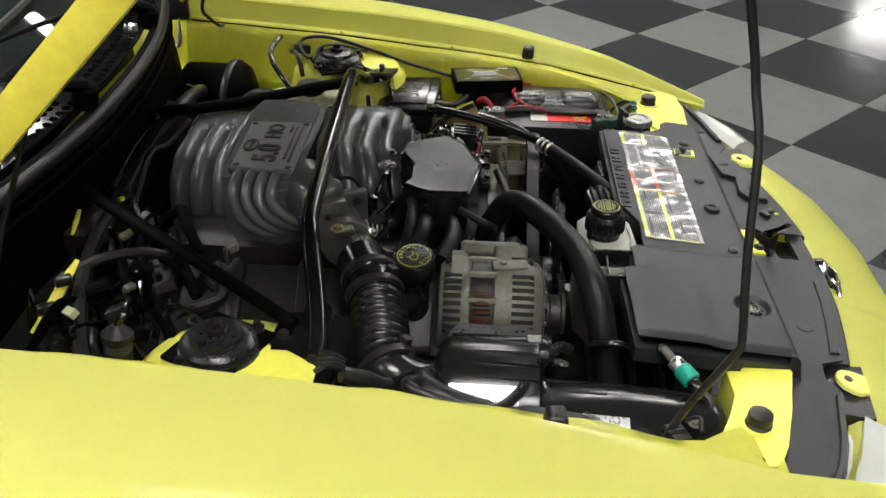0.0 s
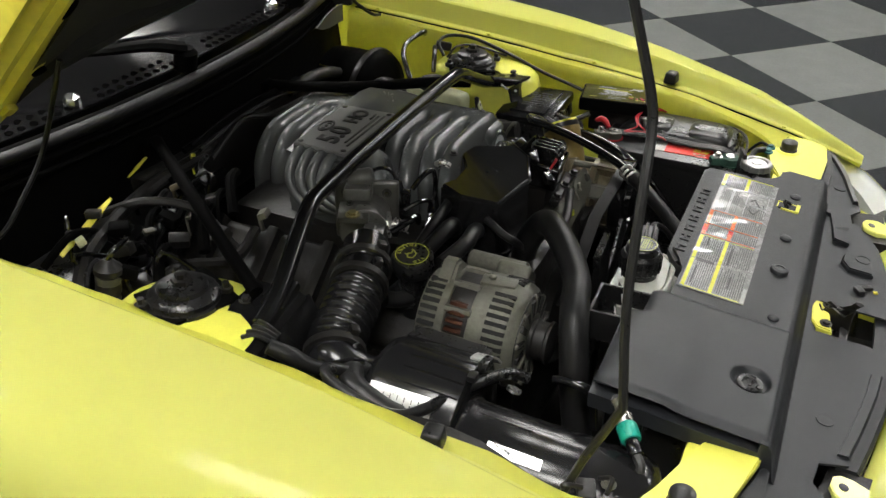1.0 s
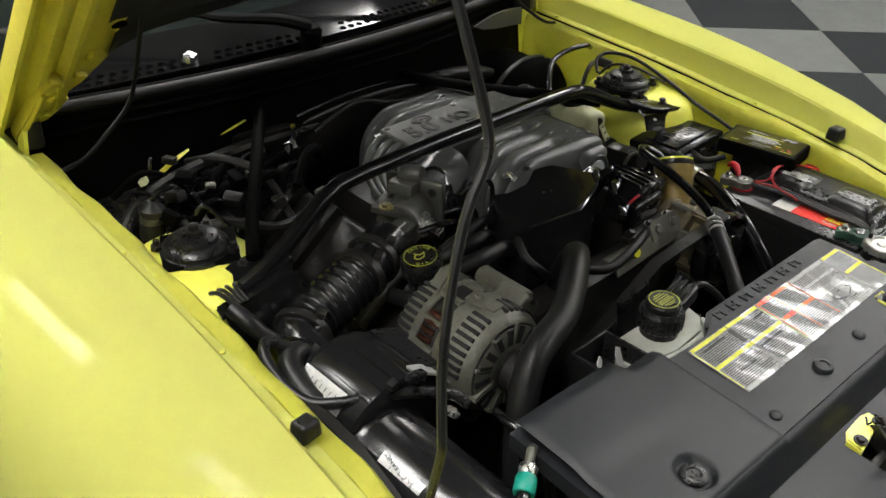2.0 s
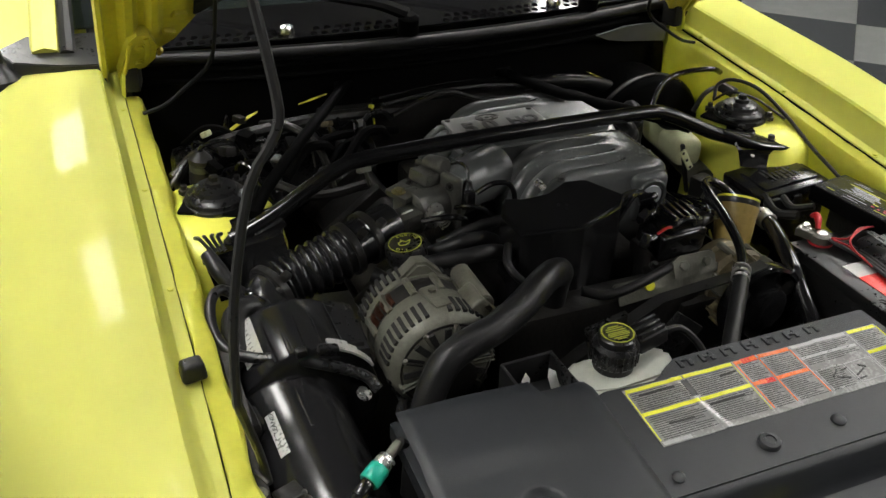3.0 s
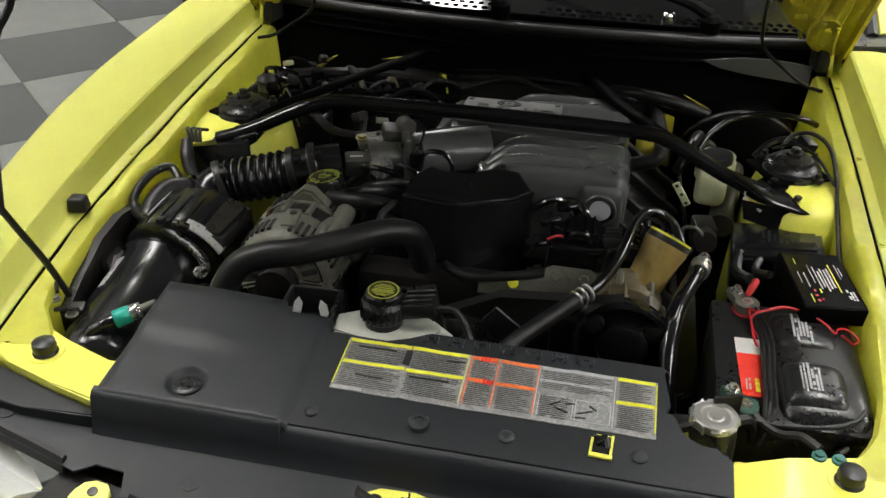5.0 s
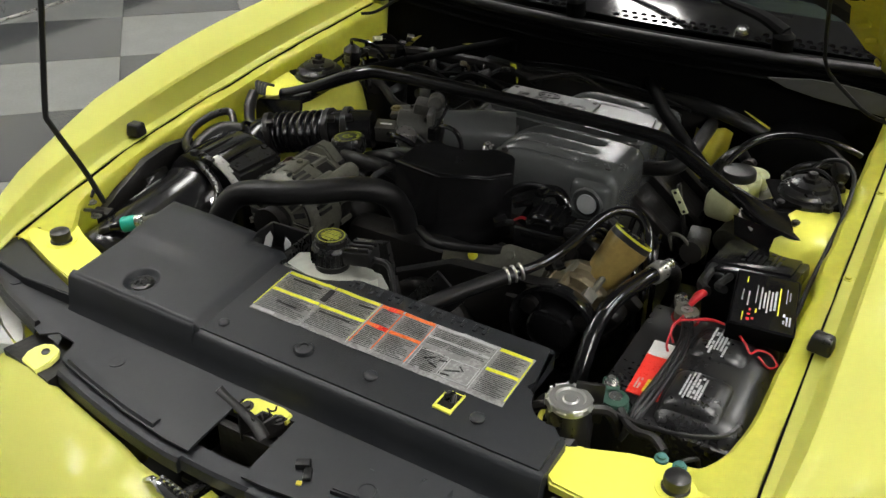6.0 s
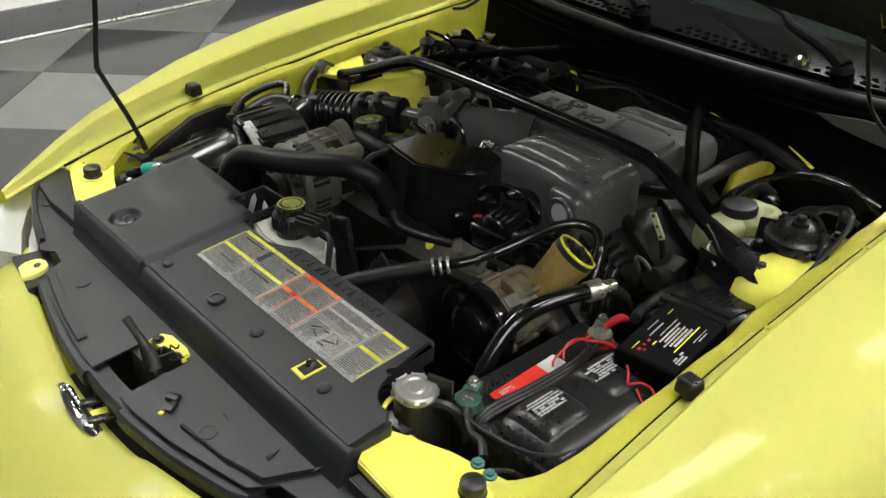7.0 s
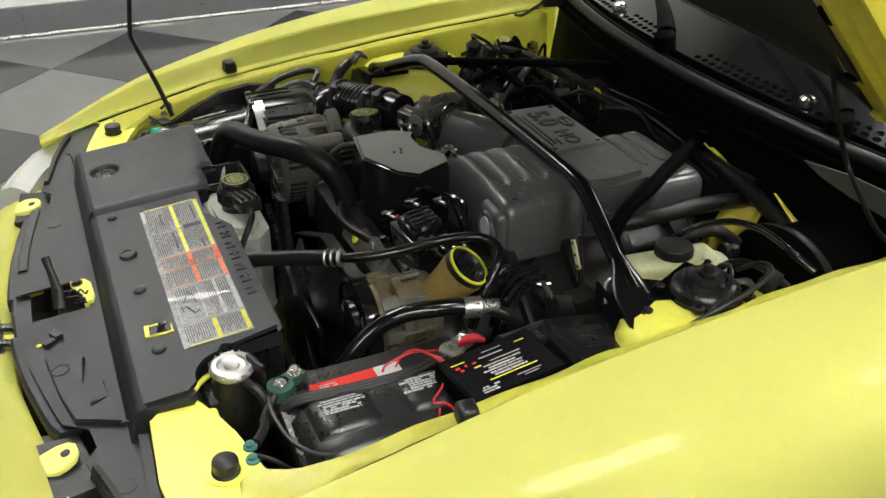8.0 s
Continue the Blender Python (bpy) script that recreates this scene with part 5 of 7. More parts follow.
    part("vacuum_stub", b, STEEL, t, "bright vacuum stub")
    pl = thing("badge_plate", (0, 0.676, 0.890), "grey cast badge plate with raised lettering on the manifold", "badge plate")
    b = B()
    slab(b, [(-0.086, 0.640), (0.094, 0.640), (0.090, 0.742), (-0.082, 0.738)], 0.8885, 0.8945, bev=0.0012)
    part("plate", b, PLATE, pl)
    for dx, dy in ((-0.077, 0.648), (0.086, 0.648), (0.082, 0.734), (-0.074, 0.730)):
        b = B()
        lathe(b, [(0.005, 0), (0.005, 0.0012), (0.003, 0.002)], (dx, dy, 0.8945), (0, 0, 1), 12)
        part("rivet", b, DARK, pl)
    # raised slats, oval and lettering, read from the front
    for y, xa, xb in ((0.651, -0.060, 0.075), (0.660, -0.050, 0.070), (0.668, 0.052, 0.076)):
        b = B()
        block(b, ((xa + xb) / 2, y, 0.895), (xb - xa, 0.0042, 0.0026), bev=0.0008, seg=1)
        part("slat", b, DARK, pl)
    b = B()
    lathe(b, [(0.017, 0), (0.017, 0.0015), (0.0135, 0.0018), (0.013, 0.0005)], (-0.004, 0.722, 0.8945), (0, 0, 1), 24, False)
    for v in b.verts:
        v.co.x = -0.004 + (v.co.x + 0.004) * 1.3
        v.co.y = 0.722 + (v.co.y - 0.722) * 0.72
    part("oval", b, DARK, pl)
    b = B()
    for k in range(3):
        block(b, (-0.016 + 0.012 * k, 0.722, 0.895), (0.008, 0.007 - 0.002 * (k % 2), 0.0015), (0, 0, 14), 0.0005, 1)
    part("oval_mark", b, DARK, pl)
    flat_text("5.0", (-0.030, 0.689, 0.8955), 0.052, DARK, pl, 0, 0, bold=0.0016)
    flat_text("HO", (0.052, 0.692, 0.8955), 0.036, DARK, pl, 0, 0, bold=0.0012)
    return t


def throttle():
    t = thing("throttle_body", (-0.21, 0.53, 0.80), "dull aluminium throttle body with a sensor and small white tag", "throttle body")
    ax = (-0.93, -0.40, 0.0)
    b = B()
    lathe(b, [(0.043, -0.012), (0.043, 0.004), (0.036, 0.007), (0.0355, 0.050), (0.037, 0.053), (0.037, 0.070), (0.034, 0.072)], (-0.150, 0.565, 0.845), ax, 28)
    part("housing", b, CASTING, t, "", 45)
    b = B()   # mounting flange, a rounded square plate
    block(b, (-0.158, 0.562, 0.850), (0.012, 0.098, 0.098), (0, 0, 23.3), 0.010, 3)
    part("flange", b, CASTING, t)
    for a in (45, 135, 225, 315):
        c, s_ = 0.044 * math.cos(radians(a)), 0.044 * math.sin(radians(a))
        bolt(t, (-0.163 + 0.395 * c, 0.560 - 0.918 * c, 0.850 + s_), ax, 0.005, DARK, 0.007)
    b = B()   # idle valve on top: slanted body with a motor can
    block(b, (-0.176, 0.566, 0.888), (0.040, 0.042, 0.020), (0, 8, 22), 0.005)
    lathe(b, [(0.013, 0), (0.015, 0.003), (0.015, 0.034), (0.012, 0.038)], (-0.166, 0.588, 0.896), (0.35, -0.7, 0.15), 18)
    part("idle_valve", b, CASTING, t)
    b = B()
    block(b, (-0.215, 0.553, 0.874), (0.044, 0.046, 0.010), (0, -6, 23), 0.003)
    part("sensor_plate", b, CASTING, t)
    bolt(t, (-0.228, 0.548, 0.878), (0, 0, 1), 0.0075, BRASS, 0.006, "cap_screw", "brassy cap screw")
    bolt(t, (-0.204, 0.566, 0.880), (0, 0, 1), 0.004, DARK, 0.005, "screw")
    b = B()   # throttle position sensor with a tag
    block(b, (-0.226, 0.518, 0.846), (0.046, 0.030, 0.032), (12, 0, 20), 0.004)
    part("sensor", b, CASTING, t)
    b = B()
    block(b, (-0.226, 0.509, 0.8585), (0.022, 0.013, 0.001), (38, 0, 20), 0.0003, 1)
    part("tag", b, WHITE, t, "small white paper tag")
    b = B()
    lathe(b, [(0.020, 0), (0.020, 0.003), (0.006, 0.004), (0.005, 0.012)], (-0.185, 0.512, 0.848), (0.36, -0.93, 0.1), 16)
    part("cam", b, STEEL, t, "bright throttle cam")
    b = B()
    tube(b, [(-0.178 + 0.009 * math.cos(k * 1.1), 0.506 - 0.0012 * k, 0.848 + 0.009 * math.sin(k * 1.1)) for k in range(22)], 0.0013, 6, 2)
    part("return_spring", b, STEEL, t)
    b = B()   # upright plug beside the neck, with its small clip
    lathe(b, [(0.010, 0), (0.012, 0.004), (0.012, 0.028), (0.009, 0.032), (0.006, 0.044)], (-0.128, 0.522, 0.845), (0.1, 0.1, 1), 14)
    block(b, (-0.128, 0.510, 0.868), (0.016, 0.014, 0.022), (0, 0, 15), 0.003)
    part("connector", b, GLOSS, t)
    b = B()
    tube(b, [(-0.124, 0.526, 0.886), (-0.120, 0.540, 0.902), (-0.126, 0.556, 0.906), (-0.134, 0.572, 0.898)], 0.003, 8, 4)
    part("connector_lead", b, GLOSS, t)
    b = B()   # thin round hose loop in front of the neck
    tube(b, [(-0.118, 0.505, 0.878), (-0.098, 0.496, 0.894), (-0.072, 0.492, 0.892), (-0.060, 0.492, 0.868), (-0.066, 0.490, 0.842), (-0.090, 0.484, 0.825), (-0.13, 0.478, 0.822)], 0.0042, 9, 6)
    part("hose_loop", b, GLOSS, t)
    for k, pts in enumerate(([(-0.21, 0.495, 0.852), (-0.185, 0.478, 0.862), (-0.155, 0.478, 0.856), (-0.13, 0.488, 0.83)], [(-0.155, 0.500, 0.862), (-0.14, 0.482, 0.872), (-0.115, 0.476, 0.862), (-0.10, 0.484, 0.835)])):
        b = B()
        tube(b, pts, (0.005, 0.0035)[k], 8, 6)
        part("vacuum_line", b, GLOSS, t)
    b = B()
    tube(b, [(-0.20, 0.455, 0.832), (-0.15, 0.450, 0.852), (-0.10, 0.452, 0.856), (-0.06, 0.470, 0.848)], 0.0085, 10, 5)
    part("vacuum_hose", b, HOSE, t)


def intake_duct():
    """Bellows from the throttle body down to the air meter."""
    t = thing("air_duct", (-0.36, 0.46, 0.76), "black ribbed rubber air duct leading to the throttle body", "air duct")
    line = spline([(-0.255, 0.512, 0.845), (-0.295, 0.495, 0.842), (-0.335, 0.482, 0.834), (-0.380, 0.472, 0.824), (-0.426, 0.464, 0.814), (-0.458, 0.447, 0.805), (-0.462, 0.415, 0.792), (-0.452, 0.385, 0.785)], 44)
    n = len(line)
    rad = []
    for k in range(n):
        u = k / (n - 1)
        r = 0.035
        if 0.30 < u < 0.62:
            r = 0.0330 + 0.0062 * abs(math.sin((u - 0.30) / 0.32 * math.pi * 7)) ** 1.1
        elif 0.13 < u < 0.17 or 0.25 < u < 0.28 or 0.64 < u < 0.67:
            r = 0.037
        rad.append(r)
    b = B()
    tube(b, line, rad, 24, 1)
    part("bellows", b, SHEEN, t, "", 70)
    for k in (int(n * 0.15), int(n * 0.265), int(n * 0.655)):
        d = (line[k + 1] - line[k - 1]).normalized()
        b = B()
        lathe(b, [(0.039, -0.006), (0.041, -0.005), (0.041, 0.005), (0.039, 0.006)], line[k], d, 24)
        block(b, line[k] + Vector((0.015, -0.022, 0.034)), (0.014, 0.012, 0.010), (20, 0, 40), 0.002)
        part("hose_clamp", b, DARK, t)
    b = B()
    tube(b, [(-0.30, 0.46, 0.80), (-0.27, 0.44, 0.79), (-0.20, 0.42, 0.80)], 0.012, 10, 4)
    part("branch_hose", b, RUBBER, t)


def air_cleaner():
    t = thing("air_cleaner", (-0.46, 0.2, 0.68), "glossy black air cleaner tube and round meter housing with silver labels", "air cleaner")
    A, D = Vector((-0.460, 0.030, 0.722)), Vector((-0.06, 1, 0.06)).normalized()
    b = B()   # long round housing
    lathe(b, [(0.046, 0.0), (0.060, 0.008), (0.066, 0.024), (0.069, 0.14), (0.071, 0.225), (0.075, 0.23), (0.075, 0.242), (0.068, 0.246)], A, (-0.06, 1, 0.06), 36)
    part("canister", b, SHEEN, t, "", 40)
    b = B()
    block(b, (-0.468, 0.225, 0.8015), (0.005, 0.09, 0.006), (3, 0, 3), 0.002)
    block(b, (-0.470, 0.262, 0.808), (0.022, 0.010, 0.010), (3, 0, 3), 0.003)
    part("seam_rib", b, SHEEN, t)
    # meter housing, a wide drum lying along the canister's line
    C, R = Vector((-0.446, 0.0, 0.752)), 0.092

    def on(y, deg, h=0.0):
        a = radians(deg)
        return Vector((C.x + (R + h) * math.sin(a), y, C.z + (R + h) * math.cos(a)))
    b = B()
    lathe(b, [(0.050, 0.262), (0.084, 0.263), (0.090, 0.267), (0.0915, 0.276), (0.0915, 0.372), (0.088, 0.384), (0.074, 0.394), (0.05, 0.400)], C, (0, 1, 0), 56)
    m = part("meter_housing", b, SHEEN, t, "", 40)
    b = B()   # flat shelf towards the alternator
    slab(b, [(-0.404, 0.268), (-0.366, 0.272), (-0.360, 0.372), (-0.404, 0.384)], 0.70, lambda x, y: 0.834 - 0.22 * (x + 0.404), bev=0.006)
    part("side_shelf", b, BLACK, m)
    for k in range(5):   # tapering ribs
        g = -26 + 13 * k
        b = B()
        loft(b, [[on(y, g - w, -0.002), on(y, g - 0.5 * w, h), on(y, g + 0.5 * w, h), on(y, g + w, -0.002)] for y, w, h in ((0.268, 2.2, 0.0), (0.280, 2.2, 0.0022), (0.315, 1.4, 0.0022), (0.348, 0.4, 0.0006))])
        part("rib", b, SHEEN, m)
    b = B()   # clip over the front edge
    rows = []
    for g in np.linspace(16, 58, 9):
        rows.append([on(0.258, g, 0.0005), on(0.258, g, 0.0035), on(0.280, g, 0.0035), on(0.280, g, 0.0005)])
    loft(b, rows)
    part("band_clip", b, SILVER, t, "bright spring steel clip")
    b = B()
    block(b, on(0.258, 14, 0.002), (0.026, 0.012, 0.012), (0, 14, 0), 0.003)
    block(b, on(0.262, -6, 0.002), (0.014, 0.012, 0.010), (0, -6, 0), 0.003)
    part("latch", b, BLACK, t)
    b = B()   # printed strip along the flank
    for k in range(4):
        g = -50 + 4.4 * k
        loft(b, [[on(0.292, g, 0.0006), on(0.292, g + 4.4, 0.0006), on(0.376, g + 4.4, 0.0006), on(0.376, g, 0.0006)], [on(0.292, g, 0.0012), on(0.292, g + 4.4, 0.0012), on(0.376, g + 4.4, 0.0012), on(0.376, g, 0.0012)]])
    part("label", b, SILVER, t, "bright silver printed strip on the meter housing")
    b = B()
    for k in range(8):
        y = 0.300 + 0.0092 * k
        for g0, g1, w in ((-47.5, -42.5, 0.0045), (-41.5, -38.0, 0.003 + 0.001 * (k % 2))):
            loft(b, [[on(y, g0, h), on(y + w * 0.3, g0, h), on(y + w * 0.3, g1, h), on(y, g1, h)] for h in (0.0012, 0.0015)])
    tagged(part("print", b, INK, t), kind="stuff")
    b = B()
    for k in range(4):   # strip bent round the canister
        p = [A + D * h + (0.0666 + 0.028 * h) * (Vector((math.sin(g), 0, math.cos(g))) + D * (0.06 * math.sin(g) - 0.06 * math.cos(g))) for h, g in ((0.132, radians(-37 + 2.7 * k)), (0.132, radians(-34.3 + 2.7 * k)), (0.198, radians(-32.8 + 2.7 * k)), (0.198, radians(-35.5 + 2.7 * k)))]
        q = [v + Vector((-0.0004, 0, 0.0008)) for v in p]
        loft(b, [p, q])
    part("label", b, SILVER, t, "silver printed label on the canister")
    flat_text("AIR CLEANER", (-0.5072, 0.193, 0.7953), 0.0078, INK, t, 0, 93, depth=0.0004, ry=-31)
    b = B()
    lathe(b, [(0.010, 0), (0.010, 0.004), (0.006, 0.005)], (-0.388, 0.232, 0.782), (0.4, -0.2, 0.85), 16)
    part("grommet", b, STEEL, t)
    b = B()
    block(b, (-0.525, 0.255, 0.74), (0.02, 0.08, 0.10), (0, 8, 0), 0.006)
    part("mount", b, BLACK, t)


def alternator():
    t = thing("alternator", (-0.268, 0.36, 0.69), "dull aluminium alternator with slotted ends and copper windings", "alternator")
    c = Vector((-0.268, 0.0, 0.778))
    ax = (0, -1, 0)
    b = B()
    at = (c.x, 0.402, c.z)
    lathe(b, [(0.050, 0.0), (0.066, 0.004), (0.074, 0.016), (0.075, 0.045), (0.071, 0.047), (0.071, 0.060)], at, ax, 40)
    lathe(b, [(0.071, 0.058), (0.071, 0.078), (0.076, 0.080), (0.077, 0.125), (0.070, 0.142), (0.058, 0.150), (0.03, 0.152)], at, ax, 40)
    part("body", b, ALLOY, t, "", 35)
    b = B()
    lathe(b, [(0.0725, 0.0465), (0.0735, 0.05), (0.0735, 0.075), (0.0725, 0.0795)], at, ax, 40, False)
    part("stator_band", b, DARK, t)
    for k in range(4):
        a = radians(-66 + 9 * k)
        b = B()
        tube(b, [(c.x + 0.073 * math.sin(a), 0.402 - 0.051, c.z + 0.073 * math.cos(a)), (c.x + 0.076 * math.sin(a), 0.402 - 0.062, c.z + 0.076 * math.cos(a)), (c.x + 0.073 * math.sin(a), 0.402 - 0.073, c.z + 0.073 * math.cos(a))], 0.0045, 6, 3)
        part("winding", b, COPPER, t, "copper winding showing between the halves")
    for k in range(12):
        b = B()
        a = 2 * math.pi * (k + 0.5) / 12
        tube(b, [(c.x + 0.0745 * math.sin(a), 0.402 - 0.044, c.z + 0.0745 * math.cos(a)), (c.x + 0.0745 * math.sin(a), 0.402 - 0.082, c.z + 0.0745 * math.cos(a))], 0.0055, 6, 1)
        part("through_bolt", b, ALLOY, t)
    # slots on both ends
    slots = B()
    for k in range(44):
        a = 2 * math.pi * k / 44
        if k % 11 in (0, 10):
            continue
        for y, r, l in ((0.402 - 0.118, 0.0745, 0.030), (0.402 - 0.022, 0.0742, 0.024)):
            m = Matrix.Translation((c.x + r * math.sin(a), y, c.z + r * math.cos(a))) @ pose(0, 0, 0, 0, math.degrees(a), 0)
            bmesh.ops.create_cube(slots, size=1, matrix=m @ Matrix.Diagonal((0.0058, l, 0.006, 1)))
    for k in range(16):
        a = 2 * math.pi * k / 16
        m = Matrix.Translation((c.x + 0.048 * math.sin(a), 0.402 - 0.1485, c.z + 0.048 * math.cos(a))) @ pose(0, 0, 0, 0, math.degrees(a), 0)
        bmesh.ops.create_cube(slots, size=1, matrix=m @ Matrix.Diagonal((0.009, 0.008, 0.024, 1)))
    tagged(part("slotted_vent", slots, INSUL, t), kind="stuff")
    b = B()
    lathe(b, [(0.024, 0), (0.030, 0.004), (0.030, 0.008), (0.027, 0.010), (0.027, 0.024), (0.030, 0.026), (0.030, 0.030), (0.012, 0.031)], (c.x, 0.252, c.z), ax, 28)
    part("pulley", b, DARK, t)
    b = B()   # ear at the top of the front half
    block(b, (c.x + 0.060, 0.30, c.z + 0.052), (0.042, 0.05, 0.032), (0, 48, 0), 0.008, 3)
    lathe(b, [(0.012, 0), (0.015, 0.003), (0.015, 0.085), (0.012, 0.088)], (c.x + 0.066, 0.372, c.z + 0.058), ax, 16)
    part("mounting_ear", b, ALLOY, t)
    b = B()
    lathe(b, [(0.007, 0), (0.007, 0.008)], (c.x + 0.066, 0.283, c.z + 0.058), ax, 6)
    part("ear_bolt", b, DARK, t)
    b = B()   # peaked lug on the rear half
    slab(b, [(-0.034, 0.0), (0.034, 0.0), (0.010, 0.024), (-0.006, 0.026)], -0.011, 0.011, pose(c.x + 0.004, 0.372, c.z + 0.066, 90, 0, 0), bev=0.004)
    part("peaked_lug", b, ALLOY, t)
    b = B()
    block(b, (c.x + 0.002, 0.302, c.z + 0.0745), (0.024, 0.05, 0.010), (0, 0, 8), 0.004)
    rib = part("rib", b, ALLOY, t)
    b = B()
    lathe(b, [(0.006, 0), (0.006, 0.005), (0.003, 0.006)], (c.x + 0.002, 0.312, c.z + 0.0785), (0, 0, 1), 6)
    part("rib_screw", b, ALLOY, rib)
    b = B()
    lathe(b, [(0.064, 0.0), (0.064, 0.0015), (0.05, 0.002)], (c.x, 0.2555, c.z), ax, 36)
    part("dark_recess", b, DARK, t)
    for k in range(9):
        b = B()
        a = 2 * math.pi * k / 9 + 0.2
        block(b, (c.x + 0.048 * math.sin(a), 0.2525, c.z + 0.048 * math.cos(a)), (0.007, 0.006, 0.034), (0, math.degrees(a), 0), 0.002, 1)
        part("end_spoke", b, ALLOY, t)
    b = B()
    block(b, (c.x + 0.03, 0.36, c.z - 0.07), (0.1, 0.13, 0.06), (0, -20, 0), 0.01)
    part("bracket", b, DARK, t)


def radiator_hose():
    t = thing("radiator_hose", (-0.2, 0.25, 0.7), "thick matt black upper radiator hose arching over the fan", "radiator hose")
    b = B()
    tube(b, [(-0.070, 0.338, 0.70), (-0.071, 0.333, 0.786), (-0.075, 0.320, 0.824), (-0.084, 0.301, 0.853), (-0.118, 0.274, 0.867), (-0.173, 0.235, 0.863), (-0.222, 0.208, 0.858), (-0.266, 0.196, 0.853), (-0.299, 0.186, 0.840), (-0.321, 0.176, 0.807), (-0.337, 0.165, 0.753), (-0.350, 0.148, 0.677)], 0.0195, 20, 5)
    part("hose", b, HOSE, t, "", 60)
    b = B()
    lathe(b, [(0.0195, 0), (0.022, 0.001), (0.022, 0.011), (0.0195, 0.012)], (-0.071, 0.334, 0.765), (0, 0, 1), 20)
    part("clamp", b, STEEL, t)
    b = B()
    lathe(b, [(0.036, 0), (0.034, 0.05), (0.026, 0.06)], (-0.070, 0.336, 0.66), (0, 0, 1), 18)
    part("thermostat_neck", b, ALLOY, t)


def black_box():
    """The black angular box in front of the manifold."""
    t = thing("resonator_box", (-0.02, 0.42, 0.72), "angular gloss black box in front of the grey manifold", "engine cover")
    out = [(-0.112, 0.366), (-0.114, 0.428), (-0.092, 0.468), (-0.070, 0.452), (-0.025, 0.452), (0.018, 0.480), (0.052, 0.472), (0.080, 0.410), (0.055, 0.380), (-0.020, 0.349)]
    top = lambda x, y: 0.886 + 0.034 * (x + 0.02)

    def inset(k):
        return [(-0.018 + (x + 0.018) * k, 0.412 + (y - 0.412) * k) for x, y in out]
    b = B()
    slab(b, out, 0.70, lambda x, y: top(x, y) - 0.003, bev=0.003)
    part("box", b, SHEEN, t, "", 30)
    b = B()
    slab(b, inset(0.965), lambda x, y: top(x, y) - 0.006, top, bev=0.0015)
    part("lid_panel", b, GLOSS, t, "", 30)
    b = B()   # polished rim along the two front edges
    tube(b, [Vector((x, y, top(x, y) - 0.0035)) for x, y in (out[0], out[9], out[8], out[7])], 0.0024, 8, 1)
    part("rim", b, GLOSS, t, "", 30)
    for dx, dy in ((-0.02, 0.008), (-0.008, 0.004), (-0.014, -0.006)):
        b = B()
        lathe(b, [(0.0022, 0), (0.0018, 0.0010)], (-0.006 + dx, 0.41 + dy, top(0, 0.41 + dy)), (0, 0, 1), 8)
        part("moulded_dot", b, GLOSS, t)


def oil_cap():
    t = thing("oil_filler_cap", (-0.255, 0.44, 0.80), "black oil filler cap with a yellow ring and symbol", "oil cap")
    c = (-0.250, 0.437, 0.798)
    n = Vector((-0.14, 0.0, 1))
    b = B()
    lathe(b, [(0.022, -0.05), (0.022, 0.03), (0.028, 0.032), (0.030, 0.038), (0.030, 0.056), (0.0275, 0.060), (0.022, 0.0605)], c, n, 30)
    part("cap", b, BLACK, t)
    top = Vector(c) + n.normalized() * 0.0607
    b = B()
    lathe(b, [(0.0242, 0), (0.0242, 0.0006), (0.0228, 0.0006), (0.0228, 0)], top, n, 32, False)
    part("ring", b, OLIVE, t, "printed yellow ring")
    b = B()
    d = n.normalized()

    def q(x, y):
        x, y = x * 0.7, y * 0.7
        return top + Vector((x, y, 0)) - d * (Vector((x, y, 0)).dot(d)) + d * 0.0002
    tube(b, [q(-0.013, 0.004), q(-0.002, 0.008), q(0.002, 0.002), q(0.013, 0.005)], 0.0009, 6, 3)
    tube(b, [q(-0.013, 0.004), q(-0.011, -0.006), q(0.004, -0.007), q(0.013, 0.005)], 0.0009, 6, 3)
    tube(b, [q(-0.006, 0.008), q(-0.004, 0.014)], 0.0009, 6, 1)
    part("symbol", b, OLIVE, t)
    for text, g0, g1, turn in (("ENGINE", 196, 100, 0), ("OIL", -52, -12, 180)):   # letters round the rim
        for k, ch in enumerate(text):
            a = radians(g0 + (g1 - g0) * k / (len(text) - 1) - 90)
            w = top + Vector((0.0185 * math.cos(a), 0.0185 * math.sin(a), 0.0004 + 0.14 * 0.0185 * math.cos(a)))
            flat_text(ch, w, 0.0072, OLIVE, t, 0, math.degrees(a) - 90 + turn, depth=0.0003, bold=0.0001)
    b = B()
    tube(b, [(-0.252, 0.44, 0.79), (-0.23, 0.47, 0.75), (-0.21, 0.5, 0.70)], 0.026, 12, 3)
    part("filler_neck", b, BLACK, t)


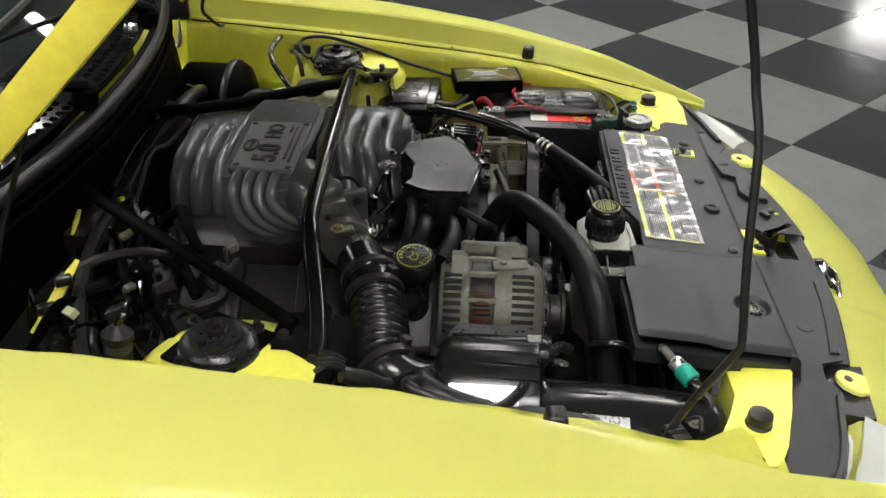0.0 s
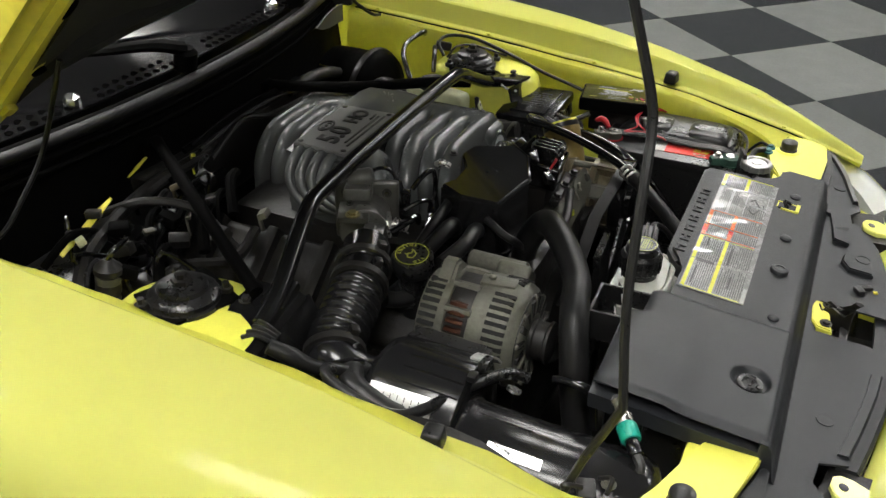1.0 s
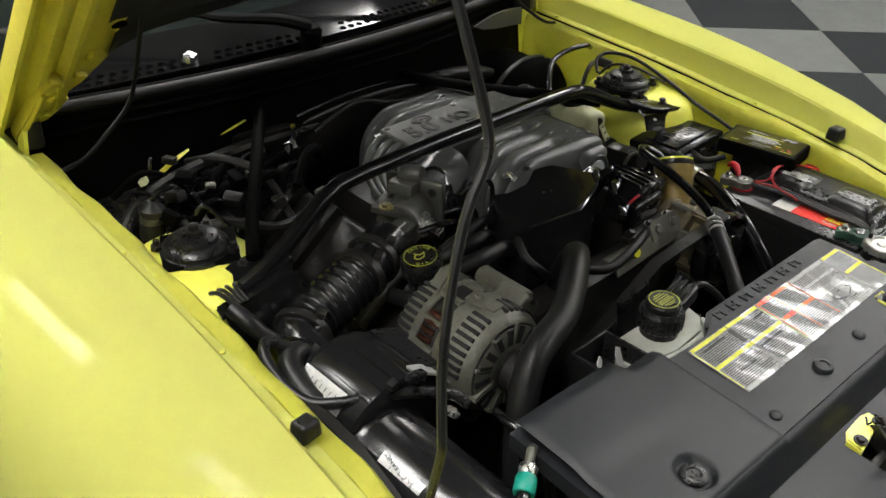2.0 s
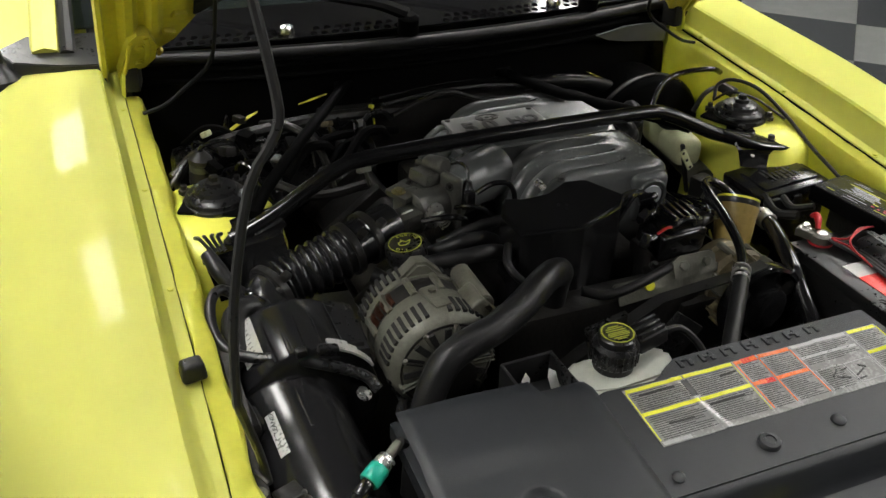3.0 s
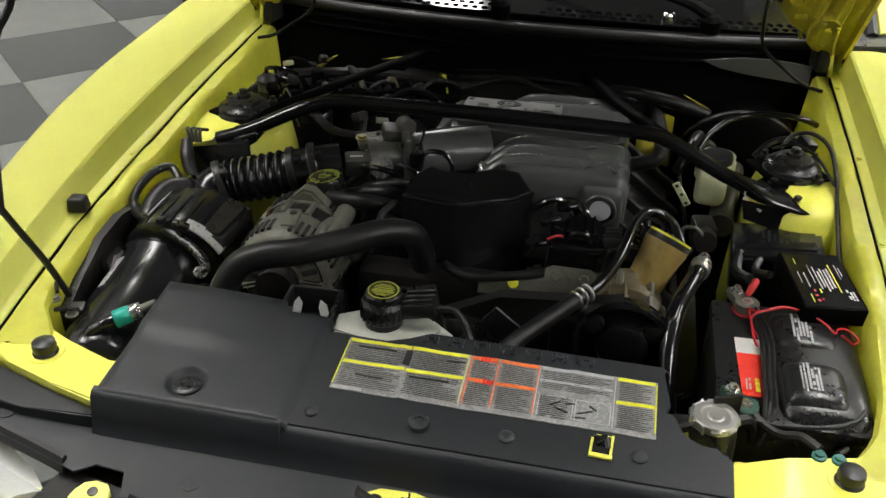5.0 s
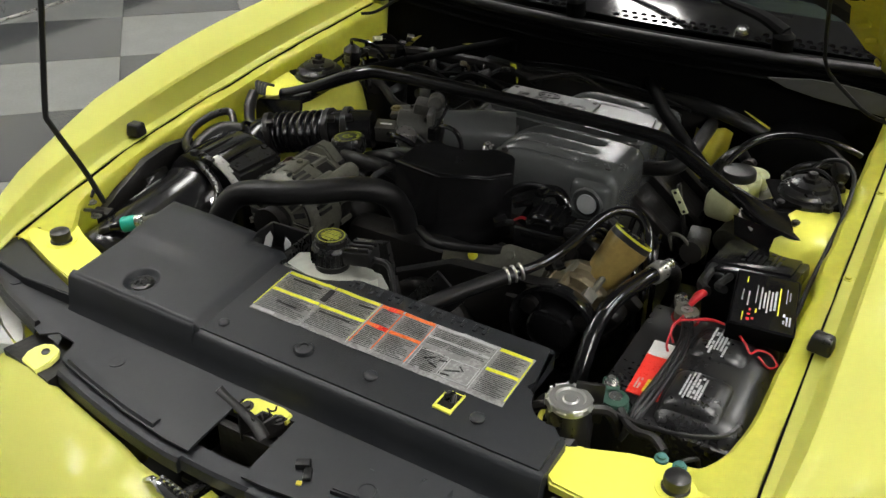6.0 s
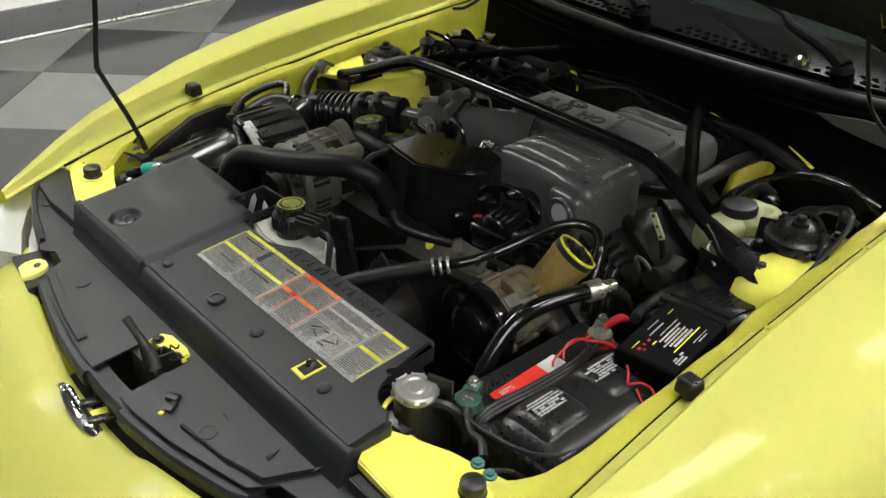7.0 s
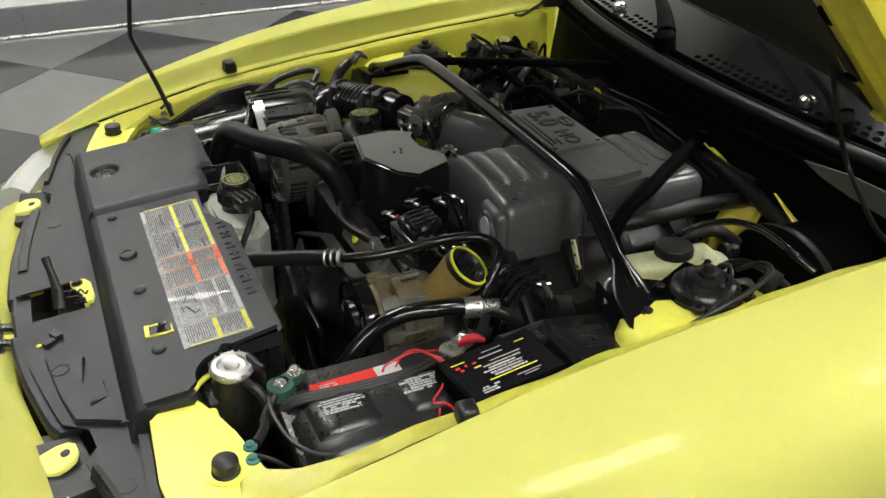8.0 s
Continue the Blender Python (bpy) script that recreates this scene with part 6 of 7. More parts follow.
def coolant_tank():
    t = thing("coolant_tank", (-0.09, 0.145, 0.66), "off-white coolant tank with a black cap and yellow disc", "coolant tank")
    b = B()
    slab(b, [(-0.158, 0.108), (-0.10, 0.095), (-0.03, 0.10), (0.0, 0.125), (0.01, 0.16), (-0.02, 0.185), (-0.12, 0.185), (-0.16, 0.16)], 0.64, 0.804, bev=0.014)
    part("tank", b, TANK, t, "", 50)
    b = B()
    tube(b, [(-0.150, 0.120, 0.797), (-0.10, 0.106, 0.800), (-0.03, 0.110, 0.800), (-0.008, 0.130, 0.798)], 0.004, 8, 4)
    part("moulded_seam", b, TANK, t)
    c = (-0.083, 0.150, 0.80)
    b = B()
    lathe(b, [(0.026, 0), (0.026, 0.012), (0.029, 0.016), (0.030, 0.038), (0.026, 0.044), (0.024, 0.044), (0.024, 0.052), (0.022, 0.054)], c, (0, 0, 1), 30)
    cap = part("cap", b, BLACK, t, "", 30)
    for k in range(24):
        b = B()
        a = 2 * math.pi * k / 24
        block(b, (c[0] + 0.0297 * math.cos(a), c[1] + 0.0297 * math.sin(a), c[2] + 0.027), (0.0024, 0.0026, 0.02), (0, 0, math.degrees(a)), 0.0007, 1)
        part("grip_rib", b, BLACK, cap)
    b = B()
    lathe(b, [(0.0215, 0.0538), (0.0215, 0.0552), (0.018, 0.0553)], c, (0, 0, 1), 28)
    part("disc", b, BLACK, t, "black disc with faded yellow print")
    b = B()
    lathe(b, [(0.0208, 0.0554), (0.0208, 0.0558), (0.0192, 0.0558), (0.0192, 0.0554)], c, (0, 0, 1), 28, False)
    for y, w in ((-0.0125, 0.014), (-0.0095, 0.021), (-0.0055, 0.029), (-0.0025, 0.030), (0.0005, 0.026), (0.0045, 0.028), (0.0085, 0.024), (0.012, 0.015)):
        block(b, (c[0], c[1] + y, c[2] + 0.0556), (w, 0.0015, 0.0006), bev=0)
    part("print", b, OLIVE, t)
    b = B()
    block(b, (-0.035, 0.156, 0.835), (0.045, 0.035, 0.022), (0, -8, 8), 0.004)
    for k in range(3):
        block(b, (-0.035, 0.145 + 0.011 * k, 0.848), (0.04, 0.005, 0.008), (0, -8, 8), 0.0015, 1)
    part("connector", b, BLACK, t, "black level sensor plug")
    b = B()
    tube(b, [(-0.012, 0.155, 0.834), (0.015, 0.152, 0.835), (0.035, 0.135, 0.815), (0.045, 0.12, 0.79)], 0.005, 8, 4)
    part("cable", b, HOSE, t)
    # black tray beside the tank, with a folded clear flap in it
    t2 = thing("hose_bracket", (-0.2, 0.125, 0.76), "black bracket with torn white tape beside the coolant tank", "bracket")
    b = B()
    for x in (-0.152, -0.222):
        block(b, (x, 0.148, 0.795), (0.005, 0.075, 0.046), (0, 0, 2), 0.0015)
    block(b, (-0.187, 0.186, 0.795), (0.074, 0.005, 0.046), (0, 0, 2), 0.0015)
    block(b, (-0.187, 0.110, 0.800), (0.074, 0.005, 0.036), (0, 0, 2), 0.0015)
    block(b, (-0.187, 0.148, 0.774), (0.07, 0.075, 0.006), (0, 0, 2), 0.002)
    part("bracket", b, BLACK, t2)
    for x, tilt in ((-0.208, 10), (-0.166, -14)):
        b = B()
        slab(b, [(-0.006, -0.020), (0.006, -0.022), (0.007, 0.018), (0.000, 0.026), (-0.005, 0.016)], -0.0006, 0.0006, pose(x, 0.150, 0.796, 78, tilt, 8), bev=0)
        part("tape", b, WHITE, t2, "torn white tape")


engine_block()
radiator()
intake()
throttle()
intake_duct()
air_cleaner()
alternator()
radiator_hose()
black_box()
oil_cap()
coolant_tank()


# ---------------------------------------------------------------- battery side
def words(b, m, x0, x1, y0, y1, rows, z, seed, skip=0.1):
    """Rows of short dashes for print too small to read; the rows run along y."""
    random.seed(seed)
    p = (x1 - x0) / rows
    for k in range(rows):
        x = x0 + p * (k + 0.2)
        y = y0 + (y1 - y0) * 0.2 * random.random()
        e = y1 - (y1 - y0) * 0.3 * random.random()
        h = p * random.choice((0.5, 0.6, 0.7))
        while y < e:
            l = random.uniform(0.003, 0.009)
            if random.random() > skip:
                slab(b, [(x, y), (x + h, y), (x + h, min(y + l, e)), (x, min(y + l, e))], z, z + 0.0003, m)
            y += l + random.uniform(0.0005, 0.0014)


def battery():
    t = thing("battery", (0.437, 0.2, 0.6), "black car battery with a red top label and white print", "battery")
    b = B()
    block(b, (0.448, 0.21, 0.69), (0.183, 0.252, 0.17), bev=0.006)
    part("case", b, BLACK, t)
    b = B()
    block(b, (0.448, 0.21, 0.778), (0.187, 0.256, 0.02), bev=0.005)
    part("lid", b, BLACK, t)

    def dome(x, y, w, d, h, z):
        """A pillow-shaped swelling with rounded ends."""
        bb = B()
        rings = []
        for v in np.linspace(-1, 1, 15):
            g = (1 - abs(v) ** 4.5) ** 0.5
            rings.append([(x + 0.5 * w * (0.72 + 0.28 * g) * math.copysign(abs(math.cos(a)) ** 0.6, math.cos(a)), y + 0.5 * d * v, z + max(0.0005, h * g) * max(0.0, math.sin(a)) ** 0.55) for a in np.linspace(0, math.pi, 15)])
        loft(bb, rings, caps=True, closed=True)
        return bb
    part("raised_ridge", dome(0.484, 0.204, 0.112, 0.240, 0.025, 0.784), BLACK, t, "", 60)
    for y, l in ((0.148, 0.094), (0.252, 0.080)):
        c = part("vent_cap", dome(0.473, y, 0.080, l, 0.0310, 0.785), BLACK, t, "rounded black vent cap with white print", 60)
        b = B()
        words(b, Matrix(), 0.452, 0.478, y - 0.030, y + 0.032, 6, 0.8163, int(y * 1000), 0.04)
        tagged(part("print", b, PALE, c), kind="stuff")
    b = B()
    block(b, (0.411, 0.172, 0.7888), (0.052, 0.088, 0.0012), (0, 0, 2), bev=0.0003, seg=1)
    lab = part("label", b, RED, t, "red label")
    b = B()
    block(b, (0.409, 0.233, 0.7888), (0.052, 0.034, 0.0012), (0, 0, 2), bev=0.0003, seg=1)
    part("label_end", b, WHITE, t, "white end of the label")
    b = B()
    block(b, (0.427, 0.188, 0.7897), (0.010, 0.040, 0.0005), (0, 0, 2), bev=0)
    part("print_bar", b, WHITE, lab)
    b = B()
    words(b, Matrix(), 0.391, 0.399, 0.135, 0.165, 2, 0.7894, 77)
    tagged(part("print", b, PALE, lab), kind="stuff")
    b = B()
    words(b, Matrix(), 0.402, 0.418, 0.132, 0.165, 2, 0.7894, 78)
    tagged(part("print", b, LEMON, lab), kind="stuff")
    # terminals
    for y, m, boot in ((0.320, ALLOY, WIRE), (0.093, GREEN, GREEN)):
        b = B()
        x = 0.402 if y > 0.2 else 0.385
        lathe(b, [(0.0095, 0), (0.0085, 0.02)], (x, y, 0.785), (0, 0, 1), 16)
        tm = part("terminal", b, STEEL, t)
        b = B()
        lathe(b, [(0.017, 0.004), (0.017, 0.017), (0.013, 0.019)], (x, y, 0.785), (0, 0, 1), 18)
        block(b, (x - 0.012, y + 0.018, 0.797), (0.02, 0.034, 0.014), (0, 0, 25), 0.003)
        bolt(tm, (x - 0.014, y + 0.022, 0.803), (0, 0, 1), 0.006, STEEL, 0.01)
        part("clamp", b, m, tm, "corroded cable clamp" if m is GREEN else "steel cable clamp")
        b = B()
        lathe(b, [(0.020, 0.0), (0.020, 0.003)], (x, y, 0.787), (0, 0, 1), 20)
        part("felt_washer", b, boot, tm)
    b = B()
    tube(b, [(0.402, 0.330, 0.806), (0.408, 0.340, 0.816), (0.412, 0.350, 0.818), (0.414, 0.360, 0.812)], [0.004, 0.006, 0.006, 0.004], 10, 4)
    part("cable_boot", b, WIRE, t, "red rubber cable boot")
    for k in range(3):
        b = B()
        tube(b, [(0.402 + 0.005 * k, 0.31, 0.80), (0.416 + 0.0062 * k, 0.25, 0.7975 + 0.001 * k), (0.414 + 0.0062 * k, 0.17, 0.7960), (0.410 + 0.006 * k, 0.10, 0.796), (0.405, 0.07, 0.76)], 0.0033, 7, 4)
        part("battery_cable", b, RUBBER, t)
    b = B()
    tube(b, [(0.385, 0.075, 0.795), (0.43, 0.072, 0.795), (0.49, 0.080, 0.80), (0.525, 0.11, 0.80), (0.527, 0.17, 0.80)], 0.003, 7, 5)
    part("thin_cable", b, RUBBER, t)
    b = B()
    block(b, (0.437, 0.20, 0.60), (0.21, 0.28, 0.02), bev=0.005)
    block(b, (0.50, 0.20, 0.50), (0.05, 0.2, 0.2), bev=0.005)
    part("tray", b, BLACK, t)


def red_wires():
    t = thing("red_wires", (0.44, 0.28, 0.8), "thin red wires looped over the battery", "wire")
    for pts in ([(0.402, 0.295, 0.806), (0.401, 0.262, 0.812), (0.404, 0.228, 0.806), (0.409, 0.219, 0.80)],
                [(0.410, 0.237, 0.803), (0.401, 0.250, 0.812), (0.404, 0.266, 0.818), (0.424, 0.279, 0.820), (0.448, 0.284, 0.824), (0.473, 0.279, 0.824), (0.494, 0.262, 0.822), (0.506, 0.248, 0.818), (0.513, 0.262, 0.816), (0.527, 0.268, 0.812), (0.540, 0.258, 0.806), (0.532, 0.246, 0.806), (0.516, 0.252, 0.814)],
                [(0.402, 0.300, 0.806), (0.412, 0.278, 0.816), (0.440, 0.288, 0.822), (0.466, 0.285, 0.822), (0.486, 0.272, 0.820)]):
        b = B()
        tube(b, pts, 0.0016, 7, 6)
        part("wire", b, WIRE, t)


def ground_straps():
    t = thing("ground_strap", (0.478, 0.037, 0.789), "two teal corroded ring terminals bolted to the yellow support", "ground strap")
    for x, y in ((0.466, 0.034), (0.488, 0.032)):
        b = B()
        lathe(b, [(0.0085, 0), (0.0085, 0.003), (0.0055, 0.004), (0.0055, 0.007), (0.003, 0.008)], (x, y, 0.789), (0, 0, 1), 12)
        part("ring_terminal", b, CORRODED, t, "teal corroded ring terminal")
    b = B()
    tube(b, [(0.466, 0.042, 0.794), (0.448, 0.056, 0.796), (0.425, 0.062, 0.79), (0.405, 0.075, 0.792), (0.388, 0.090, 0.80)], 0.006, 8, 5)
    part("strap", b, DARK, t)
    b = B()
    tube(b, [(0.488, 0.038, 0.794), (0.50, 0.055, 0.79), (0.50, 0.08, 0.76)], 0.003, 7, 4)
    part("strap", b, HOSE, t)


def relay_box():
    t = thing("relay_box", (0.487, 0.345, 0.8), "black box with a glossy printed label beside the battery", "control box")
    R_ = (0, 1, 9)
    b = B()
    block(b, (0.497, 0.343, 0.8265), (0.086, 0.142, 0.027), R_, 0.004)
    part("box", b, MATT, t)
    m = pose(0.497, 0.343, 0.822, *R_)

    def line(u, v0, v1, w):
        slab(b, [(u - w / 2, v0), (u + w / 2, v0), (u + w / 2, v1), (u - w / 2, v1)], 0.0183, 0.0186, m)
    b = B()
    line(0.018, -0.030, 0.040, 0.0018)
    line(-0.027, 0.038, 0.053, 0.0014)
    line(-0.026, -0.058, -0.038, 0.0014)
    line(-0.010, -0.034, -0.024, 0.0022)
    tagged(part("label_print", b, LEMON, t), kind="stuff")
    b = B()
    words(b, m, -0.008, 0.015, -0.030, 0.040, 5, 0.0183, 9, 0.05)
    line(-0.022, -0.020, 0.016, 0.0018)
    line(-0.030, -0.010, 0.018, 0.0012)
    line(-0.012, -0.010, 0.036, 0.0012)
    words(b, m, 0.024, 0.036, -0.050, -0.018, 3, 0.0183, 10, 0.2)
    line(0.027, 0.004, 0.040, 0.0011)
    line(0.031, 0.012, 0.034, 0.0014)
    tagged(part("print", b, PALE, t), kind="stuff")
    b = B()
    words(b, m, -0.022, -0.010, -0.056, -0.034, 2, 0.0183, 14, 0.2)
    line(-0.018, -0.032, -0.026, 0.003)
    tagged(part("print", b, WIRE, t), kind="stuff")
    b = B()
    slab(b, [(-0.040, -0.066), (0.040, -0.066), (0.040, 0.066), (-0.040, 0.066)], 0.0178, 0.0182, m)
    part("label", b, GLOSS, t, "black printed label")
    b = B()
    block(b, (0.50, 0.345, 0.79), (0.05, 0.09, 0.06), (0, 0, -12), 0.004)
    part("bracket", b, DARK, t)


def fuse_box():
    t = thing("fuse_box", (0.46, 0.5, 0.72), "black fuse box with a dusty flat lid behind the battery", "fuse box")
    b = B()
    block(b, (0.46, 0.502, 0.752), (0.13, 0.115, 0.08), (0, -6, -4), 0.006)
    part("body", b, BLACK, t)
    b = B()
    block(b, (0.459, 0.502, 0.797), (0.135, 0.12, 0.022), (-4, -8, -4), 0.006)
    lid = part("lid", b, SHEEN, t, "shiny black lid")
    b = B()
    block(b, (0.462, 0.50, 0.8085), (0.104, 0.078, 0.008), (-4, -8, -4), 0.003)
    part("lid_panel", b, SHEEN, lid)
    for dx in (-0.045, 0.0, 0.045):
        b = B()
        block(b, (0.459 + dx, 0.441, 0.788), (0.014, 0.008, 0.026), (-4, -8, -4), 0.002)
        part("lid_clip", b, BLACK, lid)
    b = B()
    words(b, pose(0.462, 0.50, 0.8127, -4, -8, -4), -0.03, 0.03, -0.026, 0.024, 7, 0.0003, 31, 0.15)
    tagged(part("moulded_print", b, RUBBER, lid), kind="stuff")
    b = B()
    tube(b, [(0.40, 0.46, 0.80), (0.395, 0.42, 0.79), (0.41, 0.385, 0.80)], 0.008, 8, 4)
    tube(b, [(0.43, 0.45, 0.80), (0.42, 0.41, 0.80), (0.435, 0.38, 0.815)], 0.006, 8, 4)
    part("harness", b, RUBBER, t)
    b = B()
    block(b, (0.49, 0.50, 0.70), (0.07, 0.09, 0.06), bev=0.004)
    part("bracket", b, DARK, t)


def compressor():
    t = thing("air_compressor", (0.235, 0.3, 0.66), "grimy belt-driven compressor with a large black pulley", "compressor")
    c = (0.235, 0.262, 0.755)
    b = B()
    lathe(b, [(0.066, 0.0), (0.068, 0.003), (0.068, 0.022), (0.062, 0.024), (0.060, 0.010), (0.040, 0.010), (0.036, 0.030), (0.030, 0.034), (0.012, 0.035)], c, (0, -1, 0), 36)
    part("pulley", b, GLOSS, t)
    for k in range(3):
        a = 2 * math.pi * k / 3 + 0.5
        b = B()
        lathe(b, [(0.014, 0.008), (0.013, 0.020), (0.006, 0.022)], (c[0] + 0.047 * math.cos(a), c[1], c[2] + 0.047 * math.sin(a)), (0, -1, 0), 14)
        part("clutch_rivet", b, DARK, t)
    b = B()
    lathe(b, [(0.056, 0.0), (0.058, 0.006), (0.046, 0.010), (0.044, 0.030), (0.056, 0.034), (0.058, 0.046), (0.050, 0.050), (0.048, 0.075), (0.054, 0.08), (0.052, 0.095), (0.035, 0.10)], (c[0], 0.265, c[2]), (0, 1, 0), 30)
    part("body", b, BEIGE, t, "stained pale compressor body", 40)
    for k in range(7):
        b = B()
        a = 2 * math.pi * k / 7 + 0.9
        p = (c[0] + 0.054 * math.cos(a), c[2] + 0.054 * math.sin(a))
        block(b, (p[0], 0.283, p[1]), (0.016, 0.026, 0.020), (0, -math.degrees(a), 0), 0.004, 2)
        lug = part("casing_lug", b, BEIGE if k % 2 else ALLOY, t, "pale cast casing lug")
        b = B()
        tube(b, [(p[0], 0.290, p[1]), (p[0], 0.345, p[1])], 0.0055, 8, 1)
        part("through_bolt", b, ALLOY, lug)
    b = B()
    block(b, (0.20, 0.33, 0.70), (0.14, 0.08, 0.10), bev=0.012)
    part("bracket", b, DARK, t)
    b = B()
    loft(b, [[(x, y, z), (x, y + 0.020, z), (x, y + 0.020, z + 0.003), (x, y, z + 0.003)] for x, y, z in ((-0.1, 0.245, 0.72), (0.06, 0.247, 0.80), (0.20, 0.243, 0.816), (0.23, 0.243, 0.8235))])
    part("drive_belt", b, RUBBER, t)


def canister():
    t = thing("fluid_reservoir", (0.25, 0.354, 0.76), "amber plastic fluid reservoir with a black cap and yellow ring", "reservoir")
    d = Vector((0.36, 0.44, 0.74)).normalized()
    at = Vector((0.249, 0.348, 0.765))
    b = B()
    lathe(b, [(0.022, -0.03), (0.025, 0.0), (0.027, 0.02), (0.032, 0.075), (0.034, 0.085), (0.034, 0.092)], at, d, 28)
    part("body", b, TAN, t, "", 40)
    b = B()
    lathe(b, [(0.032, 0.090), (0.034, 0.094), (0.033, 0.102), (0.025, 0.104), (0.022, 0.098), (0.010, 0.098), (0.009, 0.106), (0.004, 0.107)], at, d, 28)
    cap = part("cap", b, BLACK, t)
    for k in range(5):
        a = 2 * math.pi * k / 5
        u, v, _ = axes(d)
        p = at + d * 0.103 + 0.016 * (math.cos(a) * u + math.sin(a) * v)
        b = B()
        tube(b, [p - 0.006 * u, p + 0.004 * d, p + 0.006 * u], 0.0022, 6, 3)
        part("moulded_rib", b, BLACK, cap)
    b = B()
    lathe(b, [(0.0332, 0.1012), (0.0332, 0.1045), (0.0298, 0.1045), (0.0298, 0.1012)], at, d, 28, False)
    part("ring", b, LEMON, t, "yellow ring round the cap")


def lines():
    """Metal and rubber lines on the driver's side, and the bracket and coil they pass."""
    t = thing("suction_line", (0.2, 0.25, 0.78), "bent metal and rubber air conditioning line beside the engine", "hose")
    b = B()
    tube(b, [(0.075, 0.12, 0.795), (0.10, 0.15, 0.808), (0.145, 0.20, 0.824), (0.175, 0.235, 0.832)], 0.0115, 12, 5)
    part("sleeve", b, HOSE, t)
    b = B()
    tube(b, [(0.172, 0.232, 0.832), (0.195, 0.262, 0.838), (0.212, 0.30, 0.845), (0.225, 0.35, 0.855), (0.235, 0.40, 0.862), (0.25, 0.435, 0.862), (0.275, 0.45, 0.855), (0.298, 0.435, 0.84), (0.312, 0.41, 0.81), (0.318, 0.39, 0.76)], 0.0075, 10, 6)
    part("pipe", b, GLOSS, t)
    for k in range(3):
        b = B()
        p = Vector((0.166 + 0.007 * k, 0.226 + 0.008 * k, 0.830 + 0.0016 * k))
        lathe(b, [(0.0125, -0.002), (0.0135, 0), (0.0125, 0.002)], p, (0.65, 0.72, 0.15), 14)
        part("crimp", b, STEEL, t)
    t = thing("pressure_hose", (0.31, 0.3, 0.7), "glossy black hose with a steel crimp fitting", "hose")
    b = B()
    tube(b, [(0.336, 0.377, 0.811), (0.325, 0.342, 0.812), (0.306, 0.285, 0.802), (0.298, 0.24, 0.775), (0.302, 0.19, 0.72), (0.31, 0.15, 0.66)], 0.0125, 12, 6)
    part("hose", b, GLOSS, t)
    b = B()
    lathe(b, [(0.0145, 0), (0.0155, 0.003), (0.0145, 0.008), (0.0155, 0.013), (0.0145, 0.018), (0.0155, 0.024), (0.010, 0.028), (0.009, 0.05)], (0.334, 0.368, 0.811), (0.2, 1, -0.05), 16)
    part("crimp_fitting", b, STEEL, t, "steel crimp fitting")
    b = B()
    tube(b, [(0.338, 0.395, 0.808), (0.35, 0.43, 0.79), (0.345, 0.46, 0.74), (0.33, 0.48, 0.68)], 0.009, 10, 5)
    part("pipe", b, DARK, t)
    t = thing("accessory_bracket", (0.12, 0.3, 0.72), "grey pressed steel accessory bracket with two bolts", "bracket")
    b = B()
    slab(b, [(0.02, -0.02), (0.19, -0.01), (0.195, 0.012), (0.13, 0.014), (0.11, 0.022), (0.02, 0.008)], -0.002, 0.002, pose(0, 0.305, 0.79, 62, 0, 0))
    slab(b, [(0.115, 0.008), (0.188, 0.008), (0.188, 0.034), (0.18, 0.040), (0.125, 0.040), (0.115, 0.034)], 0.0022, 0.006, pose(0, 0.302, 0.785, 62, 0, 0))
    block(b, (0.11, 0.32, 0.74), (0.16, 0.03, 0.09), bev=0.005)
    part("plate", b, ALLOY, t)
    for x in (0.132, 0.172):
        bolt(t, (x, 0.311, 0.808), (0, -0.88, 0.47), 0.008, ALLOY, 0.008)
    b = B()
    lathe(b, [(0.008, 0), (0.008, 0.003), (0.004, 0.004)], (0.071, 0.3025, 0.793), (0, -0.88, 0.47), 14)
    part("paint_mark", b, LEMON, t, "pale yellow inspection dot")
    t = thing("ignition_coil", (0.16, 0.385, 0.78), "glossy black ignition coil with wires", "ignition coil")
    b = B()
    block(b, (0.155, 0.378, 0.822), (0.084, 0.062, 0.044), (8, 0, 5), 0.006, 3)
    part("core", b, GLOSS, t)
    b = B()   # ribbed upper housing, falling to the front
    slab(b, [(-0.026, -0.026), (0.030, -0.026), (0.032, 0.006), (0.022, 0.026), (-0.018, 0.026), (-0.028, 0.006)], 0.0, 0.020, pose(0.158, 0.378, 0.842, 6, 0, 5), bev=0.005)
    tube(b, [(0.142, 0.354, 0.848), (0.150, 0.350, 0.860), (0.166, 0.350, 0.860), (0.174, 0.354, 0.848)], 0.0055, 10, 4)
    up = part("housing", b, GLOSS, t, "", 40)
    for k in range(4):
        b = B()
        block(b, (0.141 + 0.012 * k, 0.378, 0.863), (0.004, 0.040, 0.005), (6, 0, 5), 0.0015)
        part("rib", b, GLOSS, up)
    b = B()
    block(b, (0.150, 0.342, 0.792), (0.13, 0.016, 0.010), (0, 0, 4), 0.003)
    block(b, (0.16, 0.39, 0.76), (0.1, 0.06, 0.08), bev=0.006)
    part("bracket", b, DARK, t)
    for dx in (-0.048, 0.0, 0.048):
        bolt(t, (0.150 + dx, 0.338, 0.797), (0, -0.3, 1), 0.006, DARK, 0.009)
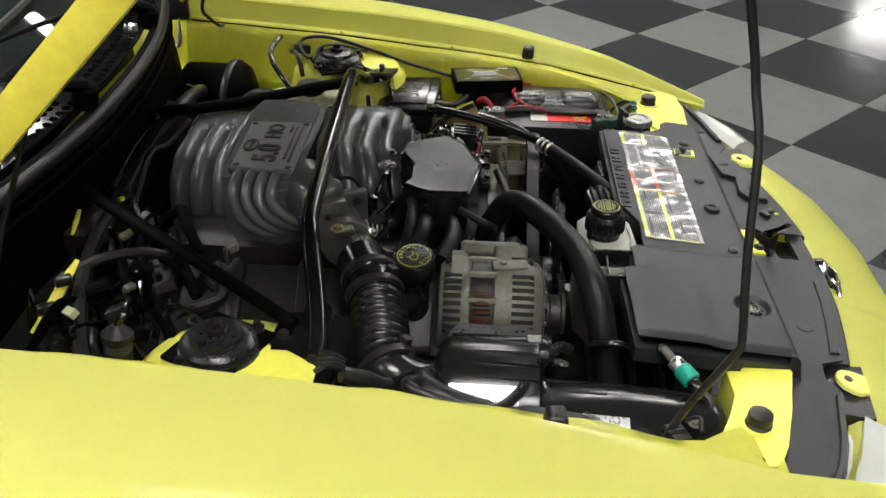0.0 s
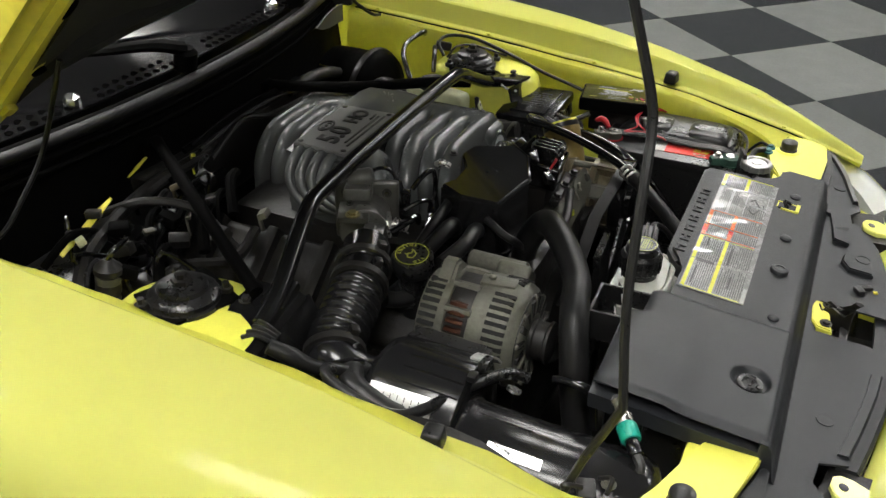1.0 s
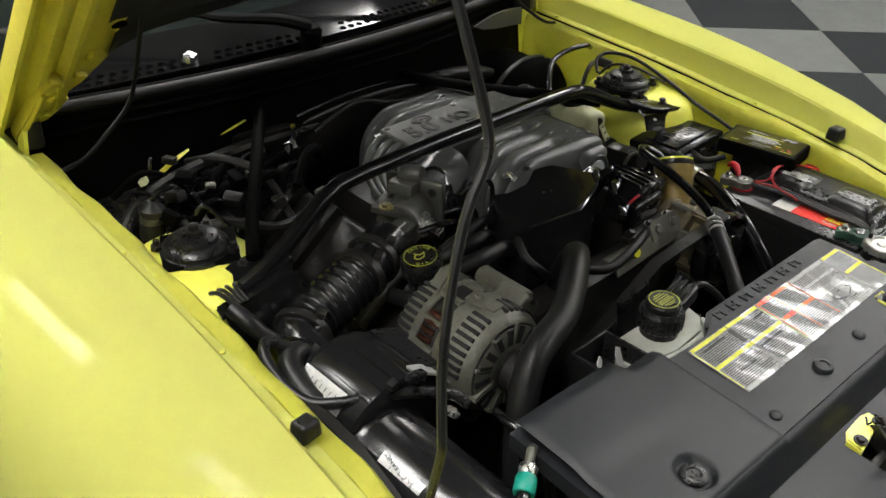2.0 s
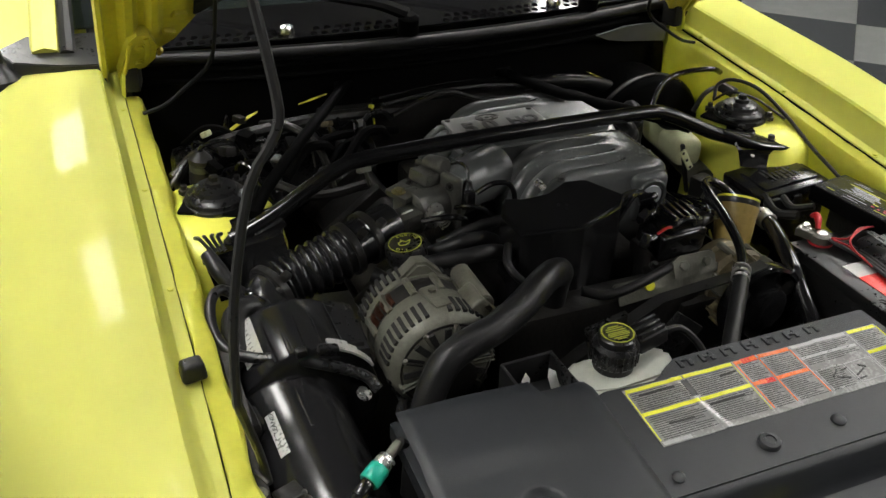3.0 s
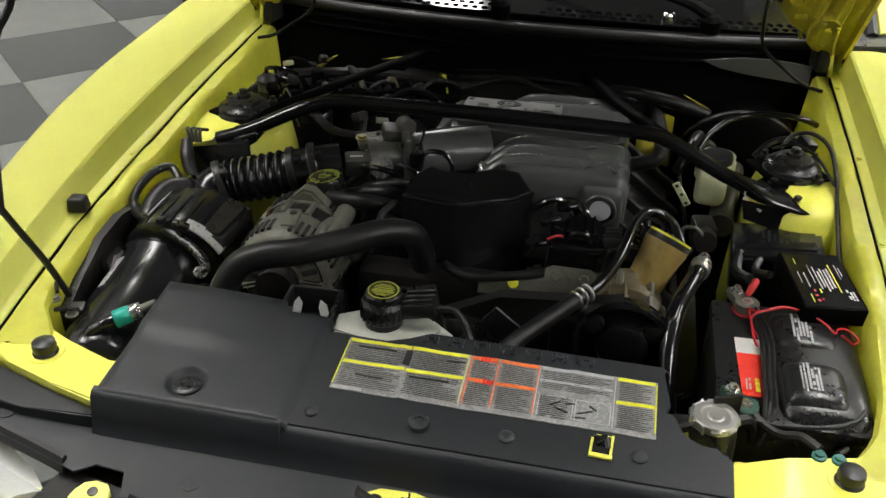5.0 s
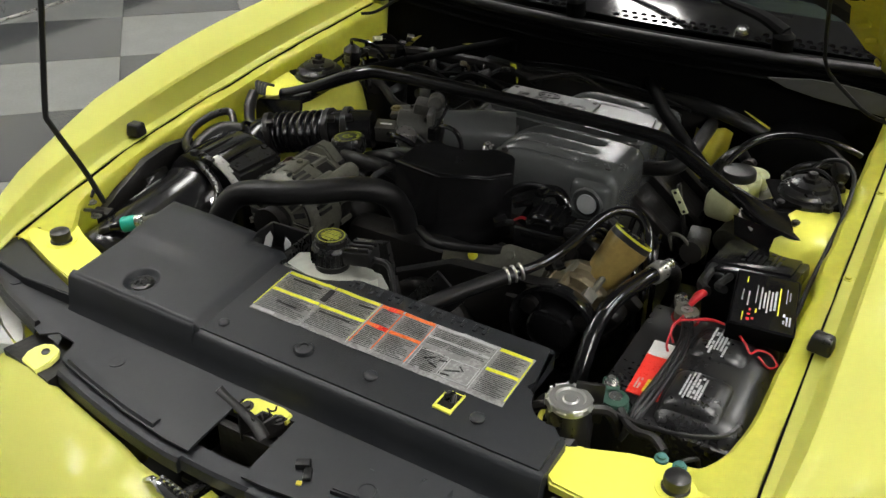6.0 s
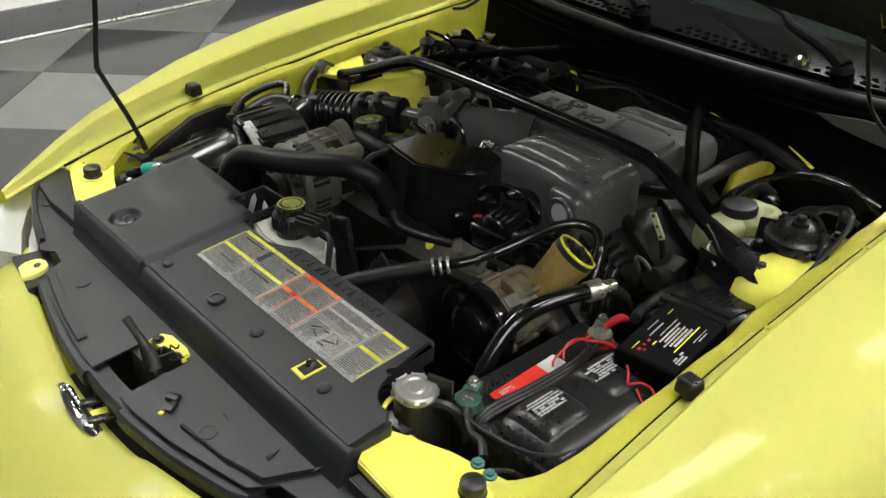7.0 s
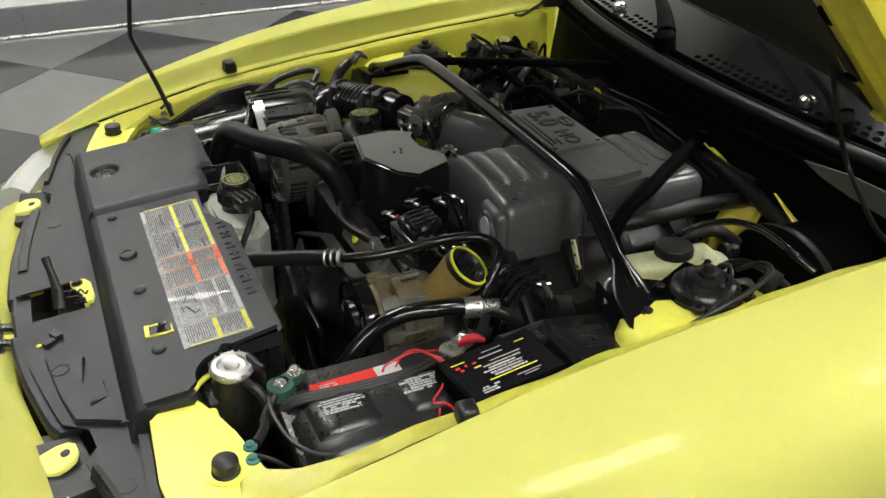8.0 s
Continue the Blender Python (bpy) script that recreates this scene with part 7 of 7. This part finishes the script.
    for k in range(4):
        y = 0.362 + 0.016 * k
        b = B()
        lathe(b, [(0.007, 0.0), (0.008, 0.003), (0.0075, 0.020), (0.0055, 0.026)], (0.192, y, 0.842 - 0.003 * k), (1, 0.25, 0.05), 12)
        tw = part("tower", b, RUBBER, t)
        b = B()
        tube(b, [(0.216, y + 0.006, 0.842 - 0.003 * k), (0.234, y + 0.012, 0.838), (0.250, y + 0.034, 0.822 - 0.004 * k), (0.262, y + 0.06, 0.79), (0.27, y + 0.08, 0.75)], 0.0042, 8, 5)
        part("coil_lead", b, GLOSS, tw)
    for k in range(5):   # leads looping behind the coil, from the box to the plenum
        b = B()
        tube(b, [(0.060 + 0.004 * k, 0.40 + 0.006 * k, 0.835 + 0.004 * k), (0.085 + 0.006 * k, 0.405 + 0.012 * k, 0.868 - 0.003 * k), (0.112 + 0.008 * k, 0.425 + 0.008 * k, 0.872 - 0.004 * k), (0.142 + 0.006 * k, 0.445, 0.850 - 0.004 * k), (0.150, 0.455, 0.80)], 0.0042, 8, 6)
        part("lead", b, GLOSS, t)
    for x, y, z, r in ((0.105, 0.385, 0.858, 25), (0.128, 0.418, 0.866, -20), (0.090, 0.352, 0.835, 40)):
        b = B()
        block(b, (x, y, z), (0.022, 0.015, 0.013), (12, -15, r), 0.003)
        lathe(b, [(0.006, 0), (0.006, 0.012), (0.004, 0.014)], (x + 0.008, y, z), (1, 0.4, 0.1), 10)
        part("connector", b, GLOSS, t)
    b = B()
    tube(b, [(0.112, 0.356, 0.842), (0.126, 0.352, 0.852), (0.140, 0.356, 0.848)], 0.0022, 6, 5)
    part("red_lead", b, WIRE, t, "thin dark red lead")
    b = B()
    tube(b, [(-0.035, 0.315, 0.80), (0.0, 0.30, 0.795), (0.05, 0.302, 0.80), (0.115, 0.318, 0.806)], 0.0075, 10, 5)
    solo("coolant_pipe", b, HOSE, "thin black coolant hose beside the thermostat neck", "hose")


def brakes():
    t = thing("brake_booster", (0.41, 0.84, 0.72), "black brake booster drum on the firewall", "brake booster")
    b = B()
    lathe(b, [(0.04, 0), (0.07, 0.012), (0.115, 0.03), (0.125, 0.045), (0.125, 0.06), (0.118, 0.07), (0.118, 0.15)], (0.425, 0.81, 0.742), (0, 1, 0), 36)
    part("drum", b, MATT, t, "", 40)
    b = B()
    lathe(b, [(0.1265, 0.046), (0.128, 0.049), (0.128, 0.057), (0.1265, 0.060)], (0.425, 0.81, 0.742), (0, 1, 0), 36, False)
    part("rim", b, DARK, t)
    b = B()
    lathe(b, [(0.010, 0), (0.010, 0.016), (0.014, 0.018), (0.012, 0.026)], (0.36, 0.815, 0.815), (0, -1, 0.1), 14)
    part("check_valve", b, BLACK, t)
    t = thing("master_cylinder", (0.385, 0.70, 0.76), "brake master cylinder under a milky reservoir with black cap", "master cylinder")
    b = B()
    tube(b, [(0.382, 0.60, 0.765), (0.395, 0.70, 0.77), (0.41, 0.81, 0.77)], 0.022, 14, 2)
    part("cylinder", b, ALLOY, t)
    b = B()
    block(b, (0.364, 0.688, 0.814), (0.052, 0.150, 0.052), (0, 0, -6), 0.019, 4)
    lathe(b, [(0.034, -0.03), (0.034, 0.000), (0.030, 0.005)], (0.368, 0.706, 0.835), (0, 0, 1), 24)
    lathe(b, [(0.024, -0.02), (0.024, 0.002), (0.020, 0.006)], (0.382, 0.752, 0.824), (0, 0, 1), 20)
    part("reservoir", b, CREAM, t, "milky plastic fluid reservoir", 50)
    b = B()
    lathe(b, [(0.0265, 0), (0.0285, 0.002), (0.0285, 0.012), (0.0265, 0.016), (0.018, 0.017)], (0.366, 0.692, 0.839), (-0.06, 0, 1), 28)
    part("cap", b, BLACK, t)
    b = B()
    block(b, (0.307, 0.562, 0.836), (0.012, 0.003, 0.045), (0, -33, 0), 0.001, 1)
    tg = part("tag", b, CREAM, t, "pale strip with three holes")
    for k in (-1, 0, 1):
        b = B()
        lathe(b, [(0.0028, 0), (0.0028, 0.0004)], (0.307 - 0.0095 * k, 0.5602, 0.836 + 0.0145 * k), (0, -1, 0), 10)
        part("hole", b, INSUL, tg)
    b = B()
    block(b, (0.312, 0.569, 0.815), (0.006, 0.008, 0.1), (0, -15, 0), 0.001, 1)
    part("tag_post", b, DARK, t)
    b = B()
    block(b, (0.35, 0.55, 0.775), (0.035, 0.05, 0.045), (0, 0, 10), 0.006)
    lathe(b, [(0.018, 0), (0.018, 0.03)], (0.352, 0.53, 0.78), (0, -1, 0.2), 16)
    part("valve", b, DARK, t, "grimy proportioning valve")
    b = B()
    tube(b, [(0.352, 0.51, 0.785), (0.335, 0.50, 0.81), (0.315, 0.505, 0.805), (0.318, 0.52, 0.77)], 0.003, 7, 5)
    part("brake_pipe", b, ALLOY, t)
    b = B()
    tube(b, [(0.36, 0.57, 0.76), (0.33, 0.56, 0.72), (0.31, 0.60, 0.70)], 0.003, 7, 4)
    part("brake_pipe", b, STEEL, t)


def hoses_right():
    specs = (("vacuum_hose", [(0.335, 0.722, 0.846), (0.352, 0.742, 0.868), (0.385, 0.768, 0.888), (0.426, 0.781, 0.897), (0.470, 0.778, 0.902), (0.505, 0.776, 0.900), (0.535, 0.79, 0.885)], 0.0055, GLOSS, "glossy black vacuum hose arching over the brake booster"),
             ("heater_hose", [(0.20, 0.655, 0.828), (0.262, 0.668, 0.842), (0.272, 0.735, 0.847), (0.268, 0.80, 0.846), (0.262, 0.87, 0.838), (0.25, 0.94, 0.82)], 0.013, RUBBER, "black heater hose with pale print by the manifold"),
             ("heater_hose", [(0.16, 0.905, 0.866), (0.235, 0.900, 0.866), (0.30, 0.900, 0.855), (0.36, 0.910, 0.832), (0.42, 0.92, 0.80)], 0.013, RUBBER, "black rubber heater hose along the firewall"),
             ("booster_hose", [(0.305, 0.715, 0.80), (0.325, 0.745, 0.838), (0.338, 0.79, 0.842), (0.345, 0.83, 0.815)], 0.010, RUBBER, "short black hose curling into the brake booster"),
             ("bonding_wire", [(0.43, 0.56, 0.846), (0.41, 0.565, 0.858), (0.405, 0.55, 0.848), (0.43, 0.535, 0.835)], 0.0022, STEEL, "bare steel wire hooked beside the brace"),
             ("tower_cable", [(0.470, 0.715, 0.868), (0.490, 0.735, 0.886), (0.520, 0.728, 0.894), (0.542, 0.68, 0.890), (0.546, 0.60, 0.868), (0.542, 0.52, 0.842), (0.538, 0.45, 0.825), (0.535, 0.36, 0.80)], 0.0036, RUBBER, "thin black cable along the yellow apron"),
             ("brake_line", [(0.30, 0.55, 0.70), (0.255, 0.50, 0.78), (0.252, 0.47, 0.80), (0.262, 0.45, 0.76), (0.28, 0.42, 0.68)], 0.006, GLOSS, "black pipe dropping beside the manifold"))
    for name, pts, r, m, lab in specs:
        b = B()
        tube(b, pts, r, 10, 6)
        solo(name, b, m, lab, "hose")
    for k in range(4):
        b = B()
        tube(b, [(0.245 + 0.016 * k, 0.53, 0.80 - 0.006 * k), (0.255 + 0.016 * k, 0.48, 0.79), (0.27 + 0.016 * k, 0.44, 0.74), (0.275 + 0.016 * k, 0.43, 0.66)], 0.0045, 8, 4)
        solo("plug_lead", b, GLOSS, "black spark plug lead below the manifold", "cable", "plug leads")


battery()
red_wires()
ground_straps()
relay_box()
fuse_box()
compressor()
canister()
lines()
brakes()
hoses_right()


# ---------------------------------------------------------------- passenger side
def teal_plug():
    t = thing("sensor_connector", (-0.43, 0.075, 0.77), "teal and black electrical connector on a brass fitting", "connector")
    a, e = Vector((-0.450, 0.060, 0.797)), Vector((-0.400, 0.094, 0.812))
    d = (e - a).normalized()
    for name, u0, u1, r, m in (("plug", 0.0, 0.022, 0.0085, GLOSS), ("collar", 0.02, 0.042, 0.0125, TEAL), ("fitting", 0.042, 0.056, 0.011, STEEL), ("stem", 0.056, 0.078, 0.006, ALLOY)):
        b = B()
        lathe(b, [(r * 0.9, u0), (r, u0 + 0.002), (r, u1 - 0.002), (r * 0.9, u1)], a, d, 18)
        part(name, b, m, t, "bright teal plastic collar" if m is TEAL else "")
    b = B()
    tube(b, [a, a + Vector((-0.012, -0.008, -0.008)), a + Vector((-0.02, 0.0, -0.04)), a + Vector((-0.01, 0.02, -0.09))], 0.006, 8, 4)
    part("cable", b, RUBBER, t)
    b = B()
    tube(b, [a + d * 0.078, (-0.375, 0.105, 0.80), (-0.36, 0.10, 0.77), (-0.36, 0.08, 0.70)], 0.007, 8, 4)
    part("pipe", b, DARK, t)


def left_hoses():
    specs = (("breather_hose", [(-0.372, 0.220, 0.795), (-0.382, 0.234, 0.806), (-0.408, 0.249, 0.816), (-0.44, 0.262, 0.824), (-0.469, 0.275, 0.829), (-0.505, 0.294, 0.826), (-0.534, 0.320, 0.826), (-0.545, 0.355, 0.836), (-0.540, 0.398, 0.846), (-0.523, 0.424, 0.848), (-0.503, 0.414, 0.838), (-0.49, 0.395, 0.825)], 0.0072, BLACK, "satin black breather hose looping over the air cleaner"),
             ("thin_hose", [(-0.352, 0.19, 0.79), (-0.362, 0.165, 0.80), (-0.36, 0.14, 0.79), (-0.365, 0.13, 0.74)], 0.006, GLOSS, "thin black hose behind the radiator cover"),
             ("bypass_hose", [(-0.24, 0.40, 0.84), (-0.19, 0.385, 0.85), (-0.14, 0.39, 0.845), (-0.10, 0.40, 0.82)], 0.012, HOSE, "short black bypass hose behind the alternator"),
             ("coolant_hose", [(-0.225, 0.45, 0.82), (-0.17, 0.43, 0.845), (-0.13, 0.43, 0.84), (-0.09, 0.44, 0.80)], 0.012, HOSE, "short black coolant hose in front of the throttle"),
             ("box_hose", [(-0.125, 0.378, 0.86), (-0.14, 0.345, 0.85), (-0.125, 0.325, 0.83), (-0.08, 0.335, 0.79)], 0.006, HOSE, "thin black hose by the black box"))
    for name, pts, r, m, lab in specs:
        b = B()
        tube(b, pts, r, 10, 6)
        solo(name, b, m, lab, "hose")
    # sensor bundle at the tower
    t = thing("wiring_loom", (-0.49, 0.45, 0.8), "taped black wiring bundle with connectors at the yellow apron", "wiring")
    b = B()
    tube(b, [(-0.525, 0.50, 0.86), (-0.515, 0.475, 0.845), (-0.50, 0.455, 0.825), (-0.475, 0.44, 0.815), (-0.44, 0.425, 0.83)], [0.010, 0.012, 0.010, 0.007, 0.005], 10, 4)
    part("taped_loom", b, RUBBER, t)
    for k in range(4):
        b = B()
        tube(b, [(-0.518 + 0.006 * k, 0.50, 0.86), (-0.53 + 0.008 * k, 0.515, 0.875), (-0.535 + 0.012 * k, 0.53, 0.87)], 0.003, 6, 3)
        part("cut_end", b, RUBBER, t)
    b = B()
    tube(b, [(-0.49, 0.45, 0.82), (-0.485, 0.42, 0.835), (-0.47, 0.40, 0.83)], 0.004, 8, 4)
    part("lead", b, GLOSS, t)
    b = B()
    block(b, (-0.528, 0.235, 0.76), (0.02, 0.06, 0.08), (0, -8, 6), 0.008)
    loft(b, [[(-0.556, y, 0.70), (-0.540, y, 0.70), (-0.532, y, z), (-0.546, y, z)] for y, z in ((0.11, 0.772), (0.16, 0.80), (0.22, 0.826), (0.28, 0.834), (0.335, 0.825))])
    solo("air_guide", b, DARK, "black plastic air guide beside the yellow apron", "air guide")
    b = B()
    tube(b, [(-0.50, 0.30, 0.79), (-0.52, 0.34, 0.81), (-0.512, 0.39, 0.825), (-0.48, 0.41, 0.82), (-0.46, 0.39, 0.80)], 0.016, 10, 5)
    solo("corrugated_loom", b, RUBBER, "black corrugated loom curled by the apron", "wiring")


def rear_clutter():
    """Harness, connectors and pipes along the firewall."""
    random.seed(21)
    t = thing("engine_harness", (-0.3, 0.82, 0.8), "tangled black engine harness with pale connectors along the firewall", "wiring")
    runs = ([(-0.53, 0.80, 0.83), (-0.47, 0.83, 0.86), (-0.38, 0.86, 0.865), (-0.25, 0.89, 0.86), (-0.1, 0.90, 0.85)],
            [(-0.53, 0.76, 0.80), (-0.44, 0.80, 0.85), (-0.34, 0.80, 0.84), (-0.24, 0.83, 0.85), (-0.12, 0.86, 0.83)],
            [(-0.50, 0.72, 0.82), (-0.40, 0.74, 0.83), (-0.32, 0.70, 0.81), (-0.22, 0.73, 0.80)],
            [(-0.50, 0.88, 0.85), (-0.46, 0.86, 0.885), (-0.42, 0.85, 0.87), (-0.40, 0.80, 0.84)],
            [(-0.36, 0.90, 0.86), (-0.33, 0.84, 0.88), (-0.29, 0.78, 0.86), (-0.28, 0.72, 0.80)],
            [(-0.15, 0.91, 0.87), (0.0, 0.90, 0.885), (0.12, 0.905, 0.88), (0.25, 0.90, 0.86)],
            [(-0.12, 0.88, 0.85), (-0.02, 0.885, 0.88), (0.06, 0.88, 0.86), (0.2, 0.89, 0.84)])
    for k, pts in enumerate(runs):
        b = B()
        tube(b, pts, (0.011, 0.008, 0.009, 0.006, 0.007, 0.006, 0.005)[k], 8, 5)
        part("loom", b, MATT if k % 2 else DARK, t)
    for x, y, z, m in ((-0.44, 0.79, 0.87, DARK), (-0.40, 0.83, 0.872, MATT), (-0.33, 0.80, 0.86, MATT), (-0.29, 0.74, 0.83, DARK), (-0.36, 0.76, 0.85, DARK), (-0.24, 0.79, 0.85, DARK), (-0.47, 0.76, 0.86, MATT), (-0.20, 0.83, 0.86, DARK), (-0.42, 0.72, 0.835, DARK)):
        b = B()
        block(b, (x, y, z), (0.020, 0.030, 0.017), (random.uniform(-25, 25), random.uniform(-25, 25), random.uniform(-60, 60)), 0.004)
        part("connector", b, m, t)
    for k in range(14):
        b = B()
        x, y, z = random.uniform(-0.5, -0.2), random.uniform(0.72, 0.9), random.uniform(0.82, 0.87)
        tube(b, [(x, y, z - 0.05), (x + random.uniform(-0.04, 0.04), y + random.uniform(-0.03, 0.03), z + 0.015), (x + random.uniform(-0.09, 0.09), y + random.uniform(-0.05, 0.05), z - 0.04)], 0.0035, 7, 5)
        part("wire", b, GLOSS, t)
    for x, y, z, m, w in ((-0.280, 0.840, 0.836, WHITE, 0.010), (-0.300, 0.790, 0.852, ALLOY, 0.008), (-0.465, 0.838, 0.884, CREAM, 0.012), (-0.235, 0.70, 0.845, ALLOY, 0.014), (-0.375, 0.80, 0.862, ALLOY, 0.010), (-0.16, 0.885, 0.872, LEMON, 0.008), (-0.255, 0.845, 0.868, BEIGE, 0.012)):
        b = B()
        block(b, (x, y, z), (w * 1.6, w, w * 0.8), (random.uniform(-25, 25), random.uniform(-25, 25), random.uniform(-60, 60)), 0.002)
        tube(b, [(x, y, z), (x + 0.5 * w, y + w, z - 0.01), (x + w, y + w, z - 0.04)], w * 0.25, 6, 3)
        part("clip", b, m, t, "small pale wiring clip")
    for k in range(10):
        b = B()
        x, y, z = -0.5 + 0.036 * k, 0.80 + 0.06 * math.sin(k * 2.3), 0.862 + 0.012 * math.sin(k * 1.7)
        tube(b, [(x - 0.04, y - 0.03, z - 0.03), (x, y, z), (x + 0.035, y + 0.015, z - 0.003), (x + 0.06, y + 0.05, z - 0.035)], 0.0045 + 0.002 * (k % 3), 8, 5)
        part("branch", b, MATT if k % 3 else BLACK, t)
    vl = thing("vacuum_valve", (-0.49, 0.778, 0.82), "small grey vacuum valve standing by the strut tower", "valve")
    b = B()
    lathe(b, [(0.012, -0.03), (0.017, -0.012), (0.0175, 0.006), (0.015, 0.010), (0.015, 0.022), (0.019, 0.026), (0.019, 0.034), (0.012, 0.040), (0.006, 0.046)], (-0.49, 0.778, 0.840), (0.1, -0.1, 1), 20)
    part("body", b, DARK, vl)
    b = B()
    lathe(b, [(0.0165, 0.011), (0.0172, 0.013), (0.0172, 0.020), (0.0165, 0.022)], (-0.49, 0.778, 0.840), (0.1, -0.1, 1), 20, False)
    part("band", b, CASTING, vl, "greyed metal band")
    b = B()
    tube(b, [(-0.486, 0.774, 0.884), (-0.48, 0.765, 0.898), (-0.455, 0.768, 0.900), (-0.435, 0.79, 0.885), (-0.42, 0.81, 0.855)], 0.004, 8, 5)
    part("hose", b, GLOSS, vl)
    # yellow flanges that show at the firewall
    for pts, rad in (([(-0.452, 0.898, 0.838), (-0.42, 0.884, 0.862), (-0.395, 0.872, 0.884), (-0.372, 0.863, 0.900)], [0.008, 0.009, 0.009, 0.004]), ([(-0.29, 0.905, 0.886), (-0.262, 0.910, 0.890), (-0.235, 0.915, 0.894)], [0.002, 0.004, 0.003]),
                     ([(0.127, 0.927, 0.874), (0.170, 0.937, 0.864), (0.195, 0.942, 0.857), (0.221, 0.948, 0.851)], [0.009, 0.008, 0.006, 0.007]), ([(0.310, 0.922, 0.866), (0.35, 0.924, 0.846), (0.385, 0.930, 0.825), (0.415, 0.937, 0.805)], [0.002, 0.005, 0.008, 0.006])):
        b = B()
        tube(b, pts, rad, 6, 4, flat=0.3)
        part("firewall_flange", b, YELLOW_SHADE, car, "strip of yellow body showing at the firewall")
    b = B()   # painted corner of the floor behind the cylinder
    grid_sheet(b, lambda u, v: Vector((0.232 + 0.066 * u, 0.905 + 0.02 * u - 0.012 * math.sin(u * 7) - 0.05 * (1 - v), 0.735 + 0.085 * v)), np.linspace(0, 1, 14), np.linspace(0, 1, 8), 0.002)
    part("firewall_flange", b, YELLOW_SHADE, car, "patch of yellow body behind the master cylinder", 50)
    for x, y, z in ((-0.402, 0.872, 0.887), (-0.432, 0.886, 0.864)):   # clips over the flange
        b = B()
        block(b, (x, y, z), (0.016, 0.022, 0.012), (0, 10, 30), 0.003)
        part("harness_clip", b, BLACK, t)
    t = thing("fuel_rail", (0, 0.87, 0.84), "thin black fuel pipes behind the manifold", "fuel pipe")
    for k, (dy, dz) in enumerate(((0.0, 0.0), (0.018, 0.006))):
        b = B()
        tube(b, [(-0.14, 0.885 + dy, 0.872 + dz), (-0.02, 0.892 + dy, 0.88 + dz), (0.10, 0.89 + dy, 0.878 + dz), (0.22, 0.88 + dy, 0.86 + dz)], 0.0035, 7, 4)
        part("pipe", b, GLOSS if k else BLACK, t)
    b = B()
    block(b, (0, 0.93, 0.80), (0.5, 0.05, 0.12), bev=0.01)
    part("backing", b, DARK, t)
    # vacuum tank and heater box in the passenger corner
    b = B()
    block(b, (-0.34, 0.90, 0.72), (0.36, 0.11, 0.20), bev=0.02)
    solo("heater_box", b, BLACK, "black heater box on the firewall", "heater box")
    b = B()
    lathe(b, [(0.05, 0), (0.055, 0.01), (0.055, 0.09), (0.04, 0.10)], (-0.42, 0.78, 0.73), (0.1, -0.1, 1), 20)
    solo("vacuum_tank", b, BLACK, "round black vacuum tank near the strut tower", "tank")


def antenna():
    t = thing("antenna", (-0.765, 1.06, 0.92), "black mast antenna on the yellow fender", "antenna")
    b = B()
    lathe(b, [(0.030, -0.02), (0.030, 0.002), (0.022, 0.012), (0.012, 0.022), (0.009, 0.03)], (-0.762, 1.06, 0.935), (-0.1, 0.05, 1), 20)
    part("base", b, RUBBER, t)
    b = B()
    tube(b, [(-0.763, 1.06, 0.955), (-0.775, 1.067, 1.08), (-0.79, 1.075, 1.25)], [0.0075, 0.005, 0.003], 8, 3)
    part("mast", b, BLACK, t)


teal_plug()
left_hoses()
rear_clutter()
antenna()

# ---------------------------------------------------------------- floor tiles
TILE = 0.61
T0 = Vector((3.7664, 0.0007, 0))
TA, TB = Vector((-0.69476, -0.71924, 0)), Vector((0.71924, -0.69476, 0))


def tile_mesh(m):
    b = B()
    h, k = TILE / 2 - 0.0012, 1.013 * TILE / 2 - 0.0012
    slab(b, [(-h, -k), (h, -k), (h, k), (-h, k)], -0.006, 0.0, bev=0.0012)
    me = bpy.data.meshes.new("tile")
    bmesh.ops.recalc_face_normals(b, faces=b.faces[:])
    b.to_mesh(me)
    b.free()
    me.materials.append(m)
    return me


def tiles():
    base = bpy.data.objects["floor"]
    light, dark = tile_mesh(TILE_L), tile_mesh(TILE_D)
    turn = math.atan2(TA.y, TA.x)
    cells = []
    for i in range(-32, 24):
        for j in range(-18, 36):
            c = T0 + TILE * TA * (i + 0.5) + 1.013 * TILE * TB * (j + 0.5)
            if ROOM[0] - 0.2 < c.x < ROOM[1] + 0.2 and ROOM[2] - 0.2 < c.y < ROOM[3] + 0.2:
                cells.append(((c - Vector((0.3, 0.6, 0))).length, c, (i + j) % 2))
    cells.sort(key=lambda q: q[0])
    for d, c, odd in cells[:300]:
        o = new("tile", light if odd else dark)
        o.matrix_basis = Matrix.Translation(c) @ Matrix.Rotation(turn, 4, "Z")
        o.parent = base
    for odd, m in ((0, TILE_D), (1, TILE_L)):
        b = B()
        h, k = TILE / 2 - 0.0012, 1.013 * TILE / 2 - 0.0012
        for d, c, o in cells[300:]:
            if o == odd:
                slab(b, [(-h, -k), (h, -k), (h, k), (-h, k)], -0.006, 0.0, Matrix.Translation(c) @ Matrix.Rotation(turn, 4, "Z"))
        tagged(under(finish("far_tiles", b, m), base), kind="stuff")


tiles()
